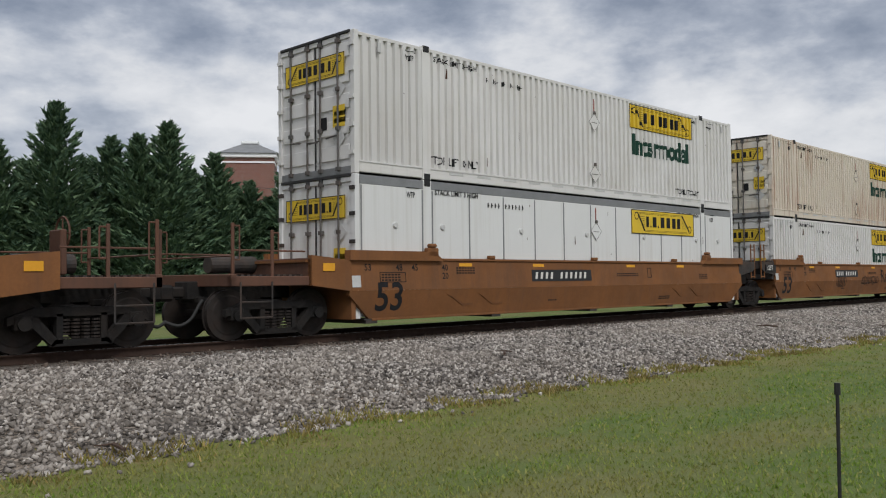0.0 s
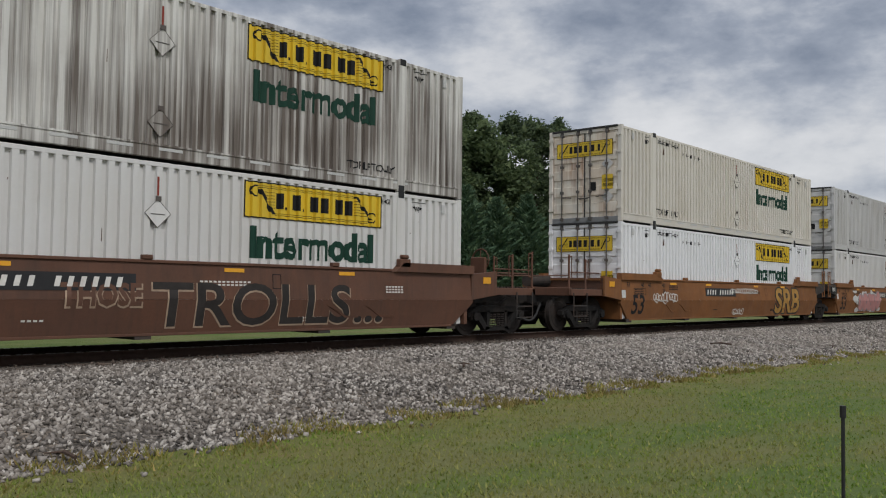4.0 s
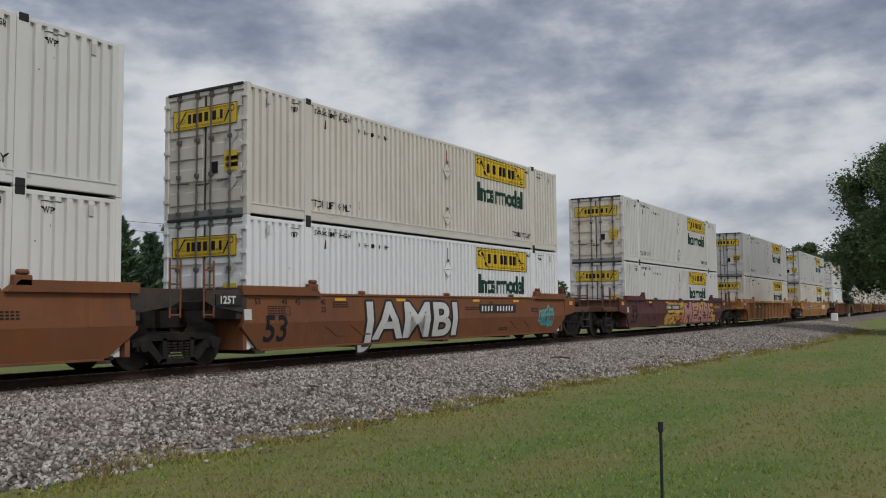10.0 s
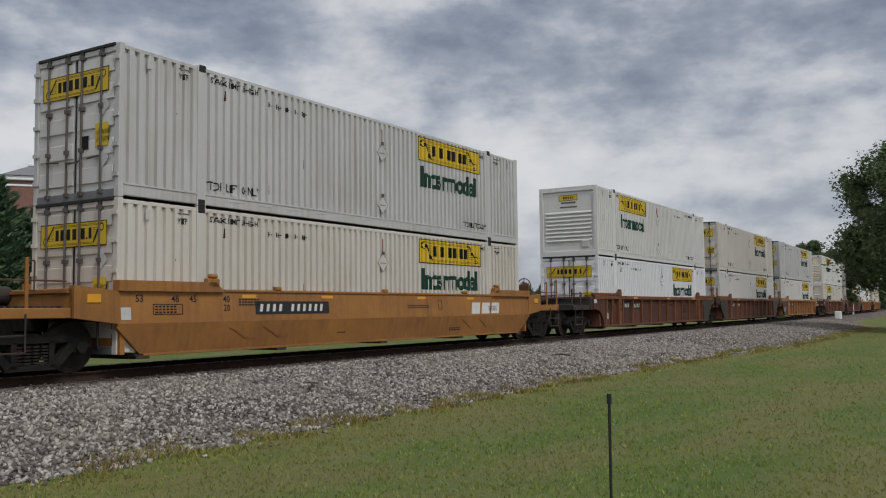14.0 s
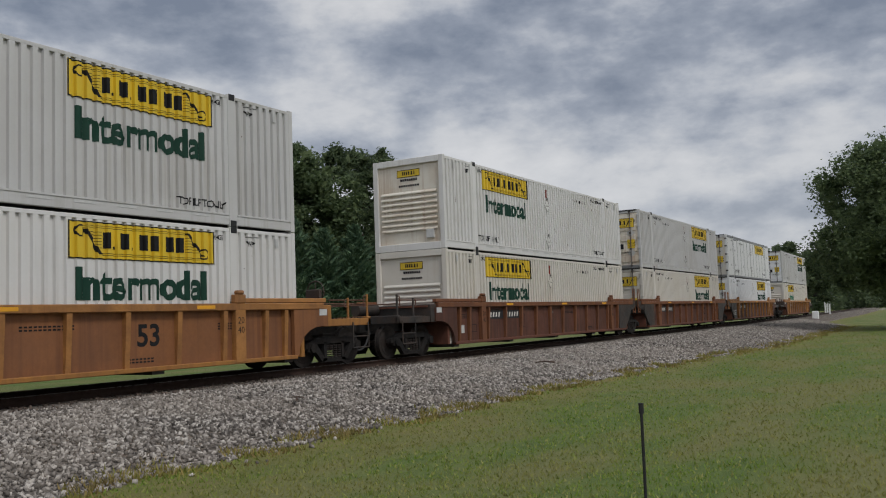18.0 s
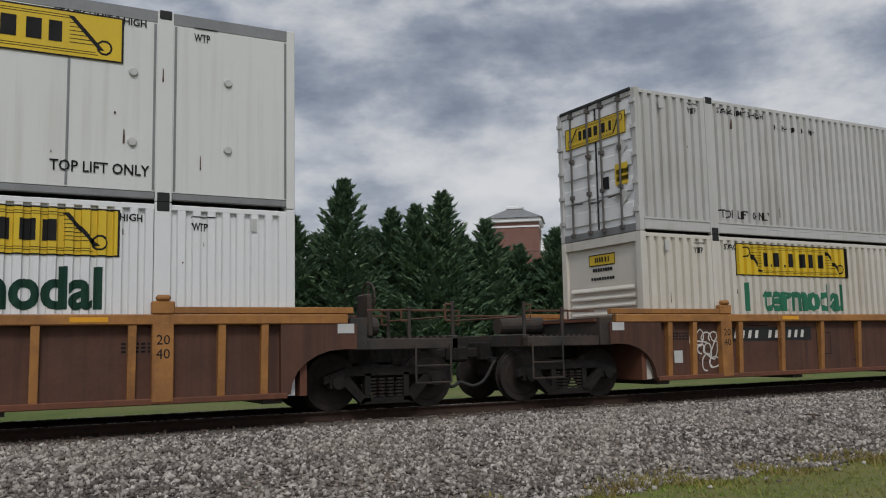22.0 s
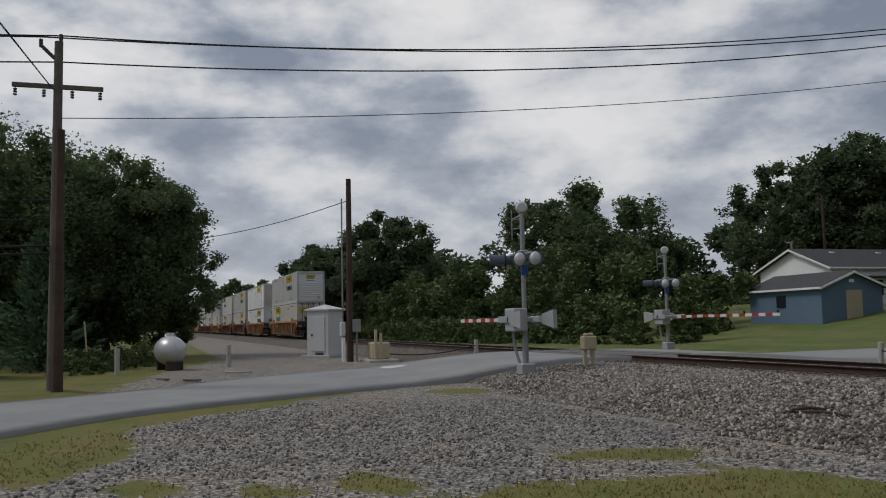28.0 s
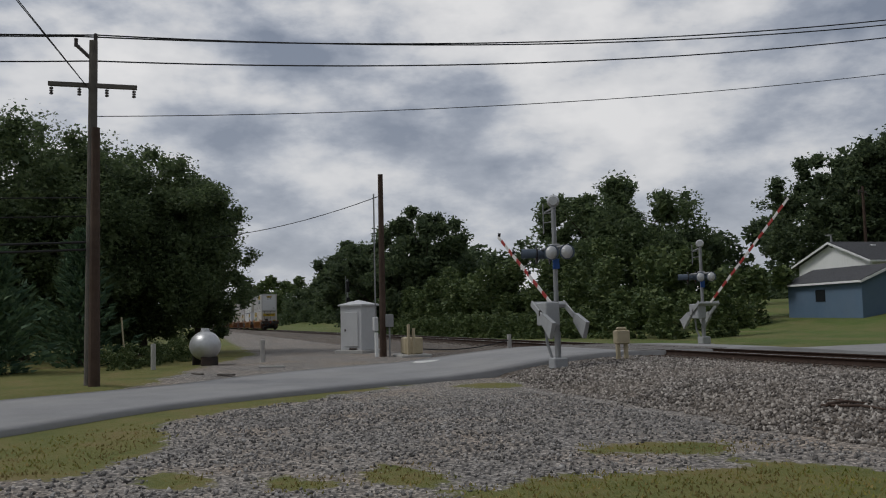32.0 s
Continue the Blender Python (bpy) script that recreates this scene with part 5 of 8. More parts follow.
            scribble(car, 5.1, 0.85, 1.4, 29, YELLOW_OLD, 0.28)
        elif x == 176.6:
            scribble(car, 0.1, 0.95, 1.8, 10, TEAL, 0.3, stroke=0.03)
            scribble(car, 0.1, 0.85, 1.4, 20, WHITE_INK, 0.2)
        elif x == 195.95:
            throw_up(car, "JAMBI", -4.22, 4.75, TAPE, BLACK)
            scribble(car, 6.1, 0.85, 1.2, 21, TEAL, 0.40, stroke=0.035)
            scribble(car, 6.2, 0.75, 1.1, 22, TEAL, 0.25, stroke=0.03)
        elif x == 219.29:
            sprayed_patches(car, -2.6, 9.2, 12, SPRAY_YELLOW, 150)
            sprayed_patches(car, -2.2, 3.4, 13, SPRAY_ORANGE, 14)
            throw_up(car, "MEASL", 0.5, 5.6, PINK, MAROON_DARK, 0.36, 1.42)
            scribble(car, 6.6, 1.14, 1.3, 14, SPRAY_YELLOW, 0.07)
        elif x == 265.68:
            bm = bmesh.new()
            for k in range(3):
                prism(bm, [(4.4 + 0.62 * k, 0.92), (4.9 + 0.62 * k, 0.92), (5.0 + 0.62 * k, 1.26), (4.5 + 0.62 * k, 1.26)], -1.4515, -1.449)
            part("owner_mark", follow_fold(bm), WHITE_INK, car, "faded white slanted owner's mark")
        elif x == 412.31:
            scribble(car, -8.55, 1.17, 0.85, 41, WHITE_INK, 0.13, True, 0.012)
            for k, (dx, dz, w, size) in enumerate(((-6.98, 1.08, 0.75, 0.2), (-6.75, 0.85, 0.55, 0.2), (-6.62, 0.60, 0.42, 0.18))):
                scribble(car, dx, dz, w, 42 + 7 * k, WHITE_INK, size, True, 0.013)
            lettering("sprayed_word", "NWF13", 0.2, SPRAY_TAN, car, pose(2.95, -1.329, 0.93), bold=0.004)
            for px, words in ((-7.4, "53"), (-6.98, "48")):
                lettering("stencil_length", words, 0.16, INK, car, pose(px, -1.329, 1.1))
            bm = bmesh.new()
            for k in range(3):
                prism(bm, [(4.35 + 0.55 * k, 0.72), (4.8 + 0.55 * k, 0.72), (4.92 + 0.55 * k, 1.12), (4.47 + 0.55 * k, 1.12)], -1.332, -1.326)
            part("owner_mark", bm, LOCK_ROD, car, "worn grey slanted owner's mark")
            bm = rod(bmesh.new(), (11.55, -0.12, 1.05), (11.55, -0.12, 1.2), 0.03, 6)
            box(bm, 11.49, 11.61, -0.19, -0.03, 1.2, 1.56, 0.03)
            part("rear_marker", bm, RED_TAPE, car, "dull red end-of-train marker box")
    for p in protos.values():
        for o in (*p.children_recursive, p):
            bpy.data.objects.remove(o)


SPRAY_TAN = surface("sprayed_tan", (0.33, 0.24, 0.17), 0.7, var=0.3, scale=3, bump=0.0)
SPRAY_SILVER = surface("sprayed_silver", (0.33, 0.31, 0.29), 0.6, var=0.25, scale=2, bump=0.0, dirt=(0.24, 0.19, 0.15), dirt_amount=0.5)
SPRAY_YELLOW = surface("sprayed_yellow", (0.48, 0.31, 0.06), 0.7, var=0.25, scale=3, bump=0.0, dirt=(0.30, 0.17, 0.05), dirt_amount=0.5)
SPRAY_ORANGE = surface("sprayed_orange", (0.42, 0.13, 0.04), 0.7, var=0.25, scale=3, bump=0.0)
SPRAY_OCHRE = surface("sprayed_ochre", (0.36, 0.20, 0.05), 0.7, var=0.3, scale=3, bump=0.0)
SPRAY_BLACK = surface("sprayed_black", (0.028, 0.024, 0.022), 0.8, var=0.3, bump=0.0)
PINK = surface("sprayed_pink", (0.42, 0.20, 0.19), 0.6, var=0.2, bump=0.0)
MAROON_DARK = surface("sprayed_dark", (0.05, 0.022, 0.03), 0.6, var=0.2, bump=0.0)
TEAL = surface("sprayed_teal", (0.10, 0.36, 0.38), 0.6, var=0.2, bump=0.0)
build_train()


def run_at(t):
    """Metres that the train has run at t."""
    for (a, u), (b, v) in zip(RUN, RUN[1:]):
        if t <= b:
            return u + (v - u) * (t - a) / (b - a)
    return RUN[-1][1]


# ---- ground, ballast, track and road ----
NEAR_EDGE = [(-4, -13), (-11, -6), (-15.3, -2.6), (-18.5, -0.1), (-20.9, 3.7), (-22.6, 7.3), (-23.4, 10.5), (-23.6, 14.8), (-22.4, 19.8), (-20.6, 22.2), (-18.2, 24.0), (-14.6, 27.0), (-9, 31), (10, 44), (40, 62)]
FAR_EDGE = [(-10, -18), (-17.5, -9), (-21.5, -3.7), (-23.8, -0.2), (-27.0, 3.1), (-29.5, 7.4), (-30.6, 11.0), (-30.8, 14.8), (-29.0, 20.0), (-26.0, 24.2), (-23.5, 26.8), (-20.5, 29.2), (-15, 33.5), (4, 48), (34, 67)]


def road_z(x, y):
    up = rise(6.5, 12.6, y) * rise(22.5, 17.2, y)
    return max(ground_z(x, y) + 0.045, 0.555 * up + (1 - up) * (ground_z(x, y) + 0.045))


NE, FE = curve_through(NEAR_EDGE, 90), curve_through(FAR_EDGE, 90)


def on_road(x, y, margin=0.0):
    """True where (x, y) lies between the road's edges."""
    i = int(np.argmin((NE[:, 0] + FE[:, 0] - 2 * x) ** 2 + (NE[:, 1] + FE[:, 1] - 2 * y) ** 2))
    a, b = NE[i], FE[i]
    w = b - a
    u = ((x - a[0]) * w[0] + (y - a[1]) * w[1]) / (w @ w)
    m = margin / math.sqrt(w @ w)
    return -m < u < 1 + m


def toe(x):
    """Where the stones of the near shoulder end, from the track's middle."""
    wide = -6.75 - 1.0 * rise(24, 40, x) + 3.6 * rise(66, 92, x)
    return wide + 0.24 * noise.noise((x * 0.42, 3.1, 0.0)) + 0.24 * noise.noise((x * 1.7, 7.7, 0.0))


def gravelly(x, y):
    """0 on lawn, 1 on bare gravel, before the ragged edge is added."""
    g = 0.0
    if y < 17:
        lot = rise(-3.6, -5.6, x) * rise(-6.0, -3.2, y + 0.28 * (x + 12))
        if lot > 0.01:
            # thin grass in patches, and a strip of it along the road
            bare = 1.0
            for px, py, rx, ry in ((-11.6, -1.5, 1.2, 0.7), (-13.3, -0.7, 1.6, 0.8), (-9.9, 0.1, 0.7, 0.4), (-9.3, 1.2, 0.5, 0.5), (-9.1, 2.4, 0.8, 0.5), (-20.0, 2.3, 1.6, 0.6), (-10.0, 5.1, 0.7, 0.4), (-9.6, 6.1, 0.6, 0.6), (-7.8, 5.1, 0.6, 1.1), (-7.8, 6.2, 0.7, 0.5), (-6.8, 6.3, 0.8, 0.6), (-7.9, 3.7, 0.5, 0.6), (-6.4, 2.6, 1.3, 2.6), (-5.2, 5.2, 1.2, 1.5), (-20.0, 7.1, 0.9, 1.2), (-12.6, -2.4, 1.6, 0.7)):
                bare -= 0.95 * math.exp(-((x - px) / rx) ** 2 - ((y - py) / ry) ** 2)
            if x < -11 and y < 6:
                d = float(np.min(np.hypot(NE[:, 0] - x, NE[:, 1] - y)))
                bare -= 0.85 * rise(1.0, 0.35, d / (0.5 + 0.42 * max(0.0, 5.2 - y) ** 0.95))
            lot *= bare
        g = max(g, lot)
        if x < -25:
            g = max(g, rise(1.8, 4.2, y - 0.02 * (-x - 28)))
        d = y - TRACK_Y - bend(x)[0]
        g = max(g, rise(toe(x) - 0.35, toe(x) + 0.25, d) * rise(17.5, 16.5, y) * rise(130, 95, x))
    elif y < 20.5:
        g = rise(20.2, 18.6, y)
    return g


def lawn_noise(nt, pos):
    """Broad worn patches of the lawn, drawn out along the track."""
    mp = nt.nodes.new("ShaderNodeMapping")
    mp.inputs["Location"].default_value = (1.3, 4.2, 0.0)
    mp.inputs["Scale"].default_value = (0.22, 0.5, 0.0)
    nt.links.new(pos, mp.inputs[0])
    n = node(nt, "ShaderNodeTexNoise", Scale=1.0, Detail=5.0, Roughness=0.58)
    nt.links.new(mp.outputs[0], n.inputs["Vector"])
    return n.outputs[0]


def ground_material():
    m = bpy.data.materials.new("lawn_and_gravel")
    m.use_nodes = True
    nt = m.node_tree
    bsdf = nt.nodes["Principled BSDF"]
    pos = nt.nodes.new("ShaderNodeNewGeometry").outputs["Position"]

    def noise_at(scale, detail=5.0):
        n = node(nt, "ShaderNodeTexNoise", Scale=scale, Detail=detail, Roughness=0.62)
        nt.links.new(pos, n.inputs["Vector"])
        return n.outputs[0]

    green = ramp(nt, [(0.34, (0.050, 0.098, 0.010)), (0.50, (0.092, 0.146, 0.020)), (0.64, (0.150, 0.180, 0.040))], calc(nt, "ADD", calc(nt, "MULTIPLY", noise_at(1.2), 0.5), calc(nt, "MULTIPLY", noise_at(9.0), 0.5))).outputs[0]
    green = mix(nt, green, (0.205, 0.175, 0.068), calc(nt, "MULTIPLY", ramp(nt, [(0.42, (0, 0, 0)), (0.60, (1, 1, 1))], lawn_noise(nt, pos)).outputs[0], 0.8))
    green = mix(nt, green, mix(nt, (0.022, 0.045, 0.006), (0.17, 0.21, 0.055), noise_at(30.0, 4.0)), 0.38)
    dry = nt.nodes.new("ShaderNodeAttribute")
    dry.attribute_name = "dry"
    straw = ramp(nt, [(0.32, (0.080, 0.110, 0.018)), (0.50, (0.155, 0.155, 0.036)), (0.68, (0.22, 0.155, 0.062))], calc(nt, "ADD", calc(nt, "MULTIPLY", noise_at(0.8), 0.6), calc(nt, "MULTIPLY", noise_at(9.0), 0.4))).outputs[0]
    green = mix(nt, green, straw, dry.outputs["Fac"])
    stone = gravel_colour(nt, pos, noise_at)
    att = nt.nodes.new("ShaderNodeAttribute")
    att.attribute_name = "gravel"
    ragged = calc(nt, "ADD", att.outputs["Fac"], calc(nt, "MULTIPLY", calc(nt, "SUBTRACT", calc(nt, "ADD", calc(nt, "MULTIPLY", noise_at(0.55), 0.6), calc(nt, "MULTIPLY", noise_at(5.0), 0.4)), 0.5), 1.7))
    fac = ramp(nt, [(0.46, (0, 0, 0)), (0.56, (1, 1, 1))], ragged).outputs[0]
    nt.links.new(mix(nt, green, stone, fac), bsdf.inputs["Base Color"])
    bsdf.inputs["Roughness"].default_value = 0.95
    vor = node(nt, "ShaderNodeTexVoronoi", Scale=26.0)
    nt.links.new(pos, vor.inputs["Vector"])
    height = mix(nt, noise_at(55.0, 3.0), vor.outputs["Distance"], fac)
    b = node(nt, "ShaderNodeBump", Strength=0.8, Distance=0.03)
    nt.links.new(height, b.inputs["Height"])
    nt.links.new(b.outputs[0], bsdf.inputs["Normal"])
    return m


def gravel_colour(nt, pos, noise_at):
    """Crushed stone: every cell its own grey, with sandy and dark drifts between."""
    vor = node(nt, "ShaderNodeTexVoronoi", Scale=26.0)
    nt.links.new(pos, vor.inputs["Vector"])
    sep = nt.nodes.new("ShaderNodeSeparateColor")
    nt.links.new(vor.outputs["Color"], sep.inputs[0])
    cell = ramp(nt, [(0.0, (0.075, 0.072, 0.068)), (0.4, (0.18, 0.171, 0.162)), (0.75, (0.29, 0.275, 0.26)), (1.0, (0.50, 0.475, 0.45))], sep.outputs[0]).outputs[0]
    drift = ramp(nt, [(0.35, (0.86, 0.84, 0.82)), (0.50, (1.03, 0.98, 0.92)), (0.68, (1.10, 0.95, 0.80))], noise_at(0.45)).outputs[0]
    return mix(nt, cell, drift, 1.0, "MULTIPLY")


def ballast_material():
    m = bpy.data.materials.new("crushed_stone_bed")
    m.use_nodes = True
    nt = m.node_tree
    bsdf = nt.nodes["Principled BSDF"]
    pos = nt.nodes.new("ShaderNodeNewGeometry").outputs["Position"]

    def noise_at(scale, detail=5.0):
        n = node(nt, "ShaderNodeTexNoise", Scale=scale, Detail=detail, Roughness=0.62)
        nt.links.new(pos, n.inputs["Vector"])
        return n.outputs[0]

    col = mix(nt, gravel_colour(nt, pos, noise_at), (0.62, 0.585, 0.55), 1.0, "MULTIPLY")
    nt.links.new(col, bsdf.inputs["Base Color"])
    bsdf.inputs["Roughness"].default_value = 0.95
    vor = node(nt, "ShaderNodeTexVoronoi", Scale=22.0)
    nt.links.new(pos, vor.inputs["Vector"])
    b = node(nt, "ShaderNodeBump", Strength=1.0, Distance=0.05)
    nt.links.new(vor.outputs["Distance"], b.inputs["Height"])
    nt.links.new(b.outputs[0], bsdf.inputs["Normal"])
    return m


def axis_steps(near, far, fine, growth):
    out, v, d = [0.0], 0.0, fine
    while v < far:
        v += d
        if v > near:
            d *= growth
        out.append(v)
    return sorted(set(out) | {-a for a in out})


BED = [(-7.15, -0.05), (-6.6, 0.10), (-5.8, 0.22), (-4.8, 0.32), (-3.2, 0.40), (-1.9, 0.425), (0.0, 0.41), (1.9, 0.425), (2.8, 0.34), (3.7, 0.12), (4.4, -0.05)]


def shoulder_at(x, d):
    """Stretches the near shoulder of the bed so that it ends at toe(x)."""
    return d if d > -1.9 else -1.9 + (d + 1.9) * (toe(x) + 1.9) / -5.25


def bed_z(d):
    return float(np.interp(d, [p[0] for p in BED], [p[1] for p in BED]))


def build_ground():
    xs = np.array(axis_steps(84, 2500, 0.7, 1.18))
    ys = np.array(axis_steps(30, 2500, 0.6, 1.22))
    X, Y = np.meshgrid(xs, ys, indexing="ij")
    Z = np.array([[ground_z(x, y) - (0.05 if on_road(x, y, 0.1) and abs(x) < 60 and abs(y) < 60 else 0.0) for y in ys] for x in xs])
    n = len(ys)
    v = np.stack([X, Y, Z], -1).reshape(-1, 3)
    i = np.arange((len(xs) - 1) * (n - 1))
    a = (i // (n - 1)) * n + i % (n - 1)
    ob = mesh_of("ground", v, np.stack([a, a + n, a + n + 1, a + 1], -1), ground_material(), True)
    at = ob.data.attributes.new("gravel", "FLOAT", "POINT")
    at.data.foreach_set("value", np.array([gravelly(x, y) for x, y, _ in v], np.float32))
    at = ob.data.attributes.new("dry", "FLOAT", "POINT")
    at.data.foreach_set("value", np.array([max(rise(-2.0, -6.0, x) * rise(16, 12, y) * (1.0 if x > -60 else 0.4), 0.9 * rise(-2.3, -0.2, y - TRACK_Y - bend(x)[0] - toe(x)) * rise(17, 16, y)) for x, y, _ in v], np.float32))
    tagged(ob, "mown green lawn and worn grey gravel ground", "ground", kind="structure")

    # the ballast bed
    bx = np.concatenate([np.arange(-420, -60, 6.0), np.arange(-60, -10, 1.0), np.arange(-10, 50, 0.4), np.arange(50, 80, 1.0), np.arange(80, 420, 6.0)])
    verts = [(x, TRACK_Y + bend(x)[0] + shoulder_at(x, d), z) for x in bx for d, z in BED]
    k = len(BED)
    faces = [(r * k + c, (r + 1) * k + c, (r + 1) * k + c + 1, r * k + c + 1) for r in range(len(bx) - 1) for c in range(k - 1)]
    ob = mesh_of("ballast", verts, faces, ballast_material(), True)
    tagged(ob, "sloping bed of grey crushed stone under the rails", "ballast", kind="structure")


def stones(n, place, size, seed):
    """n angular stones as one soup of uneven eight-sided lumps. place(rng, n) gives the centres."""
    rng = np.random.default_rng(seed)
    centres = place(rng, n)
    n = len(centres)
    points = np.array([(1, 0.25, 0.2), (-1, -0.2, 0.25), (0.2, 1, -0.25), (-0.25, -1, -0.2), (0.1, -0.2, 1), (-0.2, 0.15, -1)])
    sides = np.array([(0, 2, 4), (2, 1, 4), (1, 3, 4), (3, 0, 4), (2, 0, 5), (1, 2, 5), (3, 1, 5), (0, 3, 5)])
    v = points[None] * 1.12 + rng.uniform(-0.38, 0.38, (n, 6, 3))
    v *= (rng.uniform(size[0], size[1], (n, 1, 1)) * rng.uniform(0.6, 1.25, (n, 1, 3))) / 2
    q = rng.normal(size=(n, 4))
    q /= np.linalg.norm(q, axis=1)[:, None]
    w, x, y, z = q.T
    R = np.stack([1 - 2 * (y * y + z * z), 2 * (x * y - z * w), 2 * (x * z + y * w), 2 * (x * y + z * w), 1 - 2 * (x * x + z * z), 2 * (y * z - x * w), 2 * (x * z - y * w), 2 * (y * z + x * w), 1 - 2 * (x * x + y * y)], -1).reshape(n, 3, 3)
    v = np.einsum("nij,nkj->nki", R, v) + centres[:, None]
    f = sides[None] + (np.arange(n) * 6)[:, None, None]
    return v.reshape(-1, 3), f.reshape(-1, 3)


def build_stones():
    grey = island_surface("broken_stone", [(0.040, 0.034, 0.030), (0.112, 0.098, 0.086), (0.205, 0.183, 0.163), (0.315, 0.286, 0.257), (0.52, 0.48, 0.435)], 0.9, patch=(0.33, 0.285, 0.24), patch_scale=0.5, patch_amount=0.3)
    pale = island_surface("sandy_broken_stone", [(0.055, 0.052, 0.049), (0.12, 0.113, 0.106), (0.20, 0.19, 0.18), (0.30, 0.285, 0.27), (0.46, 0.44, 0.42)], 0.9, patch=(0.25, 0.235, 0.22), patch_scale=0.55, patch_amount=0.4)
    # rust stain, its tones lowered further to paint in shade under the train
    rusty = island_surface("rust_stained_shaded_stone", [(0.035, 0.025, 0.02), (0.06, 0.042, 0.032), (0.10, 0.072, 0.056), (0.15, 0.115, 0.09)], 0.9)

    def shoulder(rng, n):
        x = np.concatenate([rng.uniform(-24, 32, int(n * 0.72)), rng.uniform(32, 84, n - int(n * 0.72))])
        d = rng.uniform(-7.32, -1.95, n)
        stray = rng.random(n) < 0.035
        d[stray] -= rng.exponential(0.28, int(stray.sum()))
        z = np.array([bed_z(v) for v in d]) + 0.012
        y = TRACK_Y + np.array([bend(v)[0] + shoulder_at(v, w) for v, w in zip(x, d)])
        keep = np.array([not on_road(a, b, 0.2) for a, b in zip(x, y)])
        return np.stack([x, y, np.maximum(z, 0.012)], -1)[keep]

    v, f = stones(125000, shoulder, (0.036, 0.082), 3)
    tagged(mesh_of("ballast_stones", v, f, grey), "loose grey crushed stones of the ballast shoulder", "ballast stones", kind="stuff")

    def between(rng, n):
        x = rng.uniform(-60, 30, n)
        d = rng.uniform(-2.1, 3.4, n)
        y = TRACK_Y + np.array([bend(v)[0] for v in x]) + d
        z = np.array([bed_z(v) for v in d]) + 0.01
        keep = np.array([not on_road(a, b, 0.2) for a, b in zip(x, y)])
        return np.stack([x, y, z], -1)[keep]

    v, f = stones(12000, between, (0.035, 0.07), 4)
    tagged(mesh_of("track_stones", v, f, rusty), "rust-stained stones between the rails, darkened for train shade", "ballast stones", kind="stuff")

    def lot(rng, n):
        x, y = rng.uniform(-24, 3.5, n), rng.uniform(-3.5, 7.6, n)
        keep = np.array([gravelly(a, b) > rng.uniform(0.45, 1.15) and not on_road(a, b, 0.15) and a * a + b * b > 9 for a, b in zip(x, y)])
        return np.stack([x, y, np.full(n, 0.008)], -1)[keep]

    v, f = stones(46000, lot, (0.022, 0.060), 5)
    tagged(mesh_of("gravel_stones", v, f, pale), "small grey stones strewn over the gravel lot", "gravel", kind="stuff")


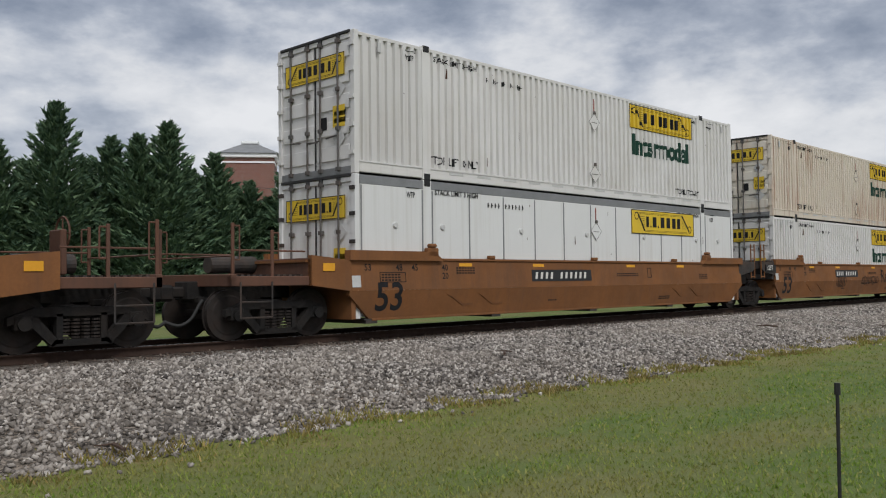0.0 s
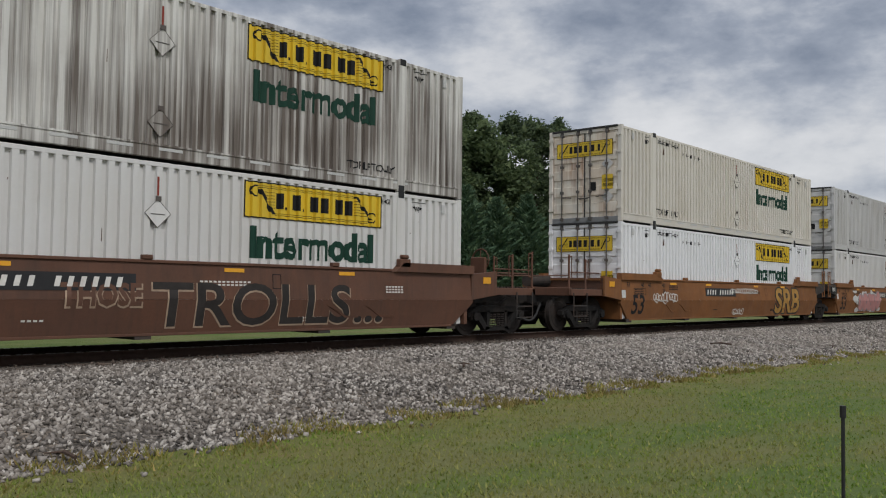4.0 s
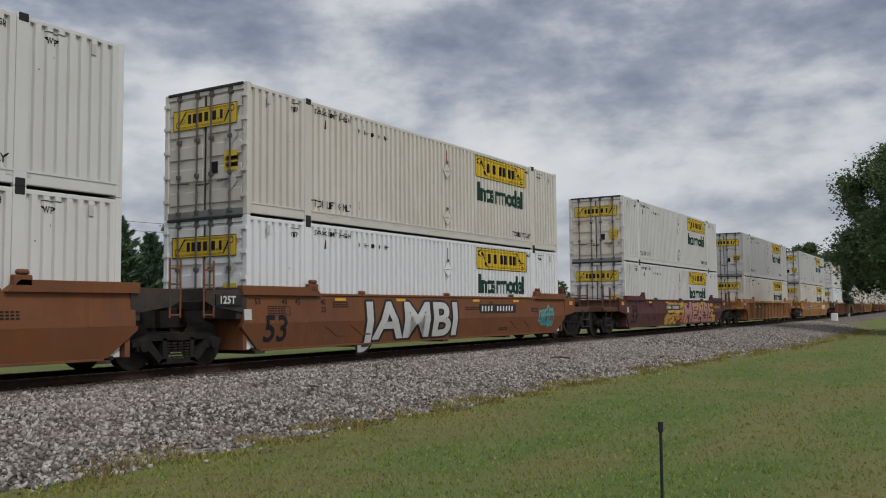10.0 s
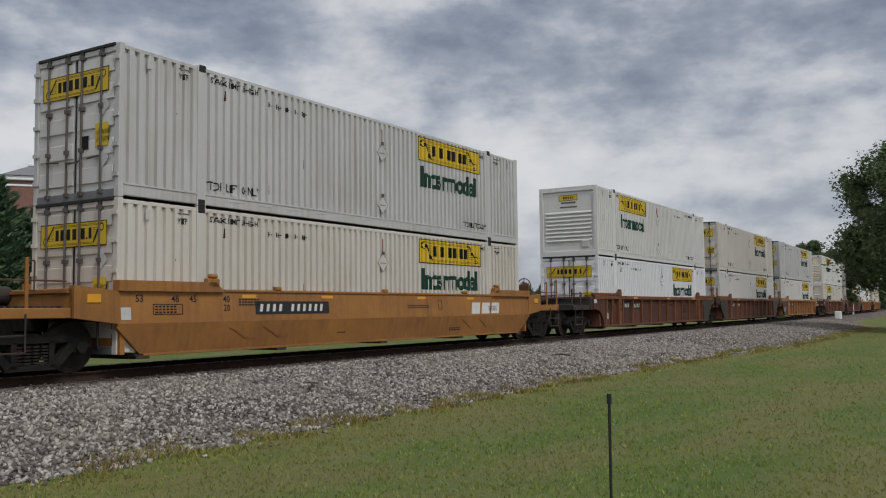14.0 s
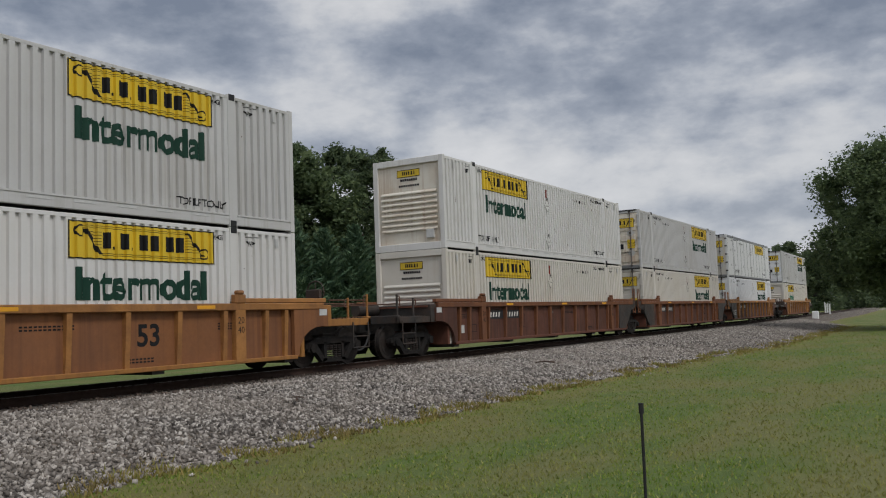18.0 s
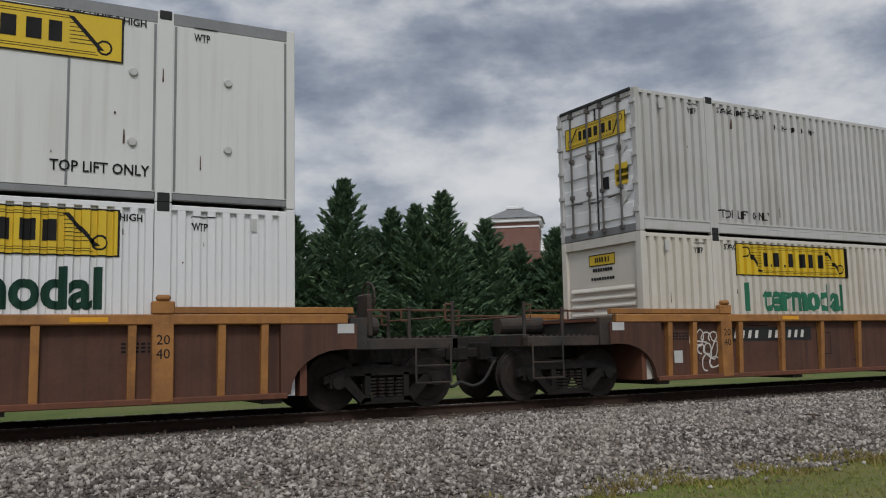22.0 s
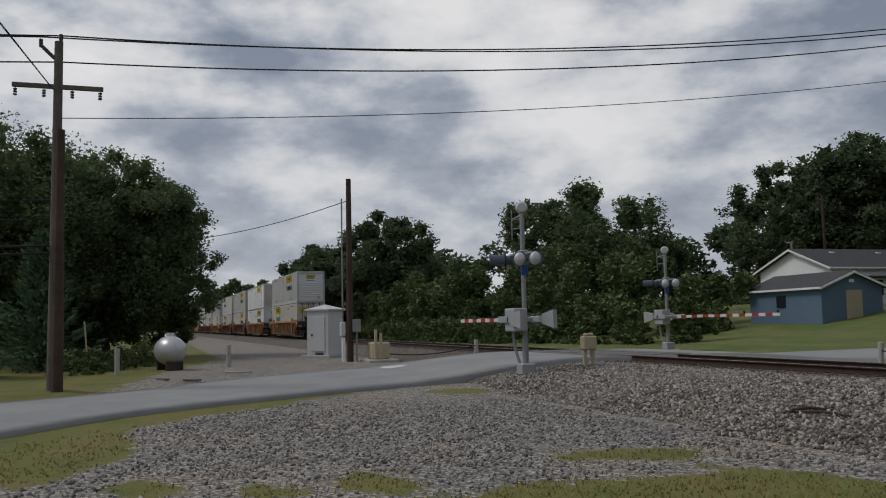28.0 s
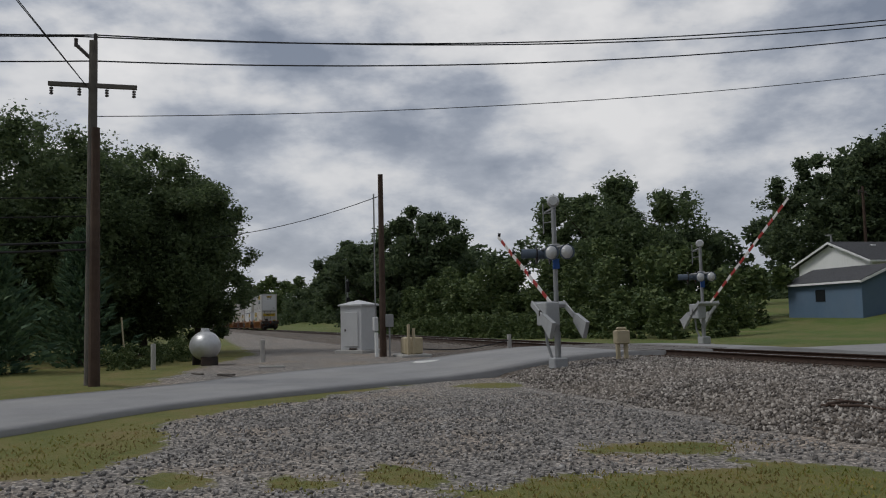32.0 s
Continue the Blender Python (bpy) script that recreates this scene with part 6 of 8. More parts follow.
def build_grass():
    rng = np.random.default_rng(8)
    n = 330000
    az = np.radians(np.where(rng.random(n) < 0.62, rng.uniform(-8, 100, n), rng.uniform(100, 205, n)))
    far = 4.2 + 72.0 * rng.random(n) ** 2.3
    x, y = far * np.cos(az), far * np.sin(az)
    keep = []
    for a, b, k in zip(x, y, rng.random(n)):
        g = gravelly(a, b) + 0.55 * (noise.noise((a * 0.9, b * 0.9, 0.3)) + 0.5 * noise.noise((a * 3.1, b * 3.1, 1.7)))
        keep.append(g < 0.46 + 0.3 * (k - 0.5) and b < 9.6 and math.hypot(a, b) > 4.0 + 2.5 * k and a > -22 and not (-32 < a < -8 and on_road(a, b, 0.05)))
    keep = np.array(keep)
    x, y = x[keep], y[keep]
    n = len(x)
    h = rng.uniform(0.018, 0.045, n) * (1 + 0.5 * (rng.random(n) < 0.05))
    a = rng.uniform(0, 2 * np.pi, n)
    w = rng.uniform(0.004, 0.009, n) * (1 + np.hypot(x, y) / 14)
    lean = rng.uniform(0.2, 0.9, n) * h
    b = rng.uniform(0, 2 * np.pi, n)
    base = np.stack([x, y, np.zeros(n)], -1)
    side = np.stack([np.cos(a) * w, np.sin(a) * w, np.zeros(n)], -1)
    tip = base + np.stack([np.cos(b) * lean, np.sin(b) * lean, h], -1)
    v = np.stack([base - side, base + side, tip], 1).reshape(-1, 3)
    blade = island_surface("grass_blades", [(0.13, 0.215, 0.030), (0.17, 0.265, 0.042), (0.22, 0.30, 0.055), (0.28, 0.31, 0.085), (0.34, 0.33, 0.12)], 0.75, gloss=0.25, patch=(0.27, 0.245, 0.085), patch_amount=0.7, through_light=0.35, lawn=True)
    olive = island_surface("thin_dry_grass", [(0.16, 0.185, 0.035), (0.22, 0.23, 0.048), (0.27, 0.25, 0.065), (0.34, 0.27, 0.09), (0.40, 0.30, 0.12)], 0.85, gloss=0.2, patch=(0.17, 0.12, 0.055), patch_scale=0.9, patch_amount=0.7, through_light=0.2)
    lot = x < -3.5
    keep = ~lot | (rng.random(n) < 0.95)
    v, lot = v.reshape(-1, 3, 3)[keep].reshape(-1, 3), lot[keep]
    n = int(keep.sum())
    k = int(lot.sum())
    tagged(mesh_of("patchy_grass", v.reshape(-1, 3, 3)[lot].reshape(-1, 3), np.arange(3 * k).reshape(k, 3), olive), "thin olive and brown grass in patches on gravel", "grass", kind="stuff")
    v, n = v.reshape(-1, 3, 3)[~lot].reshape(-1, 3), n - k
    m = 26000
    tx = np.where(rng.random(m) < 0.7, rng.uniform(-4, 34, m), rng.uniform(34, 70, m))
    td = np.array([toe(q) for q in tx]) - 0.12 + rng.normal(size=m) * 0.24
    ty = TRACK_Y + np.array([bend(q)[0] for q in tx]) + td
    tuft = np.array([noise.noise((p * 1.3, q * 1.3, 5.0)) > 0.02 for p, q in zip(tx, ty)])
    tx, ty, td = tx[tuft], ty[tuft], td[tuft]
    m = len(tx)
    tz = np.array([max(0.0, float(np.interp(w, [toe(q) - 0.05, toe(q) + 0.6], [0.0, 0.10]))) for q, w in zip(tx, td)])
    a, b, h = rng.uniform(0, 2 * np.pi, m), rng.uniform(0, 2 * np.pi, m), rng.uniform(0.03, 0.10, m)
    base = np.stack([tx, ty, tz], -1)
    side = np.stack([np.cos(a), np.sin(a), np.zeros(m)], -1) * (0.006 + 0.0006 * np.hypot(tx, ty))[:, None]
    tip = base + np.stack([np.cos(b) * h * 0.6, np.sin(b) * h * 0.6, h], -1)
    tagged(mesh_of("edge_grass", np.stack([base - side, base + side, tip], 1).reshape(-1, 3), np.arange(3 * m).reshape(m, 3), olive), "straw-coloured grass tufts at the edge of the stones", "grass", kind="stuff")
    tagged(mesh_of("lawn_grass", v, np.arange(3 * n).reshape(n, 3), blade), "short mown grass with dry yellow patches", "grass", kind="stuff")


def build_track():
    rust = surface("rusty_rail_side", (0.040, 0.023, 0.016), 0.8, 0.2, var=0.3, scale=4, bump=0.2)
    worn = surface("worn_rail_top", (0.30, 0.29, 0.28), 0.28, 0.9, var=0.12, scale=6, bump=0.02)
    timber = surface("creosoted_timber", (0.075, 0.055, 0.042), 0.9, var=0.4, scale=3, bump=0.6, fine=25, per_object=0.35)
    track = tagged(new("railway_track"), "single railway track with rusty rails on timber ties", "track", kind="structure")
    xs = np.concatenate([np.arange(-420, -60, 6.0), np.arange(-60, 80, 1.0), np.arange(80, 420, 6.0)])
    outline = [(-0.075, 0.42), (0.075, 0.42), (0.075, 0.435), (0.012, 0.455), (0.012, 0.535), (0.036, 0.545), (0.036, 0.574), (-0.036, 0.574), (-0.036, 0.545), (-0.012, 0.535), (-0.012, 0.455), (-0.075, 0.435)]
    for s in (-1, 1):
        for name, shape, mat_ in (("rail", outline, rust), ("railhead", [(-0.034, 0.5745), (0.034, 0.5745), (0.028, 0.58), (-0.028, 0.58)], worn)):
            v = [(x, TRACK_Y + bend(x)[0] + s * 0.7525 + d, z) for x in xs for d, z in shape]
            k = len(shape)
            f = [(r * k + c, r * k + (c + 1) % k, (r + 1) * k + (c + 1) % k, (r + 1) * k + c) for r in range(len(xs) - 1) for c in range(k)]
            ob = mesh_of(name, v, f, mat_)
            ob.parent = track
    bm = bmesh.new()
    box(bm, -0.11, 0.11, -1.3, 1.3, 0.25, 0.425, 0.012)
    for s in (-1, 1):
        box(bm, -0.1, 0.1, s * 0.7525 - 0.17, s * 0.7525 + 0.17, 0.42, 0.432)
    tie = part("tie", bm, timber, track)
    rng = random.Random(4)
    first = True
    for i in range(170):
        x = -66 + i * 0.535
        if -31.2 < x < -22.8:
            continue
        m = pose(x, TRACK_Y + bend(x)[0] + rng.uniform(-0.05, 0.05), rng.uniform(-0.012, 0.004), 0, 0, rng.uniform(-1.2, 1.2))
        if first:
            tie.matrix_basis, first = m, False
        else:
            o = new("tie", tie.data)
            o.parent, o.matrix_basis = track, m


def build_road():
    asphalt = surface("worn_asphalt", (0.27, 0.27, 0.272), 0.85, var=0.16, scale=0.7, bump=0.35, fine=90, dirt=(0.35, 0.34, 0.325), dirt_amount=0.5)
    k = 9
    v, f = [], []
    for (ax, ay), (bx, by) in zip(NE, FE):
        for j in range(k):
            u = j / (k - 1)
            x, y = ax + (bx - ax) * u, ay + (by - ay) * u
            v.append((x, y, road_z(x, y) + 0.03 * (1 - (2 * u - 1) ** 2) * (1 - rise(11, 13, y) * rise(18.5, 16.5, y))))
    n = len(NE)
    f = [(r * k + c, (r + 1) * k + c, (r + 1) * k + c + 1, r * k + c + 1) for r in range(n - 1) for c in range(k - 1)]
    # skirts down the edges
    for side in (0, k - 1):
        start = len(v)
        for r in range(n):
            x, y, z = v[r * k + side]
            v.append((x, y, z - 0.6 * (rise(6, 12, y) * rise(24, 18, y)) - 0.12))
        for r in range(n - 1):
            f.append((r * k + side, start + r, start + r + 1, (r + 1) * k + side))
    road = tagged(mesh_of("road", v, f, asphalt, True), "worn grey asphalt lane rising over a level crossing", "road", kind="structure")
    ob = boxes("crossing_panel", surface("crossing_timber", (0.15, 0.14, 0.13), 0.9, var=0.25, scale=2, bump=0.4), None, [(-30.4, -23.9, TRACK_Y + a, TRACK_Y + b, 0.50, 0.572) for a, b in ((-1.5, -0.85), (-0.66, 0.66), (0.85, 1.5))], 0.01)
    tagged(ob, "weathered timber panels between the rails of the crossing", "crossing panel", kind="structure")
    white = surface("road_paint", (0.62, 0.62, 0.60), 0.7, var=0.2, scale=3, bump=0.1)
    pts = [(-28.2, 7.35), (-27.7, 7.6), (-27.85, 8.0), (-28.25, 8.3), (-28.5, 7.95), (-28.65, 7.6)]
    bm = bmesh.new()
    up = [bm.verts.new((x, y, road_z(x, y) + 0.034)) for x, y in pts]
    lo = [bm.verts.new((x, y, road_z(x, y) + 0.015)) for x, y in pts]
    bm.faces.new(up)
    for i in range(len(pts)):
        bm.faces.new((lo[i], lo[(i + 1) % len(pts)], up[(i + 1) % len(pts)], up[i]))
    bmesh.ops.recalc_face_normals(bm, faces=bm.faces)
    tagged(part("road_marking", bm, white), "worn white painted mark on the asphalt", "road marking", kind="structure")
    # the side drive up to the brick building
    line = [((-22.6, 27.2), (-27.2, 29.6)), ((-24.8, 30.5), (-29.0, 31.6)), ((-25.5, 33.0), (-31.5, 33.6)), ((-25.0, 34.9), (-33.5, 34.9))]
    v = [(x, y, ground_z(x, y) + 0.03) for pair in line for x, y in (pair[0], ((pair[0][0] + pair[1][0]) / 2, (pair[0][1] + pair[1][1]) / 2), pair[1])]
    f = [(r * 3 + c, (r + 1) * 3 + c, (r + 1) * 3 + c + 1, r * 3 + c + 1) for r in range(3) for c in range(2)]
    tagged(mesh_of("driveway", v, f, asphalt), "pale asphalt driveway up to the brick building", "driveway", kind="structure")


build_ground()
build_stones()
build_grass()
build_track()
build_road()


# ---- crossing signals, poles, cabinets and buildings ----
SIGNAL_GREY = surface("weathered_signal_grey", (0.36, 0.37, 0.38), 0.55, 0.1, var=0.12, scale=3, bump=0.05, streak=(0.22, 0.20, 0.18), streak_amount=0.4)
GALV = surface("galvanised_grey", (0.29, 0.298, 0.305), 0.5, 0.35, var=0.12, scale=5, bump=0.06, dirt=(0.25, 0.24, 0.22), dirt_amount=0.4)
CASE = surface("pale_grey_case_paint", (0.56, 0.57, 0.58), 0.5, var=0.07, scale=2.5, bump=0.04, streak=(0.30, 0.27, 0.23), streak_amount=0.4)
HOOD = surface("blue_grey_hood", (0.085, 0.11, 0.145), 0.45, 0.2, var=0.15, scale=6, bump=0.05)
LENS = surface("dark_red_lens", (0.10, 0.010, 0.010), 0.2, var=0.1, bump=0.0)
SILVER = surface("dull_silver", (0.52, 0.53, 0.54), 0.4, 0.45, var=0.12, scale=3, bump=0.05, dirt=(0.36, 0.35, 0.33), dirt_amount=0.5)
GATE_RED = surface("gate_red", (0.32, 0.035, 0.030), 0.5, var=0.15, scale=6, bump=0.03)
GATE_WHITE = surface("gate_white", (0.62, 0.61, 0.60), 0.5, var=0.1, scale=6, bump=0.03)
CONCRETE = surface("concrete", (0.42, 0.41, 0.39), 0.9, var=0.15, scale=3, bump=0.3)
POLE_GREY = surface("weathered_pole_wood", (0.13, 0.117, 0.105), 0.9, var=0.3, scale=2, bump=0.5, fine=20)
POLE_DARK = surface("creosoted_pole_wood", (0.075, 0.050, 0.038), 0.9, var=0.3, scale=2, bump=0.5, fine=20)
WIRE = surface("black_wire", (0.02, 0.02, 0.022), 0.6, var=0.1, bump=0.0)
PORCELAIN = surface("brown_porcelain", (0.06, 0.045, 0.04), 0.3, var=0.1, bump=0.0)
CREAM = surface("cream_paint", (0.50, 0.43, 0.29), 0.6, var=0.12, scale=4, bump=0.06, dirt=(0.3, 0.24, 0.15), dirt_amount=0.5)
WHITE_WALL = surface("white_siding", (0.80, 0.81, 0.81), 0.6, var=0.06, scale=0.8, bump=0.05, streak=(0.55, 0.54, 0.51), streak_amount=0.3)
BLUE_WALL = surface("blue_siding", (0.105, 0.165, 0.245), 0.65, var=0.1, scale=1.0, bump=0.08, dirt=(0.15, 0.19, 0.24), dirt_amount=0.4)
SHINGLE = surface("grey_shingles", (0.062, 0.063, 0.068), 0.9, var=0.25, scale=5, bump=0.4, fine=25)
RED_SHINGLE = surface("brown_red_shingles", (0.17, 0.085, 0.065), 0.9, var=0.22, scale=5, bump=0.4, fine=25)
TAN = surface("tan_door", (0.42, 0.36, 0.27), 0.6, var=0.08, bump=0.03)
DARK_GLASS = surface("dark_window_glass", (0.02, 0.022, 0.025), 0.12, var=0.1, bump=0.0)


def brick_material(name, a, b, mortar):
    m = bpy.data.materials.new(name)
    m.use_nodes = True
    nt = m.node_tree
    bsdf = nt.nodes["Principled BSDF"]
    geo = nt.nodes.new("ShaderNodeTexCoord").outputs["Object"]
    sep = nt.nodes.new("ShaderNodeSeparateXYZ")
    nt.links.new(geo, sep.inputs[0])
    com = nt.nodes.new("ShaderNodeCombineXYZ")
    nt.links.new(calc(nt, "ADD", sep.outputs[0], sep.outputs[1]), com.inputs[0])
    nt.links.new(sep.outputs[2], com.inputs[1])
    br = node(nt, "ShaderNodeTexBrick", Scale=1.0)
    br.inputs["Brick Width"].default_value, br.inputs["Row Height"].default_value, br.inputs["Mortar Size"].default_value = 0.215, 0.075, 0.008
    br.inputs["Color1"].default_value, br.inputs["Color2"].default_value, br.inputs["Mortar"].default_value = (*a, 1), (*b, 1), (*mortar, 1)
    nt.links.new(com.outputs[0], br.inputs["Vector"])
    n = node(nt, "ShaderNodeTexNoise", Scale=0.7, Detail=4.0)
    nt.links.new(geo, n.inputs["Vector"])
    nt.links.new(mix(nt, br.outputs[0], (0.5, 0.48, 0.46), calc(nt, "MULTIPLY", n.outputs[0], 0.25), "MULTIPLY"), bsdf.inputs["Base Color"])
    bsdf.inputs["Roughness"].default_value = 0.9
    bp = node(nt, "ShaderNodeBump", Strength=0.5, Distance=0.01)
    nt.links.new(br.outputs["Fac"], bp.inputs["Height"])
    bp.invert = True
    nt.links.new(bp.outputs[0], bsdf.inputs["Normal"])
    return m


BRICK = brick_material("tan_brick", (0.20, 0.135, 0.10), (0.15, 0.095, 0.07), (0.24, 0.22, 0.20))
BRICK_RED = brick_material("red_brick", (0.23, 0.09, 0.065), (0.18, 0.07, 0.05), (0.28, 0.25, 0.22))


def stand(name, x, y, z=None, turn=0.0):
    ob = new(name)
    ob.matrix_basis = pose(x, y, ground_z(x, y) if z is None else z, 0, 0, turn)
    return ob


GATES = []


def crossing_signal(x, y, z, high, arm, reach, facing, label):
    """A flashing-light signal with a half gate. The gate swings in the plane of local x; arm = +1 or -1 is the way that it points."""
    s = stand("crossing_signal", x, y, z, 0)
    boxes("foundation", CONCRETE, s, [(-0.32, 0.32, -0.32, 0.32, -0.2, 0.12)], 0.03)
    boxes("mast_base", SIGNAL_GREY, s, [(-0.2, 0.2, -0.2, 0.2, 0.12, 0.42)], 0.03)
    bm = rod(bmesh.new(), (0, 0, 0.4), (0, 0, high - 0.15), 0.065, 12)
    rod(bm, (0, 0, 0.42), (0, 0, 1.1), 0.085, 12)
    part("mast", bm, GALV, s)
    view = math.degrees(math.atan2(y, x)) - 180        # towards the lane's watchers
    bm = bmesh.new()
    rod(bm, (0, 0, 0), (-0.10, 0, 0), 0.17, 18, 0.12)
    rod(bm, (0.0, 0, 0), (0.025, 0, 0), 0.165, 18)
    rod(bm, (0, 0, -0.16), (0, 0, -0.34), 0.05, 8)
    part("bell", bm, SILVER, s, "round grey warning bell", pose(0, 0, high, 0, 0, view + 180))
    # aerial on a bracket
    bm = rod(bmesh.new(), (-0.42, -0.12, high - 0.85), (-0.42, -0.12, high - 0.02), 0.018, 6)
    for h in (0.3, 0.55):
        rod(bm, (0, 0, high - h), (-0.42, -0.12, high - h), 0.014, 5)
    rod(bm, (0.1, 0, high - 0.18), (-0.36, -0.1, high - 0.27), 0.03, 6)
    part("aerial", bm, GALV, s)
    lz = high - 1.42
    bm = rod(bmesh.new(), (-0.62, -0.1, lz + 0.16), (0.62, 0.1, lz + 0.16), 0.04, 8)
    box(bm, -0.14, 0.14, -0.12, 0.12, lz + 0.06, lz + 0.26, 0.03)
    part("lamp_crossarm", bm, GALV, s)
    for k, (lx, ly, turn, back) in enumerate(((-0.52, -0.30, view - 82, False), (-0.66, 0.16, view - 82, False), (0.30, -0.22, view - 8, True), (0.58, 0.10, view - 4, True))):
        bm = bmesh.new()
        rod(bm, (0.0, 0, 0), (0.03, 0, 0), 0.255 if not back else 0.20, 22)
        lamp = part("lamp_unit", bm, BLACK if not back else HOOD, s, "round flashing lamp unit", pose(lx, ly, lz, 0, 0, turn))
        if back:
            bm = bmesh.new()
            bmesh.ops.create_uvsphere(bm, u_segments=16, v_segments=8, radius=0.155, matrix=Matrix.Diagonal((0.6, 1, 1.15, 1)))
            part("lamp_back", bm, SILVER, lamp, "domed silver lamp housing", pose(0.05, 0, 0))
            bm = bmesh.new()
            rod(bm, (-0.03, 0, 0), (-0.012, 0, 0), 0.15, 18)
            part("lens", bm, LENS, lamp)
        else:
            bm = bmesh.new()
            for i in range(12):
                a, b = math.pi * (i / 12 * 1.3 - 0.15), math.pi * ((i + 1) / 12 * 1.3 - 0.15)
                v = [bm.verts.new((u, r * math.cos(t), r * math.sin(t))) for r in (0.155, 0.17) for u, t in ((0.02, a), (0.42, a), (0.42, b), (0.02, b))]
                for q in ((0, 1, 2, 3), (7, 6, 5, 4), (1, 5, 6, 2), (0, 4, 5, 1), (3, 2, 6, 7)):
                    bm.faces.new([v[i_] for i_ in q])
            part("lamp_visor", bm, HOOD, lamp, "long blue-grey lamp visor")
            bm = rod(bmesh.new(), (0.03, 0, 0), (0.045, 0, 0), 0.15, 18)
            part("lens", bm, LENS, lamp)
            bm = rod(bmesh.new(), (-0.16, 0, 0), (0, 0, 0), 0.09, 12, 0.16)
            part("lamp_back", bm, HOOD, lamp)
    boxes("signal_notice", surface("blue_notice", (0.03, 0.09, 0.30), 0.5, var=0.1, bump=0.0), s, [(0.05, 0.09, -0.09, 0.09, lz - 0.42, lz - 0.14)])
    # gate mechanism
    gz = high * 0.345
    boxes("gate_mechanism", SIGNAL_GREY, s, [(-0.30, 0.34, -0.46, -0.06, gz - 0.32, gz + 0.30)], 0.03, "pale grey gate machine case")
    bm = rod(bmesh.new(), (0.05, -0.47, gz + 0.05), (0.05, -0.52, gz + 0.05), 0.04, 8)
    box(bm, 0.02, 0.08, -0.53, -0.47, gz - 0.06, gz + 0.04)
    part("case_latch", bm, STEEL_DARK, s)
    cu = bmesh.new()
    rod(cu, (-0.2, -0.26, gz - 0.3), (-0.22, -0.2, gz - 0.8), 0.04, 8)
    rod(cu, (-0.22, -0.2, gz - 0.8), (-0.08, -0.1, 0.3), 0.04, 8)
    part("conduit", cu, GALV, s)
    # the gate itself turns about (0, 0, gz)
    bm = bmesh.new()
    n = round(reach / 0.41)
    for i in range(0, n, 2):
        a, b = 0.55 + (reach - 0.55) * i / n, 0.55 + (reach - 0.55) * (i + 1) / n
        box(bm, *sorted((arm * a, arm * b)), 0.06, 0.085, -0.055, 0.055)
    gate = part("gate_arm", bm, GATE_WHITE, s, "red and white striped gate arm", pose(0, 0, gz))
    bm = bmesh.new()
    for i in range(1, n, 2):
        a, b = 0.55 + (reach - 0.55) * i / n, 0.55 + (reach - 0.55) * (i + 1) / n
        box(bm, *sorted((arm * a, arm * b)), 0.06, 0.085, -0.055, 0.055)
    red = part("red_stripe", bm, GATE_RED, gate)
    red["kind"] = "stuff"
    bm = bmesh.new()
    for sy in (-0.52, 0.42):
        box(bm, *sorted((arm * 0.62, arm * -0.30)), sy, sy + 0.05, -0.09, 0.09, 0.02)
        prism(bm, [(arm * -0.25, -0.12), (arm * -0.25, 0.14), (arm * -0.95, 0.24), (arm * -0.95, -0.24)], sy - 0.03, sy + 0.08)
    box(bm, *sorted((arm * 0.42, arm * 0.60)), -0.5, 0.45, -0.06, 0.06, 0.02)
    part("counterweight", bm, SIGNAL_GREY, gate, "pale grey counterweight arms")
    bm = bmesh.new()
    for u in (0.45, 0.72, 0.985):
        rod(bm, (arm * reach * u, 0.072, 0.055), (arm * reach * u, 0.072, 0.15), 0.045, 8)
    part("gate_lamp", bm, BLACK, gate)
    tagged(s, label, "crossing signal", "signals at the level crossing")
    GATES.append((gate, arm, gz))
    return s


def utility_pole(x, y, top, r, material, label, lean=(0.0, 0.0), arms=()):
    p = stand("utility_pole", x, y)
    z0 = ground_z(x, y)
    part("pole_shaft", rod(bmesh.new(), (0, 0, -0.1), (lean[0], lean[1], top - z0), r, 12, r * 0.72), material, p)
    for h, a, half, n in arms:
        d = Vector((math.cos(radians(a)), math.sin(radians(a)), 0))
        bm = bmesh.new()
        m = pose(lean[0], lean[1], h - z0, 0, 0, a)
        box(bm, -half, half, -0.05, 0.05, -0.06, 0.06, 0.01)
        arm = part("crossarm", bm, POLE_GREY, p, "", m)
        for i in range(n):
            u = -half + 0.08 + (2 * half - 0.16) * i / max(1, n - 1)
            bm = bmesh.new()
            for k in range(3):
                rod(bm, (u, 0, -0.10 - 0.07 * k), (u, 0, -0.14 - 0.07 * k), 0.05, 8)
            rod(bm, (u, 0, 0.0), (u, 0, -0.3), 0.012, 5)
            part("insulator", bm, PORCELAIN, arm)
    tagged(p, label, "utility pole")
    return p


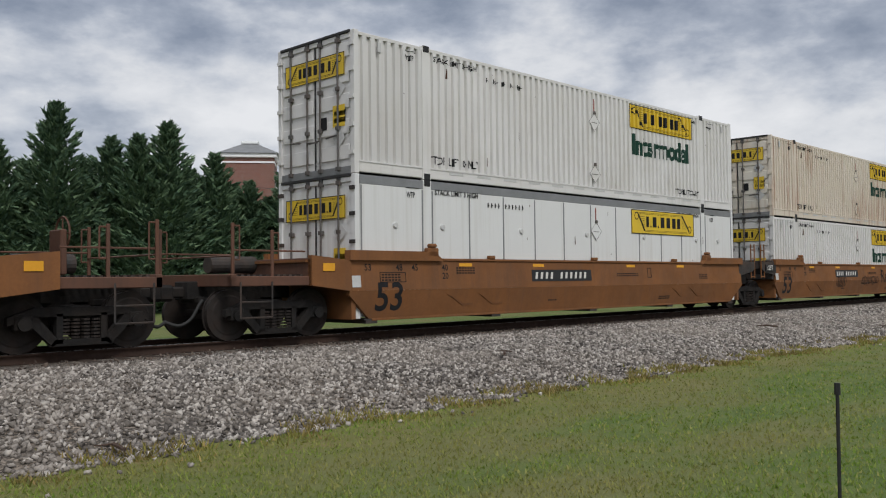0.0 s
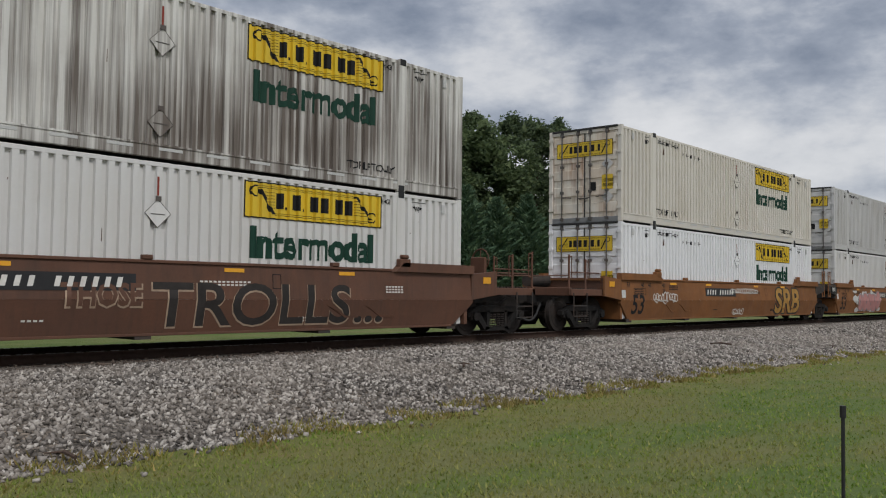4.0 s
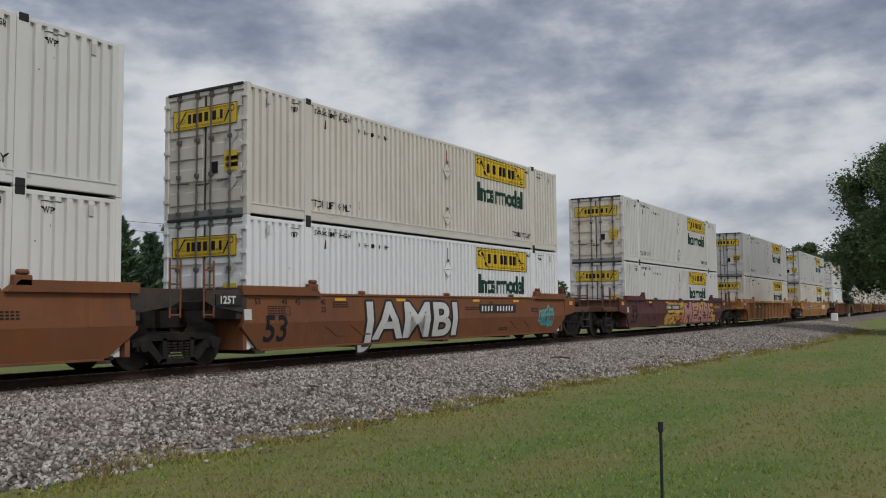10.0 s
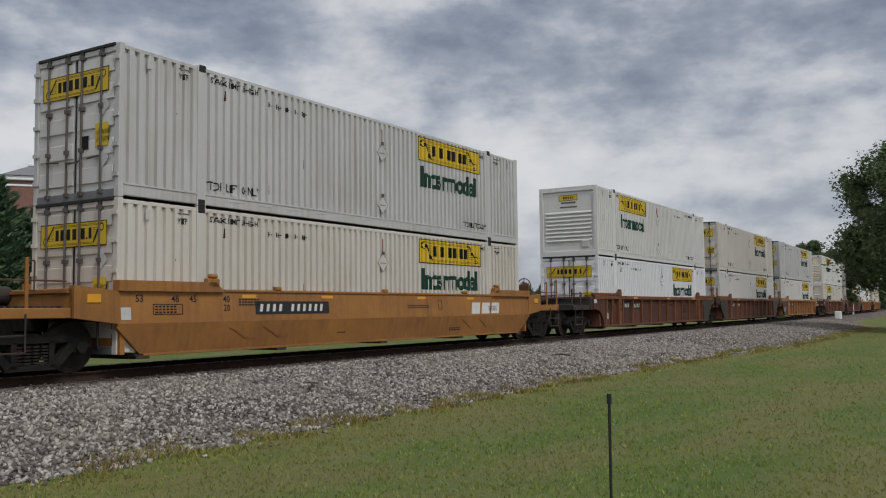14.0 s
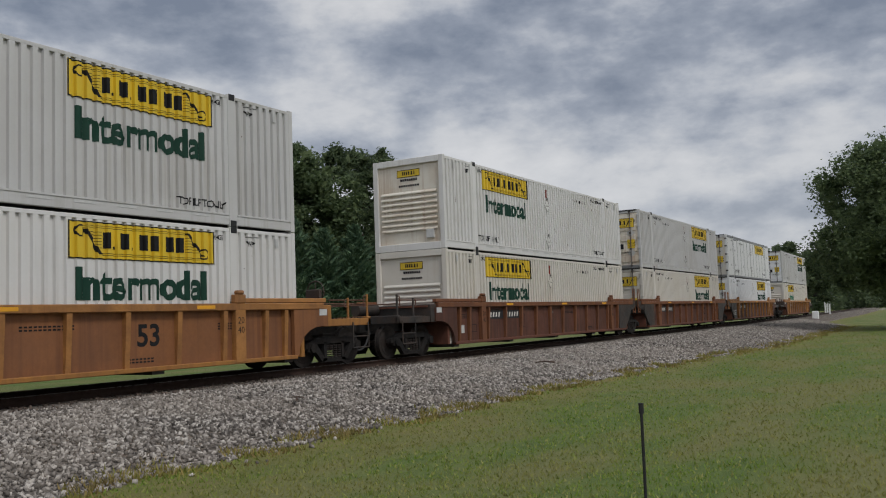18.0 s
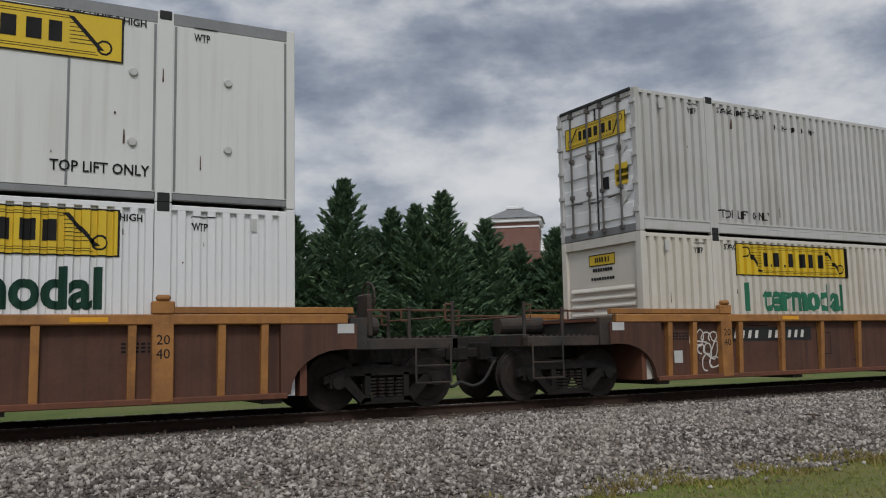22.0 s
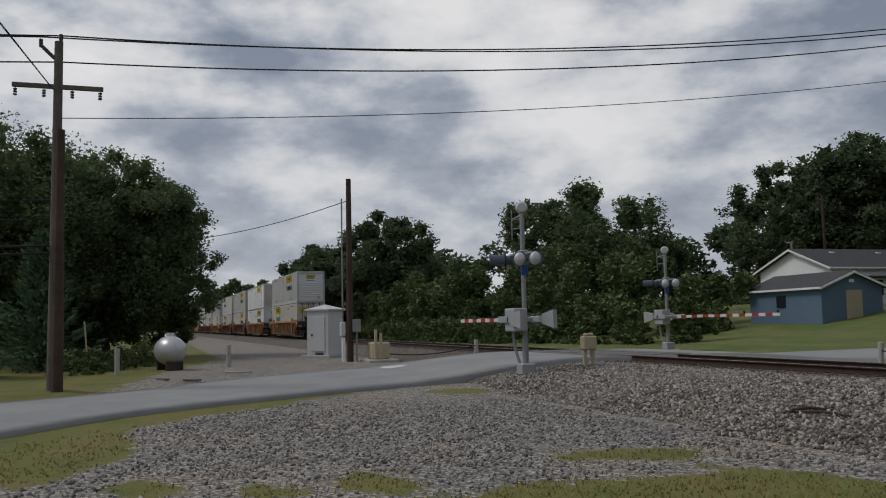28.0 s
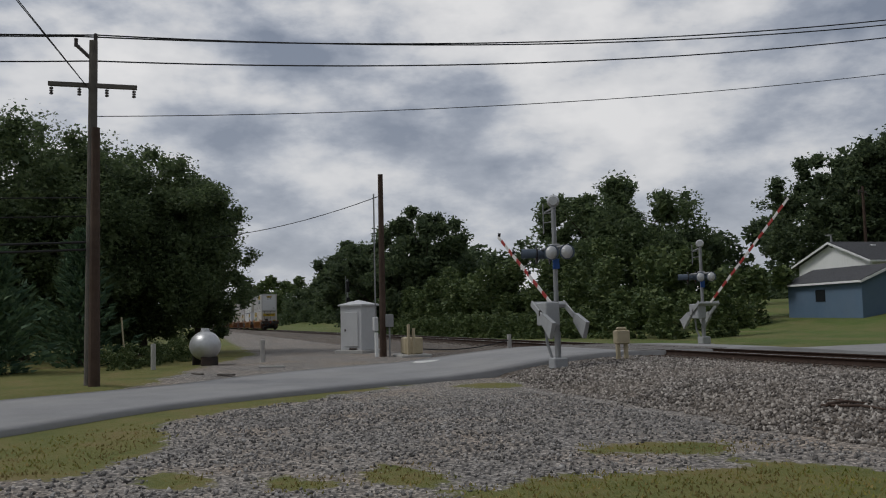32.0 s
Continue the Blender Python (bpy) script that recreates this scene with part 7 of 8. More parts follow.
def pole_head(pole, top, across):
    """Two slanting arms with insulators, a pin on top and slack jumper loops."""
    d = Vector((across[0], across[1], 0))
    for s, z0, reach, lift in ((1, -0.55, 0.95, 0.45), (-1, -0.60, 0.60, -0.25)):
        a, b = Vector((0, 0, top + z0)), d * (s * reach) + Vector((0, 0, top + z0 + lift))
        arm = part("bracket_arm", rod(bmesh.new(), a, b, 0.055, 8), POLE_GREY, pole)
        bm = bmesh.new()
        for k in range(3):
            rod(bm, b + Vector((0, 0, 0.05 + 0.07 * k)), b + Vector((0, 0, 0.09 + 0.07 * k)), 0.06 - 0.012 * k, 8)
        rod(bm, b - d * 0.10, b - d * 0.55, 0.045, 8)
        part("insulator", bm, PORCELAIN, arm)
        bm = bmesh.new()
        for k in range(10):
            u, v = k / 10, (k + 1) / 10
            p, q = [b + d * (0.35 - 0.9 * w) * s + Vector((0, 0, 0.05 + 0.26 * math.sin(math.pi * w))) for w in (u, v)]
            rod(bm, p, q, 0.017, 5)
        part("jumper_loop", bm, WIRE, arm)
    bm = rod(bmesh.new(), (0, 0, top), (0, 0, top + 0.18), 0.03, 6)
    for k in range(3):
        rod(bm, (0, 0, top + 0.12 + 0.06 * k), (0, 0, top + 0.16 + 0.06 * k), 0.065 - 0.012 * k, 8)
    part("pin_insulator", bm, PORCELAIN, pole)
    bm = bmesh.new()
    p = d * 1.02 + Vector((0, 0, top - 0.38))
    rod(bm, p, p + d * 0.30 - Vector((0, 0, 0.26)), 0.035, 6)
    rod(bm, p, p + d * 0.04 + Vector((0, 0, 0.16)), 0.03, 6)
    part("fuse_cutout", bm, PORCELAIN, pole)


def wire(a, b, sag, r, label, n=24):
    a, b = Vector(a), Vector(b)
    cu = bpy.data.curves.new("overhead_wire", "CURVE")
    cu.dimensions, cu.bevel_depth, cu.bevel_resolution = "3D", r, 1
    sp = cu.splines.new("POLY")
    sp.points.add(n)
    for i in range(n + 1):
        u = i / n
        q = a.lerp(b, u) - Vector((0, 0, sag * 4 * u * (1 - u)))
        sp.points[i].co = (*q, 1)
    ob = bpy.data.objects.new("overhead_wire", cu)
    scene.collection.objects.link(ob)
    me = bpy.data.meshes.new_from_object(ob)
    bpy.data.objects.remove(ob)
    me.materials.append(WIRE)
    return tagged(new("overhead_wire", me), label, "wire", "overhead wires")


def gabled(name, x, y, turn, lx, ly, wall_h, roof_h, wall, roof, label, over=0.35, base=None):
    """A gabled building: ridge along local x; its front-left corner region is centred on (x, y)."""
    h = stand(name, x, y, base, turn)
    hx, hy = lx / 2, ly / 2
    bm = bmesh.new()
    prism(bm, [(-hy, -0.6), (hy, -0.6), (hy, wall_h), (0, wall_h + roof_h), (-hy, wall_h)], -hx, hx, "x")
    part("wall", bm, wall, h)
    k = roof_h / hy
    for s in (-1, 1):
        bm = bmesh.new()
        e = hy + over
        prism(bm, [(0, wall_h + roof_h + 0.02), (s * e, wall_h - over * k + 0.02), (s * e, wall_h - over * k + 0.14), (0, wall_h + roof_h + 0.16)], -hx - over, hx + over, "x")
        part("roof_slope", bm, roof, h)
        boxes("fascia", WHITE_WALL, h, [(-hx - over, hx + over, *sorted((s * e, s * (e + 0.03))), wall_h - over * k + 0.01, wall_h - over * k + 0.12)])
        for end in (-1, 1):
            bm = bmesh.new()
            prism(bm, [(0, wall_h + roof_h - 0.02), (s * e, wall_h - over * k - 0.02), (s * e, wall_h - over * k + 0.10), (0, wall_h + roof_h + 0.12)], *sorted((end * (hx + over), end * (hx + over + 0.04))), "x")
            part("bargeboard", bm, WHITE_WALL, h)
    tagged(h, label, "building")
    return h


def build_things():
    crossing_signal(-21.9, 9.75, 0.12, 4.62, -1, 5.2, 0, "grey crossing signal with lamps, bell and striped gate")
    crossing_signal(-32.4, 21.0, 0.25, 4.30, 1, 6.9, 0, "grey crossing signal with striped gate beyond the track")

    # cream junction box on two stakes
    b = stand("junction_post", -22.1, 11.75, 0.42)
    for s in (-1, 1):
        boxes("stake", CREAM, b, [(-0.05, 0.05, s * 0.12 - 0.05, s * 0.12 + 0.05, -0.1, 0.52)], 0.008)
    boxes("junction_box", CREAM, b, [(-0.13, 0.13, -0.2, 0.2, 0.42, 0.80), (-0.09, 0.09, -0.13, 0.13, 0.80, 0.88)], 0.03)
    tagged(b, "cream junction box on two wooden stakes in gravel", "junction box")

    # equipment case
    c = stand("signal_cabinet", -38.6, 7.65, 0.25, 42)
    boxes("plinth", CONCRETE, c, [(-0.75, 0.75, -0.75, 0.75, -0.1, 0.14)], 0.02)
    boxes("cabinet_body", CASE, c, [(-0.57, 0.57, -0.57, 0.57, 0.14, 2.06)], 0.015)
    bm = bmesh.new()
    v = [bm.verts.new(q) for q in ((-0.65, -0.65, 2.06), (0.65, -0.65, 2.06), (0.65, 0.65, 2.06), (-0.65, 0.65, 2.06), (-0.65, -0.65, 2.12), (0.65, -0.65, 2.12), (0.65, 0.65, 2.12), (-0.65, 0.65, 2.12), (0, 0, 2.33))]
    for q in ((3, 2, 1, 0), (0, 1, 5, 4), (1, 2, 6, 5), (2, 3, 7, 6), (3, 0, 4, 7), (4, 5, 8), (5, 6, 8), (6, 7, 8), (7, 4, 8)):
        bm.faces.new([v[i] for i in q])
    part("cabinet_roof", bm, CASE, c)
    door = boxes("cabinet_door", CASE, c, [(-0.36, 0.40, -0.61, -0.57, 0.30, 1.78)], 0.008)
    boxes("door_handle", STEEL_DARK, door, [(-0.30, -0.24, -0.64, -0.61, 0.95, 1.05)])
    boxes("cabinet_lock_hasp", STEEL_DARK, c, [(-0.05, 0.35, -0.68, -0.60, 0.16, 0.24)], 0.02)
    tagged(c, "pale grey steel signal cabinet with a hipped lid", "cabinet")

    # service pole with meter, and the cream box beside it
    utility_pole(-34.2, 7.75, 7.45, 0.14, POLE_DARK, "dark wooden service pole beside a signal cabinet")
    m = stand("meter_set", -34.0, 7.62)
    boxes("white_board", WHITE_WALL, m, [(-0.08, 0.08, -0.24, -0.12, -0.05, 0.95)], 0.01)
    part("meter_conduit", rod(bmesh.new(), (0, -0.2, 0.9), (0, -0.2, 6.4), 0.03, 6), GALV, m)
    boxes("meter_box", CASE, m, [(-0.15, 0.15, -0.3, -0.12, 1.0, 1.55)], 0.03)
    boxes("breaker_box", GALV, m, [(-0.12, 0.12, 0.2, 0.5, 1.15, 1.65), (-0.04, 0.04, 0.32, 0.38, -0.05, 1.15)], 0.02)
    tagged(m, "grey electric meter and breaker boxes at a pole", "electric meter")
    g = stand("cream_cabinet", -33.6, 8.75)
    boxes("case", CREAM, g, [(-0.4, 0.4, -0.35, 0.35, 0.1, 0.75)], 0.05)
    boxes("pad", CONCRETE, g, [(-0.8, 0.8, -0.6, 0.6, -0.1, 0.1)], 0.03)
    tagged(g, "low cream equipment case on a concrete pad", "equipment case")
    for sx in (0, 1):
        w = stand("stake_marker", -32.9, 8.45 + 0.2 * sx)
        boxes("wooden_stake", CREAM, w, [(-0.05, 0.05, -0.05, 0.05, -0.1, 1.25 - 0.15 * sx)], 0.01)
        tagged(w, "cream wooden stake beside an equipment case", "stake")

    # concrete guard posts with a slack rope
    for x, y, h in ((-33.8, 12.9, 0.85), (-33.2, 3.0, 0.8), (-31.0, -0.75, 0.85), (-17.5, 20.7, 0.75), (-21.3, 21.2, 0.6), (-12.7, 22.6, 1.05), (-0.95, 21.0, 1.2)):
        q = stand("guard_post", x, y)
        bm = rod(bmesh.new(), (0, 0, -0.1), (rng_tilt(x) * 0.06, 0, h), 0.085, 10)
        part("post_shaft", bm, CONCRETE, q)
        tagged(q, "short whitish concrete guard post in the ground", "post", "guard posts")
    wire((-33.8, 12.9, 0.75), (-34.3, 8.6, 0.6), 0.25, 0.025, "pale slack rope between guard posts")
    wire((-17.5, 20.7, 0.75), (-21.3, 21.2, 0.6), 0.3, 0.02, "pale slack rope between guard posts")

    # gas tanks
    for x, y, k, turn in ((-32.6, 0.95, 1.0, 20), (-66.0, 1.9, 0.9, 60)):
        t = stand("gas_tank", x, y, None, turn)
        bm = bmesh.new()
        bmesh.ops.create_uvsphere(bm, u_segments=24, v_segments=14, radius=0.52 * k, matrix=Matrix.Translation((0, 0, 0.68 * k)) @ Matrix.Diagonal((1.35, 1, 1, 1)))
        for f in bm.faces:
            f.smooth = True
        part("tank_shell", bm, SILVER, t)
        part("tank_dome", rod(bmesh.new(), (0, 0, 1.15 * k), (0, 0, 1.30 * k), 0.17 * k, 14, 0.13 * k), SILVER, t)
        for s in (-1, 1):
            boxes("tank_foot", STEEL_DARK, t, [(s * 0.4 * k - 0.05, s * 0.4 * k + 0.05, -0.3 * k, 0.3 * k, -0.05, 0.3 * k)])
        tagged(t, "dull silver propane tank on short feet", "gas tank")
    for (x, y, l, turn) in ((-29.8, 3.0, 0.85, 70), (-27.8, 0.6, 0.7, 20), (-27.0, 1.4, 0.6, 45)):
        p = stand("loose_board", x, y, None, turn)
        boxes("board", CONCRETE if l > 0.8 else POLE_GREY, p, [(-l / 2, l / 2, -0.07, 0.07, 0.0, 0.05)], 0.008)
        tagged(p, "weathered board lying on the ground", "board")

    st = stand("survey_stake", -33.6, -1.75)
    part("stake_shaft", rod(bmesh.new(), (0, 0, -0.1), (-0.12, -0.16, 1.75), 0.03, 6), CREAM, st)
    tagged(st, "thin leaning yellowish stake among weeds", "stake")

    # the big pole and its darker stub
    utility_pole(-25.35, -2.2, 9.35, 0.15, POLE_GREY, "tall grey utility pole with crossarm and wires", (0.25, 0.05), ((8.12, 90, 1.12, 4),))
    utility_pole(-24.9, -2.05, 6.9, 0.15, POLE_DARK, "dark pole stub leaning beside a taller pole", (0.12, 0.0))
    k = stand("pole_top_bracket", -25.1, -2.15, 8.7)
    bm = rod(bmesh.new(), (0, 0, 0.1), (-0.1, -0.45, 0.55), 0.05, 6)
    rod(bm, (-0.1, -0.45, 0.5), (-0.1, -0.45, 0.72), 0.05, 8)
    rod(bm, (0, 0.05, 0.62), (0, 0.05, 0.85), 0.05, 8)
    part("bracket_arm", bm, PORCELAIN, k)
    tagged(k, "dark insulator bracket at a pole top", "bracket")
    # the pole beyond the crossing, with its stub
    pole = utility_pole(-23.25, 29.9, 12.35, 0.19, POLE_DARK, "tall dark utility pole beside the lane")
    pole_head(pole, 12.35 - ground_z(-23.25, 29.9), (0.79, 0.61))
    utility_pole(-23.75, 29.9, 8.65, 0.17, POLE_DARK, "dark pole stub beside a taller pole", (0.15, -0.1))
    utility_pole(-12.3, 28.3, 7.7, 0.13, POLE_DARK, "leaning weathered pole beside the lane", (-1.15, 1.6))
    utility_pole(-36.0, 66.0, 13.2, 0.18, POLE_DARK, "distant utility pole behind the brick building", (0, 0), ((12.7, 30, 1.1, 3),))
    utility_pole(-36.6, 40.2, 8.0, 0.12, POLE_DARK, "thin dark pole beside a white house")
    utility_pole(-55.0, 50.0, 11.0, 0.14, POLE_DARK, "utility pole with transformer behind a white house", (0, 0), ((10.6, 120, 1.0, 2),))
    utility_pole(2.0, 62.0, 11.5, 0.15, POLE_DARK, "distant utility pole beyond the evergreens", (0, 0), ((11.2, 0, 1.0, 3),))
    a, u = Vector((-25.1, -2.1, 9.4)), Vector((-23.25, 29.9, 12.3))
    for dy, dz, du, r in ((-0.45, 0.05, 0.35, 0.020), (0.05, 0.12, 0.0, 0.020), (0.0, -0.60, -0.6, 0.020)):
        wire(a + Vector((0, dy, dz)), u + Vector((0.0, 0, du * 0.6)), 0.75, r, "black overhead power line between two poles")
        wire(a + Vector((0, dy, dz)), a + Vector((6, -32, -0.6 + dz)), 0.9, r, "black overhead power line over the road")
        wire(u + Vector((0, 0, du * 0.6)), (2.0, 62.0, 11.2 + dz * 0.5), 0.9, r, "black overhead power line over the houses")
    wire((-25.2, -2.15, 7.3), (-23.25, 29.9, 10.6), 0.55, 0.012, "thin telephone line between two poles")
    wire((-23.25, 29.9, 10.6), (-36.0, 66.0, 12.4), 0.9, 0.014, "thin line running to a distant pole")
    wire((-34.2, 7.75, 6.6), (-47.0, -1.5, 6.0), 0.55, 0.016, "service wire running into the trees")
    for z, r in ((5.1, 0.016), (4.6, 0.016), (3.9, 0.035), (3.7, 0.035)):
        wire((-25.25, -2.2, z), (-19.0, -34.0, z - 0.2), 0.4, r, "communication cable running from a pole")
    for q in ((-22.0, -6.5, 13.0), (-19.0, -9.0, 16.0)):
        wire((-25.2, -2.15, 7.9), q, 0.0, 0.012, "guy wire running up from a pole")
    wire((2.0, 62.0, 11.0), (70.0, 66.0, 10.5), 1.0, 0.02, "distant power line beyond the trees")
    wire((2.0, 62.0, 10.2), (70.0, 66.0, 9.7), 1.0, 0.02, "distant power line beyond the trees")
    wire((2.0, 62.0, 9.0), (-25.0, 66.0, 9.7), 0.6, 0.02, "distant power line beyond the trees")

    # far signal mast by the track
    s = stand("track_signal", -104.0, 19.2)
    part("mast", rod(bmesh.new(), (0, 0, 0), (0, 0, 6.6), 0.09, 8), GALV, s)
    bm = rod(bmesh.new(), (0.5, -0.3, 3.4), (0.5, -0.3, 6.9), 0.03, 6)
    for z in (3.5, 5.0, 6.4):
        rod(bm, (0, 0, z), (0.5, -0.3, z), 0.03, 6)
    part("ladder_frame", bm, GALV, s)
    boxes("signal_head", BLACK, s, [(-0.25, 0.25, -0.2, 0.2, 5.0, 6.3), (-0.25, 0.25, -0.2, 0.2, 3.6, 4.4)], 0.05)
    tagged(s, "tall trackside signal mast with dark heads", "railway signal")

    # blue shed
    h = gabled("shed", -40.3, 35.6, -4, 6.3, 3.8, 1.9, 0.75, BLUE_WALL, SHINGLE, "small blue wooden shed with grey shingle roof", 0.25, 1.22)
    boxes("shed_door", TAN, h, [(3.15, 3.19, -0.4, 0.6, 0.12, 1.75)], 0.01)
    boxes("gable_vent", WHITE_WALL, h, [(3.15, 3.18, -0.15, 0.15, 2.15, 2.32)])
    boxes("window_pane", DARK_GLASS, h, [(-0.6, 0.2, -1.93, -1.9, 0.9, 1.55)])
    # white house
    h = gabled("house", -49.0, 48.2, 90, 12.8, 6.8, 2.75, 1.3, WHITE_WALL, SHINGLE, "long white house with a dark shingle roof", 0.35, 2.0)
    boxes("porch_roof", SHINGLE, h, [(-4.6, -1.6, -4.8, -3.4, 2.0, 2.12), (4.0, 6.2, -4.6, -3.4, 1.9, 2.02)], 0.02)
    boxes("window_pane", DARK_GLASS, h, [(-3.9, -2.2, -3.43, -3.4, 0.9, 1.9)])
    boxes("chimney_pipe", GALV, h, [(-6.5, -6.4, -0.05, 0.05, 3.8, 4.7), (-6.5, -6.4, -0.1, 0.5, 4.62, 4.7)])
    for x in (-4.0, 0.0, 4.0):
        boxes("roof_vent", WHITE_WALL, h, [(x, x + 0.35, -0.9, -0.6, 3.7, 3.95)], 0.02)
    for x in np.linspace(-1.5, 7.0, 9):
        boxes("fence_board", WHITE_WALL, h, [(x, x + 0.95, -6.9, -6.85, -0.6, 0.5)])
    # brick building
    h = gabled("brick_building", -27.3, 42.8, 90, 14.5, 5.9, 2.75, 1.35, BRICK, RED_SHINGLE, "brick building with a brown-red shingle roof", 0.45, 1.78)
    boxes("gutter_pipe", WHITE_WALL, h, [(-7.33, -7.24, -3.18, -3.09, -0.1, 2.7)])
    boxes("window_frame", WHITE_WALL, h, [(-6.2, -5.5, -3.14, -3.1, 1.75, 2.35)])
    boxes("window_pane", DARK_GLASS, h, [(-6.1, -5.6, -3.16, -3.14, 1.82, 2.28)])
    # flat black sheet on the gable: shade of the inset porch, put in as colour
    boxes("porch_recess", BLACK, h, [(-7.29, -7.25, -0.9, 2.75, 0.05, 2.2)])
    boxes("porch_roof", WHITE_WALL, h, [(-8.4, -7.3, -1.1, 3.3, 2.36, 2.48)], 0.02)
    for i in range(8):
        y = -0.4 + 0.42 * i
        boxes("porch_board", POLE_GREY, h, [(-8.3, -8.25, y, y + 0.38, -0.3, 1.0)])
    for y in (-0.7, 1.1, 2.95):
        boxes("porch_post", POLE_GREY, h, [(-8.32, -8.2, y, y + 0.1, -0.3, 2.35)])
    boxes("notice_board", WHITE_WALL, h, [(-8.36, -8.32, 1.2, 2.4, 0.75, 1.25)])
    boxes("notice_line", INK, h, [(-8.37, -8.36, 1.3, 2.3, z, z + 0.05) for z in (0.85, 0.98, 1.1)])
    boxes("side_gate", POLE_GREY, h, [(-7.4, -7.34, -2.4, -1.2, -0.2, 1.55)])
    # far brick hall with a hipped cupola
    h = stand("brick_hall", 47.3, 71.8, None, 52)
    boxes("wall", BRICK_RED, h, [(-9, 9, -6, 6, -0.5, 9.0)])
    boxes("cupola_wall", BRICK_RED, h, [(-2.35, 2.35, -2.35, 2.35, 9.0, 12.75)])
    boxes("cornice", WHITE_WALL, h, [(-2.6, 2.6, -2.6, 2.6, 12.7, 13.1)], 0.05)
    boxes("cornice_band", WHITE_WALL, h, [(-2.42, 2.42, -2.42, 2.42, 12.2, 12.35)])
    bm = bmesh.new()
    bmesh.ops.create_cone(bm, cap_ends=True, segments=4, radius1=3.9, radius2=1.0, depth=1.1, matrix=Matrix.Translation((0, 0, 13.65)) @ Matrix.Rotation(radians(45), 4, "Z"))
    part("cupola_roof", bm, RAIL_GREY, h)
    boxes("cupola_cap", WHITE_WALL, h, [(-0.8, 0.8, -0.8, 0.8, 14.2, 14.5)], 0.05)
    bm = bmesh.new()
    prism(bm, [(-2.2, 9.0), (2.2, 9.0), (0, 11.2)], -5.2, -2.4)
    part("white_gable", bm, WHITE_WALL, h)
    tagged(h, "distant red brick hall with a hipped grey cupola", "building")
    # church spire
    h = stand("church_spire", 86.0, 97.0)
    boxes("tower", BRICK_RED, h, [(-1.3, 1.3, -1.3, 1.3, -0.5, 12.5)])
    bm = bmesh.new()
    bmesh.ops.create_cone(bm, cap_ends=True, segments=8, radius1=1.1, radius2=0.03, depth=10.2, matrix=Matrix.Translation((0, 0, 17.5)))
    part("spire", bm, surface("weathered_copper", (0.10, 0.17, 0.18), 0.6, 0.2, var=0.15, bump=0.05), h)
    tagged(h, "distant church tower with a thin blue-green spire", "church")
    # open shelter and a parked car far down the line
    h = stand("shelter", 128.0, 19.0, None, 10)
    boxes("roof_deck", SHINGLE, h, [(-6, 6, -3, 3, 2.7, 3.05)], 0.05)
    for x in (-5.6, 0, 5.6):
        for y in (-2.7, 2.7):
            boxes("post", WHITE_WALL, h, [(x - 0.1, x + 0.1, y - 0.1, y + 0.1, -0.2, 2.7)])
    tagged(h, "distant open shelter with a flat dark roof", "shelter")
    h = stand("white_cabinet", 92.0, 12.8)
    boxes("case", WHITE_WALL, h, [(-0.28, 0.28, -0.28, 0.28, 0, 1.05)], 0.04)
    tagged(h, "distant white trackside cabinet", "cabinet")
    # thin stake in the lawn close by
    st = stand("garden_stake", 1.56, 0.50)
    part("rod", rod(bmesh.new(), (-0.012, 0, -0.05), (0, 0, 1.465), 0.0029, 8), BLACK, st)
    part("cap", rod(bmesh.new(), (0, 0, 1.457), (0, 0, 1.475), 0.0048, 8), BLACK, st)
    tagged(st, "thin black stake standing in the lawn", "stake")
    # sticks lying on the stones
    for x, y, z, l, a in ((11.72, 9.80, 0.36, 0.5, 30), (21.7, 9.78, 0.36, 0.55, 100), (-10.4, 9.2, 0.22, 1.1, 20), (-11.0, 9.5, 0.24, 0.8, 150), (-10.7, 9.3, 0.25, 0.6, 70), (4.0, 8.0, 0.08, 0.35, 80), (26.0, 8.4, 0.2, 0.5, 10)):
        s = stand("fallen_stick", x, y, z, a)
        bm = rod(bmesh.new(), (-l / 2, 0, 0.03), (0, 0.05, 0.06), 0.022, 6)
        rod(bm, (0, 0.05, 0.06), (l / 2, -0.03, 0.03), 0.02, 6, 0.01)
        rod(bm, (0, 0.05, 0.06), (l * 0.25, 0.2, 0.05), 0.012, 5, 0.006)
        part("twig", bm, POLE_DARK, s)
        tagged(s, "dark broken stick lying on the stones", "stick", "sticks on the ballast")


def rng_tilt(x):
    return math.sin(x * 7.3)


build_things()


# ---- trees ----
LEAVES = island_surface("oak_leaves", [(0.070, 0.102, 0.054), (0.100, 0.142, 0.067), (0.130, 0.178, 0.080), (0.165, 0.212, 0.096)], 0.55, gloss=0.2, through_light=0.42)
LEAVES_DARK = island_surface("dark_leaves", [(0.024, 0.039, 0.029), (0.035, 0.055, 0.037), (0.048, 0.073, 0.045), (0.066, 0.094, 0.054)], 0.6, gloss=0.15, through_light=0.15)
LEAVES_MID = island_surface("mid_green_leaves", [(0.056, 0.082, 0.048), (0.080, 0.114, 0.060), (0.106, 0.146, 0.072), (0.140, 0.180, 0.086)], 0.6, gloss=0.2, through_light=0.42)
LEAVES_BUSH = island_surface("bush_leaves", [(0.054, 0.084, 0.036), (0.084, 0.124, 0.047), (0.12, 0.162, 0.060), (0.16, 0.20, 0.078)], 0.6, gloss=0.2, through_light=0.16)
NEEDLES = island_surface("conifer_sprays", [(0.050, 0.092, 0.060), (0.074, 0.130, 0.074), (0.104, 0.168, 0.090), (0.14, 0.205, 0.11)], 0.7, gloss=0.2, through_light=0.2)
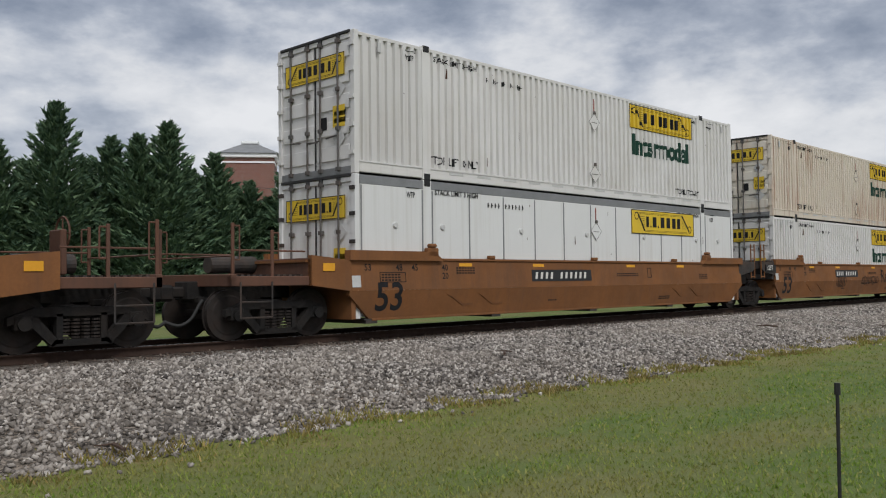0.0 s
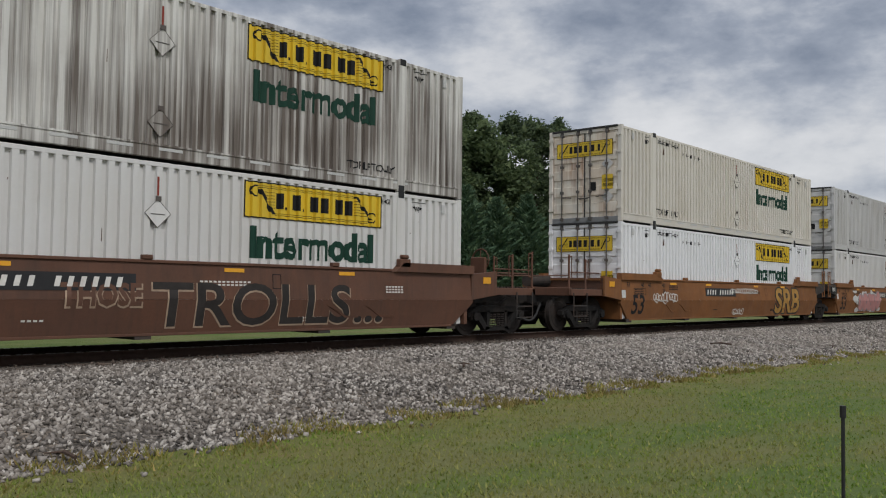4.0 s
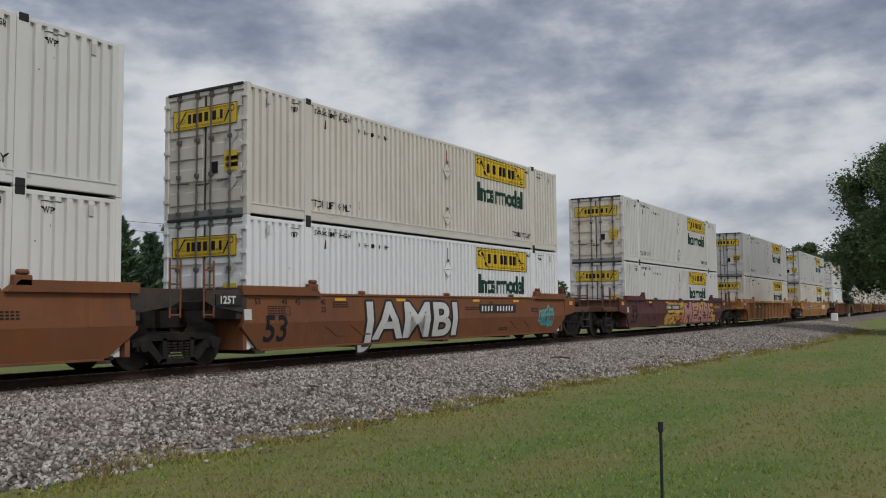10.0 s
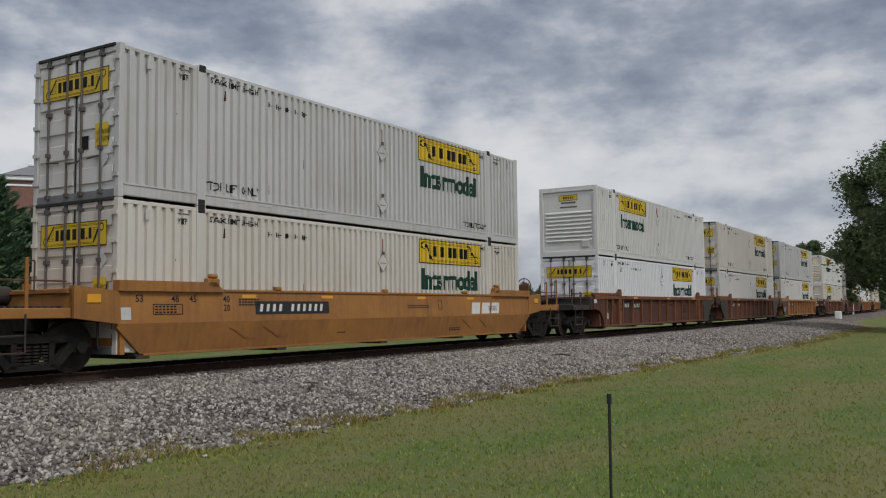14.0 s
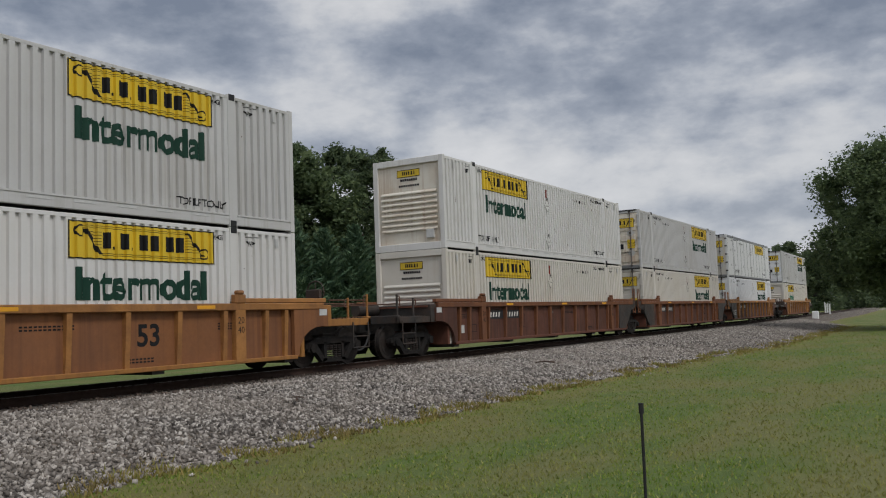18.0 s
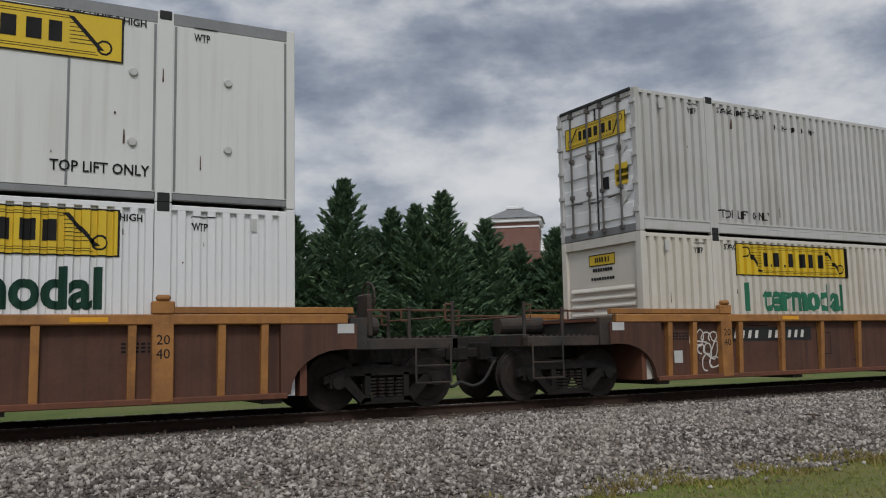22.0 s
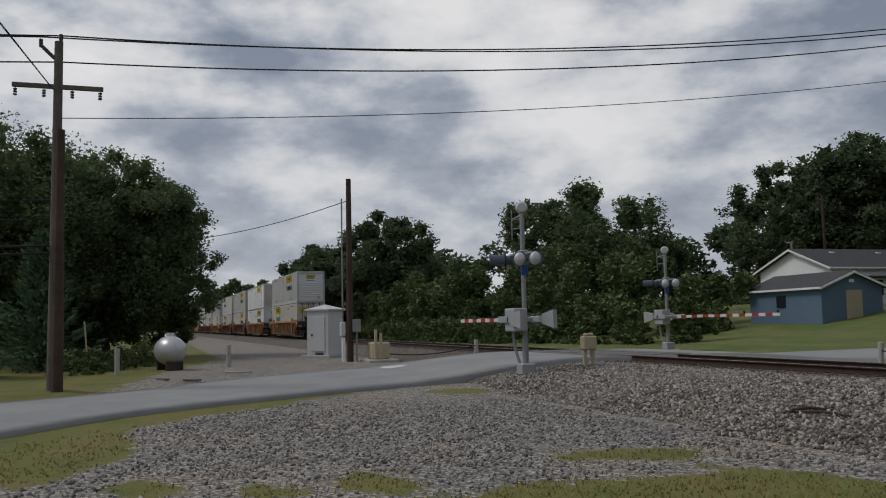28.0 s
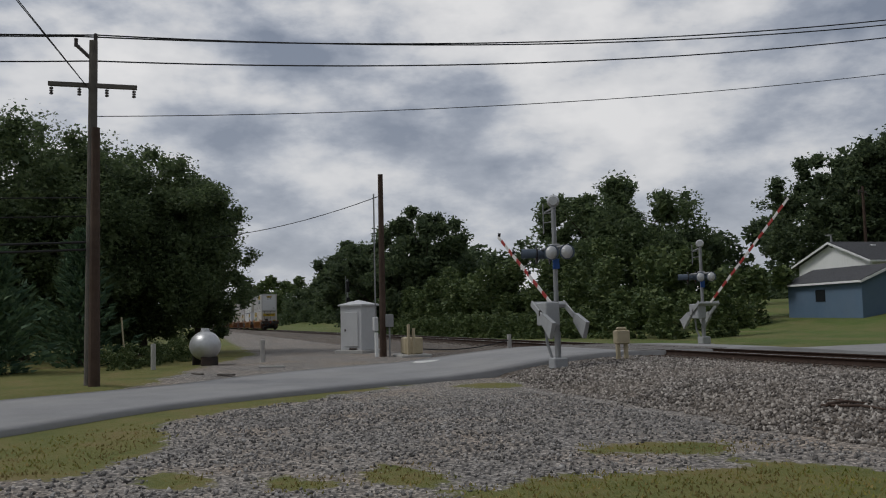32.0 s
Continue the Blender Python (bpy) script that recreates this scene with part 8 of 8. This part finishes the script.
BARK = surface("tree_bark", (0.075, 0.058, 0.044), 0.95, var=0.35, scale=3, bump=0.8, fine=18)


def leaf_blades(centres, size, rng, flat=0.35, out=None, slim=0.62):
    """Pointed leaves at the centres."""
    n = len(centres)
    d = rng.normal(size=(n, 3))
    d[:, 2] *= flat
    if out is not None:
        d = d * 0.42 - out
    d /= np.linalg.norm(d, axis=1)[:, None] + 1e-9
    e = np.cross(d, rng.normal(size=(n, 3)))
    e /= np.linalg.norm(e, axis=1)[:, None] + 1e-9
    s = rng.uniform(0.6, 1.3, (n, 1)) * size
    v = np.stack([centres - d * s * 1.05, centres + (d * 0.6 + e * slim) * s, centres + (d * 0.6 - e * slim) * s], 1)
    return v.reshape(-1, 3), np.arange(3 * n).reshape(n, 3)


def joined_up(c, share=0.35, most=3.0, touch=0.72):
    """Leaves out clumps that touch too few others."""
    d = np.linalg.norm(c[:, None, :3] - c[None, :, :3], axis=2) - touch * (c[:, None, 3] + c[None, :, 3])
    near = (d < 0).sum(1)
    return c[near > min(most, share * float(np.median(near)))]


def clumps(x, y, base, top, radius, count, rng, lobes=None):
    """Clump centres and radii that fill an uneven crown."""
    out = []
    h = top - base
    skew = rng.uniform(0.8, 1.2, 8)
    while len(out) < count:
        p = rng.normal(size=3)
        p /= np.linalg.norm(p)
        r = rng.random() ** 0.45
        a = math.atan2(p[1], p[0])
        k = np.interp((a + math.pi) / (2 * math.pi) * 8, range(9), list(skew) + [skew[0]])
        px, py = p[0] * r * radius * k, p[1] * r * radius * k
        pz = base + h * (0.5 + 0.5 * p[2] * r)
        if pz < base + 0.12 * h and math.hypot(px, py) > radius * 0.7:
            continue
        out.append((x + px, y + py, pz, rng.uniform(0.10, 0.21) * min(radius, h * 0.6)))
    return joined_up(np.array(out))


def broadleaf(x, y, height, radius, seed, label, leaves=9000, size=0.17, crown_base=0.25, material=None, count=60, group=""):
    rng = np.random.default_rng(seed)
    z0 = ground_z(x, y) - 0.05
    tree = new("tree", None)
    tree.location = (x, y, z0)
    top = height
    base = height * crown_base
    c = clumps(0, 0, base, top - radius * 0.14, radius, int(count * 3.0), rng)
    r0 = 0.035 * height * 0.6
    bm = bmesh.new()
    p, lean = Vector((0, 0, 0)), Vector((rng.uniform(-0.05, 0.05), rng.uniform(-0.05, 0.05), 0))
    for i in range(5):
        q = p + Vector((lean.x, lean.y, 1)) * (height * 0.68 / 5) + Vector((rng.uniform(-0.1, 0.1), rng.uniform(-0.1, 0.1), 0))
        rod(bm, p, q + (q - p) * 0.04, r0 * (1 - i * 0.17), 9, r0 * (1 - (i + 1) * 0.17))
        p = q
    part("trunk", bm, BARK, tree)
    for k in range(9):
        t = c[rng.integers(len(c))]
        a = Vector((0, 0, height * rng.uniform(0.22, 0.6)))
        bm = bmesh.new()
        m = a.lerp(Vector(t[:3]), 0.5) + Vector((0, 0, 0.25))
        rod(bm, a, m, r0 * 0.36, 6, r0 * 0.24)
        rod(bm, m, Vector(t[:3]), r0 * 0.24, 6, r0 * 0.08)
        part("limb", bm, BARK, tree)
    per = int(leaves * 2.3) // len(c)
    pts = []
    for cx, cy, cz, cr in c:
        d = rng.normal(size=(per, 3))
        d /= np.linalg.norm(d, axis=1)[:, None]
        rr = cr * (0.25 + 1.08 * rng.random((per, 1)) ** 0.75)
        d[:, 2] *= 0.75
        pts.append(np.array((cx, cy, cz)) + d * rr)
    v, f = leaf_blades(np.concatenate(pts), size * 0.74, rng)
    # broad inner sprays close the heart of the crown
    inner = np.repeat(c[np.hypot(c[:, 0], c[:, 1]) < radius * 0.85], 44, 0)
    d = rng.normal(size=(len(inner), 3))
    d *= (inner[:, 3:] * 0.62) * rng.random((len(inner), 1)) ** 0.5 / np.linalg.norm(d, axis=1)[:, None]
    w, g = leaf_blades(inner[:, :3] + d, size * 1.9, rng, 0.8)
    v, f = np.concatenate([v, w]), np.concatenate([f, g + len(v)])
    ob = mesh_of("crown", v, f, material or LEAVES)
    ob.parent = tree
    tagged(tree, label, "tree", group)
    return tree


def conifer(x, y, height, radius, seed, label, leaves=14000, group=""):
    rng = np.random.default_rng(seed)
    tree = new("conifer_tree")
    tree.location = (x, y, ground_z(x, y) - 0.05)
    part("trunk", rod(bmesh.new(), (0, 0, 0), (0, 0, height * 0.97), 0.02 * height, 8, 0.01), BARK, tree)
    pts, outs = [], []
    boughs = int(height * 20)
    per = leaves // boughs
    for i in range(boughs):
        h = 0.02 + 0.98 * (i / boughs) ** 0.95
        a = i * 2.399963 + rng.uniform(-0.4, 0.4)
        reach = radius * (1 - h) ** 0.82 * rng.uniform(0.55, 1.25) + 0.07
        u = rng.random((per, 1)) ** 0.95
        d = np.array((math.cos(a), math.sin(a), 0.34 + 0.5 * h))
        side = np.array((-math.sin(a), math.cos(a), 0))
        # sprays fork off the bough and droop a little at its middle
        p = np.array((0, 0, h * height - 0.10 * reach)) + d * reach * u + side * rng.normal(size=(per, 1)) * 0.20 * reach * (1.2 - u) - np.array((0, 0, 0.25)) * reach * u * (1 - u) + rng.normal(size=(per, 3)) * (0.03 + 0.05 * (1 - h))
        pts.append(p)
        outs.append(np.tile(d, (per, 1)))
    v, f = leaf_blades(np.concatenate(pts), 0.19, rng, out=np.concatenate(outs), slim=0.30)
    ob = mesh_of("crown", v, f, NEEDLES)
    ob.parent = tree
    tagged(tree, label, "tree", group)
    return tree


def thicket(name, line, depth, height, seed, leaves, size, label, material, category="woods", uneven=0.35):
    """A belt of far trees or brush along a line of (x, y, height factor), as one mass of leaves."""
    rng = np.random.default_rng(seed)
    pts = np.array(line, float)
    n = len(pts) - 1
    c = []
    total = sum(np.hypot(*(pts[i + 1] - pts[i])[:2]) for i in range(n))
    for i in range(n):
        seg = np.hypot(*(pts[i + 1] - pts[i])[:2])
        for _ in range(max(4, int(seg / (height * 0.075)))):
            t = rng.random()
            x, y, k = pts[i] + (pts[i + 1] - pts[i]) * t
            off = rng.uniform(-depth, depth)
            hh = height * k * (1 + uneven * noise.noise((x * 0.35 / max(1, height * 0.12), y * 0.3, seed)))
            z = ground_z(x, y + off)
            r = rng.uniform(0.12, 0.24) * height * min(1, k)
            zz = rng.random()
            c.append((x, y + off, z + max(r * 0.35, hh * zz - r * 0.8), r))
    c = joined_up(np.array(c))
    per = max(20, int(leaves * 1.5) // len(c))
    out = []
    for cx, cy, cz, cr in c:
        d = rng.normal(size=(per, 3))
        d /= np.linalg.norm(d, axis=1)[:, None]
        out.append(np.array((cx, cy, cz)) + d * cr * (0.5 + 0.62 * rng.random((per, 1))))
    v, f = leaf_blades(np.concatenate(out), size, rng)
    return tagged(mesh_of(name, v, f, material), label, category, kind="stuff")


def build_trees():
    row = "evergreen row beyond the track"
    for i, (az, el, dist) in enumerate(((73.5, 7.6, 42), (71.1, 8.3, 43), (67.9, 10.7, 43), (64.8, 8.8, 44), (63.2, 9.0, 43), (61.5, 9.8, 43), (58.7, 8.0, 44), (56.6, 6.3, 45), (54.2, 7.3, 45), (51.9, 5.9, 46), (50.0, 4.9, 47), (40.2, 6.8, 50), (38.2, 6.0, 51), (36.2, 6.2, 52), (34.2, 5.4, 53), (72.3, 6.6, 44), (69.5, 7.2, 44), (66.3, 7.4, 45), (62.3, 6.8, 45), (60.2, 7.0, 45), (57.6, 6.0, 46), (55.4, 5.3, 46), (53.1, 5.0, 47), (84.5, 5.5, 46), (88.0, 4.6, 48), (79.0, 5.0, 47))):
        x, y = dist * math.cos(radians(az)), dist * math.sin(radians(az))
        h = 1.65 + dist * math.tan(radians(el)) - ground_z(x, y)
        conifer(x, y, h, h * 0.29 + 0.5, 20 + i, "dark green conical evergreen in a dense row", group=row)
    # broad trees: azimuth, distance, top elevation, crown radius, lowest foliage
    for i, (az, dist, el, r, low, leaves, size, count, mat_, label) in enumerate((
            (41.0, 60, 12.9, 5.4, 0.12, 15000, 0.20, 70, LEAVES, "tall full-leaved tree beyond the track"),
            (36.3, 64, 11.8, 5.2, 0.10, 13000, 0.20, 65, LEAVES_MID, "tall dark broadleaf tree beyond the track"),
            (32.8, 68, 10.6, 4.2, 0.10, 10000, 0.20, 50, LEAVES_MID, "dark broadleaf tree beyond the track"),
            (47.3, 66, 7.1, 3.6, 0.08, 8000, 0.20, 45, LEAVES_MID, "low dark tree beside the church"),
            (103.0, 40, 24.6, 9.6, 0.03, 80000, 0.20, 115, LEAVES_DARK, "huge dark oak with a broad crown"),
            (92.6, 44, 15.5, 4.4, 0.10, 9000, 0.18, 45, LEAVES_MID, "dark broadleaf tree beside the great oak"),
            (2.4, 62, 10.4, 6.7, 0.10, 40000, 0.15, 110, LEAVES, "large spreading oak on the lawn beside the track"),
            (9.0, 120, 4.3, 6.0, 0.10, 6000, 0.32, 45, LEAVES_MID, "distant dark tree beside the track"),
            (-178.0, 46, 11.7, 4.7, 0.05, 40000, 0.125, 120, LEAVES, "large dark oak beside the road"),
            (178.8, 47, 9.4, 2.9, 0.04, 16000, 0.125, 60, LEAVES, "lower dark oak at the wood's edge"),
            (-171.4, 45, 13.0, 6.4, 0.04, 52000, 0.125, 150, LEAVES, "large dark oak behind a utility pole"),
            (-160.0, 44, 9.5, 5.5, 0.05, 14000, 0.18, 70, LEAVES_MID, "dark broadleaf tree at the wood's edge"),
            (169.7, 142, 5.7, 6.4, 0.05, 7000, 0.34, 50, LEAVES_MID, "far dark tree beside the track"),
            (168.4, 112, 5.6, 6.0, 0.05, 6000, 0.34, 45, LEAVES_MID, "far dark tree beside the track"),
            (164.6, 104, 7.7, 7.0, 0.05, 8000, 0.32, 55, LEAVES_MID, "far rounded dark tree beyond the track"),
            (152.3, 76, 9.2, 7.4, 0.05, 15000, 0.24, 75, LEAVES, "large rounded tree beyond the crossing"),
            (148.6, 74, 5.9, 4.2, 0.05, 8000, 0.24, 50, LEAVES_MID, "broadleaf tree beyond the crossing"),
            (135.6, 82, 11.0, 7.2, 0.05, 14000, 0.26, 75, LEAVES_MID, "tall dark tree behind the white house"),
            (139.4, 80, 9.6, 5.2, 0.05, 9000, 0.22, 60, LEAVES_MID, "tall dark tree behind the white house"),
            (132.6, 84, 9.9, 7.2, 0.05, 12000, 0.26, 70, LEAVES_MID, "tall dark tree behind the white house"),
            (128.5, 86, 9.8, 6.5, 0.05, 12000, 0.26, 70, LEAVES_MID, "tall dark tree behind the brick building"),
            (123.5, 88, 8.0, 6.0, 0.05, 9000, 0.28, 60, LEAVES_MID, "dark tree behind the brick building"))):
        x, y = dist * math.cos(radians(az)), dist * math.sin(radians(az))
        h = 1.65 + dist * math.tan(radians(el)) - ground_z(x, y)
        broadleaf(x, y, h, r, 60 + i, label, leaves, size, low, mat_, count)
    conifer(-35.0, -3.4, 5.0, 1.9, 91, "young bushy evergreen under an oak", 5000)
    conifer(-31.5, -5.5, 4.0, 1.8, 92, "young bushy evergreen under an oak", 4000)
    thicket("brush_row", [(-150, 29, 0.8), (-95, 26, 0.9), (-72, 25.5, 1.05), (-56, 27, 1.1), (-47, 30, 0.9), (-43.5, 32.5, 0.75)], 2.4, 5.6, 101, 80000, 0.19, "dense green brush along the far side of the track", LEAVES_BUSH, "brush")
    thicket("low_brush", [(-110, 21.5, 0.8), (-60, 21.6, 1.2), (-38, 25.0, 1.5), (-38.5, 28, 1.3)], 0.9, 1.5, 102, 26000, 0.13, "low weeds and brush beside the track", LEAVES_BUSH, "brush")
    thicket("woods_west", [(-300, 40, 1.0), (-220, 42, 0.9), (-150, 44, 0.9), (-110, 50, 0.8), (-90, 62, 0.8)], 8, 12, 103, 42000, 0.5, "far dark woods along the track", LEAVES_MID)
    thicket("woods_end", [(-520, -60, 1.0), (-520, 8, 1.0), (-500, 40, 1.1), (-430, 90, 1.2)], 14, 22, 104, 16000, 1.3, "far green woods where the track vanishes", LEAVES_BUSH)
    thicket("woods_southwest", [(-330, -14, 1.0), (-160, -12, 0.9), (-90, -9, 0.8), (-62, -12, 0.8), (-44, -22, 0.9)], 5, 10, 105, 40000, 0.4, "dark woods south of the track", LEAVES_MID)
    thicket("woods_northwest", [(-100, 64, 0.9), (-70, 72, 1.0), (-40, 82, 1.0), (-10, 84, 0.9), (12, 78, 0.6)], 6, 11, 106, 42000, 0.42, "dark woods behind the houses", LEAVES_MID)
    thicket("woods_north", [(2, 70, 0.5), (30, 80, 0.45), (80, 90, 0.5), (140, 95, 0.6), (260, 90, 0.7)], 6, 11, 107, 34000, 0.5, "far dark tree belt beyond the lawn", LEAVES_MID)
    thicket("woods_east", [(150, 42, 0.8), (230, 34, 1.0), (330, 20, 1.0), (330, -40, 1.1)], 10, 13, 108, 15000, 0.8, "far green woods at the end of the track", LEAVES_MID)
    thicket("hedge_by_pines", [(6, 42, 1.0), (20, 43, 1.0), (34, 45, 1.0), (44, 48, 1.0)], 1.2, 2.6, 109, 14000, 0.2, "dark undergrowth at the foot of the evergreens", LEAVES_MID, "brush")
    thicket("tank_weeds", [(-40, -0.6, 1.2), (-36, 0.4, 1.0), (-34.5, -1.2, 1.0), (-31, -2.2, 0.7)], 0.8, 0.85, 110, 15000, 0.042, "tall weeds round the gas tank", LEAVES_BUSH, "weeds")


build_trees()



def motions():
    """All that moves: the train along its track, and the two crossing gates."""
    steps = sorted({t for t, _ in RUN} | {5.25, 6.0, 6.5, 15.75, 16.5, 17.25, 27.0, 28.0, 30.0, 31.0})
    for thing, x, z in TRAIN:
        rows = []
        for t in steps:
            px = x - run_at(t)
            dy, turn = bend(px)
            rows.append((t, pose(px, TRACK_Y + dy, RAIL_TOP + z, 0, 0, math.degrees(turn))))
        walk(thing, rows)
    # wheels turn while they are near the crossing and the lawn
    for wheel, x in WHEELS:
        place, far = wheel.matrix_basis.translation.copy(), x + wheel.matrix_basis.translation.x
        seen = [k / 30.0 for k in range(961) if -70 < far - run_at(k / 30.0) < 62]
        times = sorted({0.0, 32.0} | set(seen))
        start = run_at(seen[0]) if seen else 0.0
        rows = []
        for t in times:
            gone = min(max(run_at(t) - start, 0.0), (run_at(seen[-1]) - start) if seen else 0.0)
            rows.append((t, pose(*place, 0, -math.degrees(gone / 0.46), 0)))
        walk(wheel, rows)
    for gate, arm, z in GATES:
        top = 1.0 if arm > 0 else 0.82
        rows = [(0.0, 0), (24.0, 0), (29.2, 0), (29.6, 1.5), (30.0, 6), (30.5, 13), (31.0, 21), (31.5, 28), (32.0, 35)]
        walk(gate, [(t, pose(0, 0, z, 0, -arm * a * top, 0)) for t, a in rows])


motions()
